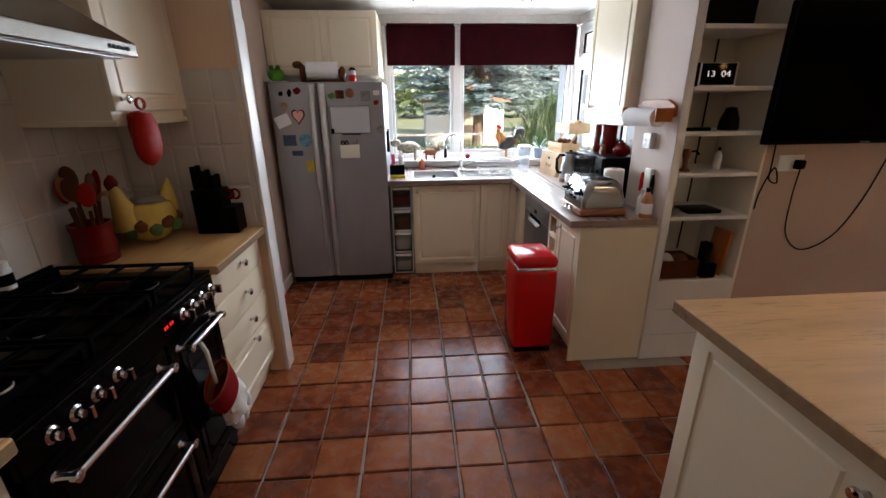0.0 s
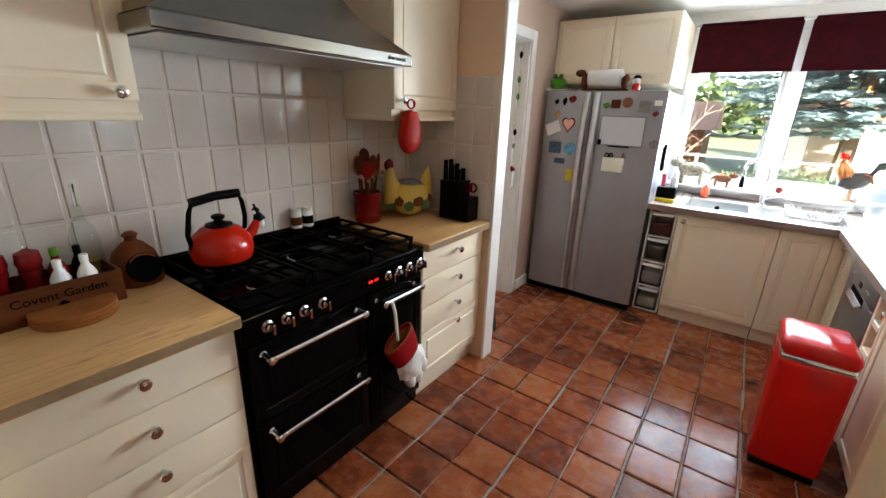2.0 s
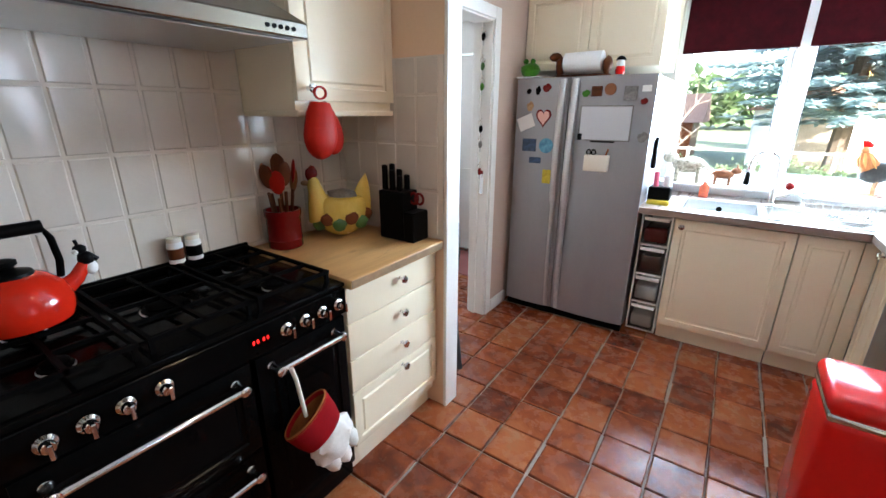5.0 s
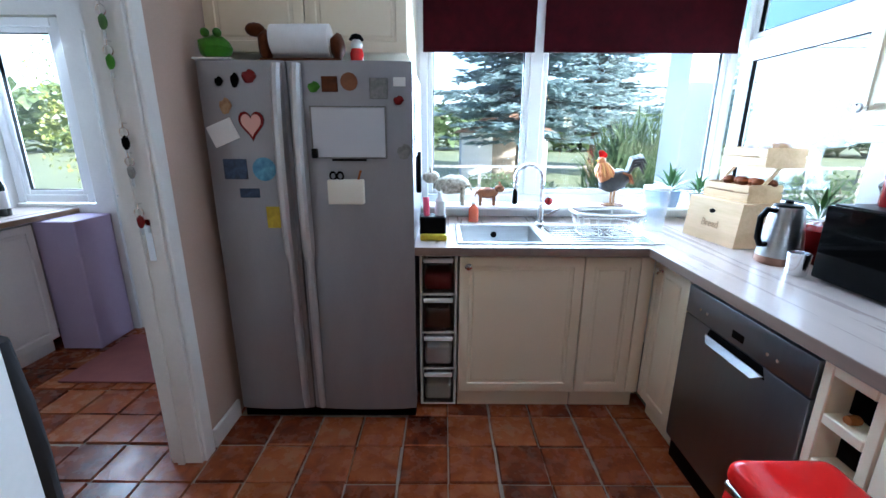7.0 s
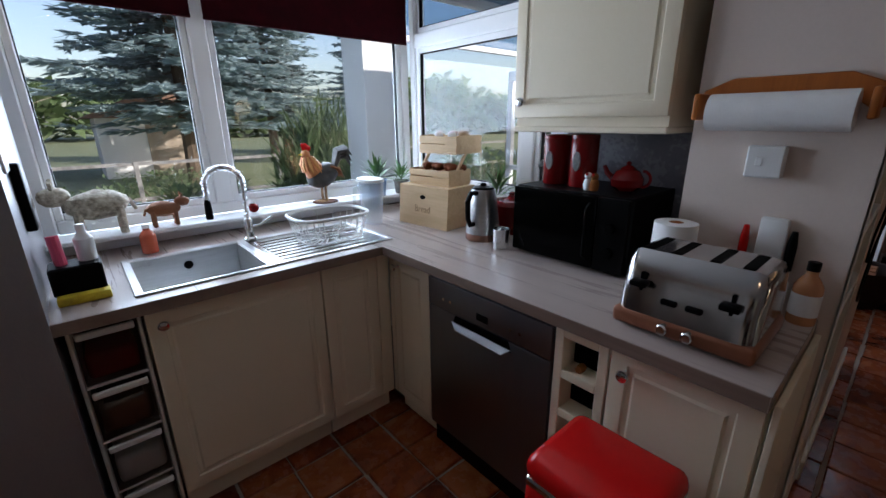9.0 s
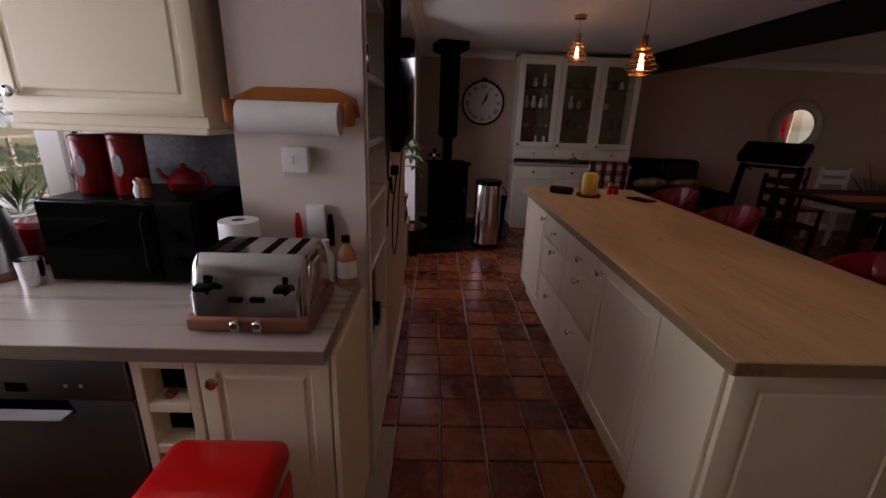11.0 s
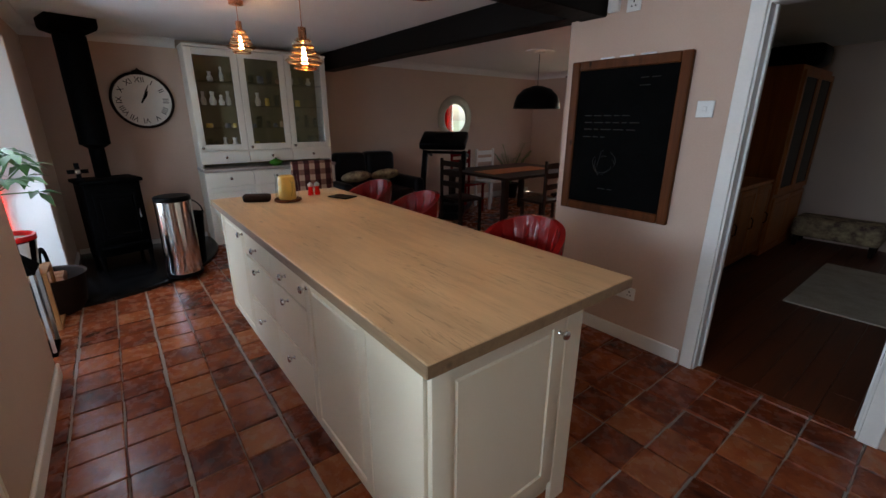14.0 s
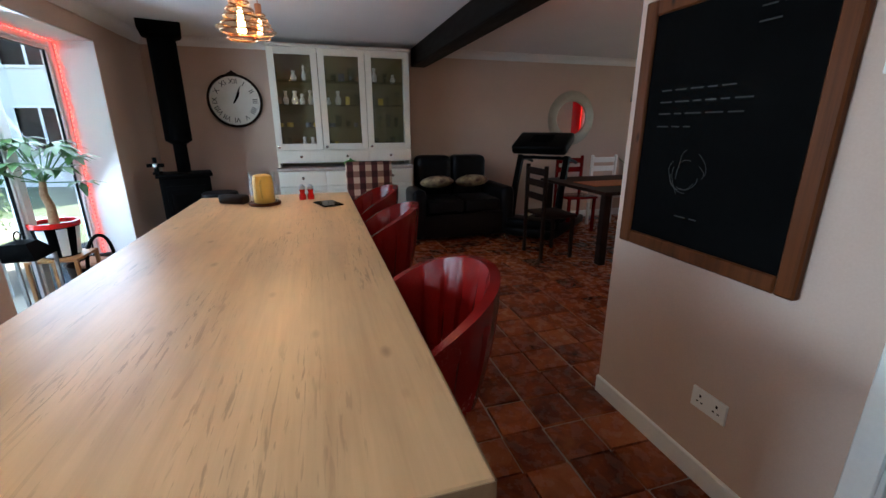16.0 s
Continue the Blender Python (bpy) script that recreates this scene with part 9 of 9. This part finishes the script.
WIDE_Y = mesh_of("tile", pad(PITCH - 0.007, PITCH - 0.014, 0.014, 0.005), True)
for me in (WIDE_X, WIDE_Y):
    me.materials.append(TILEF)
for i in range(-14, 29):
    for j in range(-33, 15):
        x, y = GX + i * PITCH, GY + j * PITCH
        cx, cy = x + PITCH / 2, y + PITCH / 2
        if any(a < cx < c and b < cy < d for a, b, c, d in BLOCKED) or cx > 5.98 or cx < -2.95 or cy > 4.46 or cy < -5.28 or (cx < -1.2 and cy < 2.2):
            continue
        jx, jy, jr, jz = rng.uniform(-0.003, 0.003), rng.uniform(-0.003, 0.003), rng.uniform(-0.9, 0.9), rng.uniform(-0.0015, 0.0)
        tx, ty = rng.uniform(-0.35, 0.35), rng.uniform(-0.35, 0.35)
        m = pose(x + 0.003 + jx, y + 0.003 + jy, jz, tx, ty, jr)
        if (-0.9 < cx < 1.0 and -0.4 < cy < 3.7) or (1.0 <= cx < 3.4 and 1.05 < cy < 2.1):
            t = new("tile", rng.choice(TILE))
            if cx < 1.0 and i % 2:
                t.data, m = WIDE_X, m @ pose(0.004, 0, 0)
            elif cx >= 1.0 and j % 2 == 0:
                t.data, m = WIDE_Y, m @ pose(0, 0.007, 0)
            t.parent, t.matrix_basis = floor, m
        else:
            w, d = PITCH - 0.007, PITCH - (0.013 if j % 2 == 0 else 0.007)
            if j % 2 == 0:
                m = m @ pose(0, 0.006, 0)
            p = [m @ Vector(v) for v in ((0, 0, -0.012), (w, 0, -0.012), (w, d, -0.012), (0, d, -0.012), (0.004, 0.004, 0), (w - 0.004, 0.004, 0), (w - 0.004, d - 0.004, 0), (0.004, d - 0.004, 0))]
            v = [rest.verts.new(q) for q in p]
            for q in ((4, 5, 6, 7), (0, 1, 5, 4), (1, 2, 6, 5), (2, 3, 7, 6), (3, 0, 4, 7)):
                rest.faces.new([v[k] for k in q])
tagged(part("floor_tiles", rest, TILEF, floor, "terracotta floor tiles with grey joints"), kind="stuff")

# planks of the living room
planks = bmesh.new()
for i in range(24):
    x = -1.4 + i * 0.137
    y = -5.3 + rng.uniform(-1, 0)
    while y < PIN - 0.1:
        y1 = min(y + rng.uniform(0.9, 1.4), PIN - 0.06)
        box(planks, x + 0.001, max(y, -5.3), -0.012, x + 0.135, y1 - 0.002, 0.002)
        y = y1
tagged(part("floor_planks", planks, DARKFLOOR, floor, "dark brown wooden floor boards"), kind="stuff")

# glazed tiles on the cooker wall
WT = mesh_of("tile", pad(0.1165, 0.2030, 0.008, 0.008, 2, 0.003), True)
WT.materials.append(TILEW)


def tiling(parent, at, w, z0, z1, edge=0.0, skip=None):
    """Tiles over a wall face; local x along the face, y up, facing +z."""
    j = 0
    while z0 + j * 0.205 < z1 - 0.02:
        i = 0
        while i * 0.1185 < w - 0.02:
            x = edge + i * 0.1185
            ww, hh = min(1, (w - i * 0.1185) / 0.1165), min(1, (z1 - z0 - j * 0.205) / 0.2025)
            if not (skip and skip(x, z0 + j * 0.205)):
                t = new("tile", WT)
                t.parent = parent
                t.matrix_basis = at @ pose(x, z0 + j * 0.205, 0.0085, rng.uniform(-0.5, 0.5), rng.uniform(-0.5, 0.5), 0) @ Matrix.Diagonal((ww, hh, 1, 1))
            i += 1
        j += 1


part("tile_grout", boxes((-1.4195, 0.107, 0.914, -1.4115, 2.148, 1.73)), GROUTW, wall_west, "pale grey tile grout")
tiling(wall_west, pose(-1.4165, 0.108, 0, 90, 0, 90), 2.05, 0.928, 1.74)
part("tile_grout", boxes((-1.405, 2.1515, 0.914, -0.792, 2.1597, 1.69)), GROUTW, stub, "pale grey tile grout")
tiling(stub, pose(-1.405, 2.157, 0, 90, 0, 0), 0.612, 0.928, 1.69)
part("tile_grout", boxes((-1.405, 0.1053, 0.914, -0.792, 0.1135, 1.49)), GROUTW, curtain_stub, "pale grey tile grout")
tiling(curtain_stub, pose(-0.792, 0.108, 0, 90, 0, 180), 0.612, 0.928, 1.47)
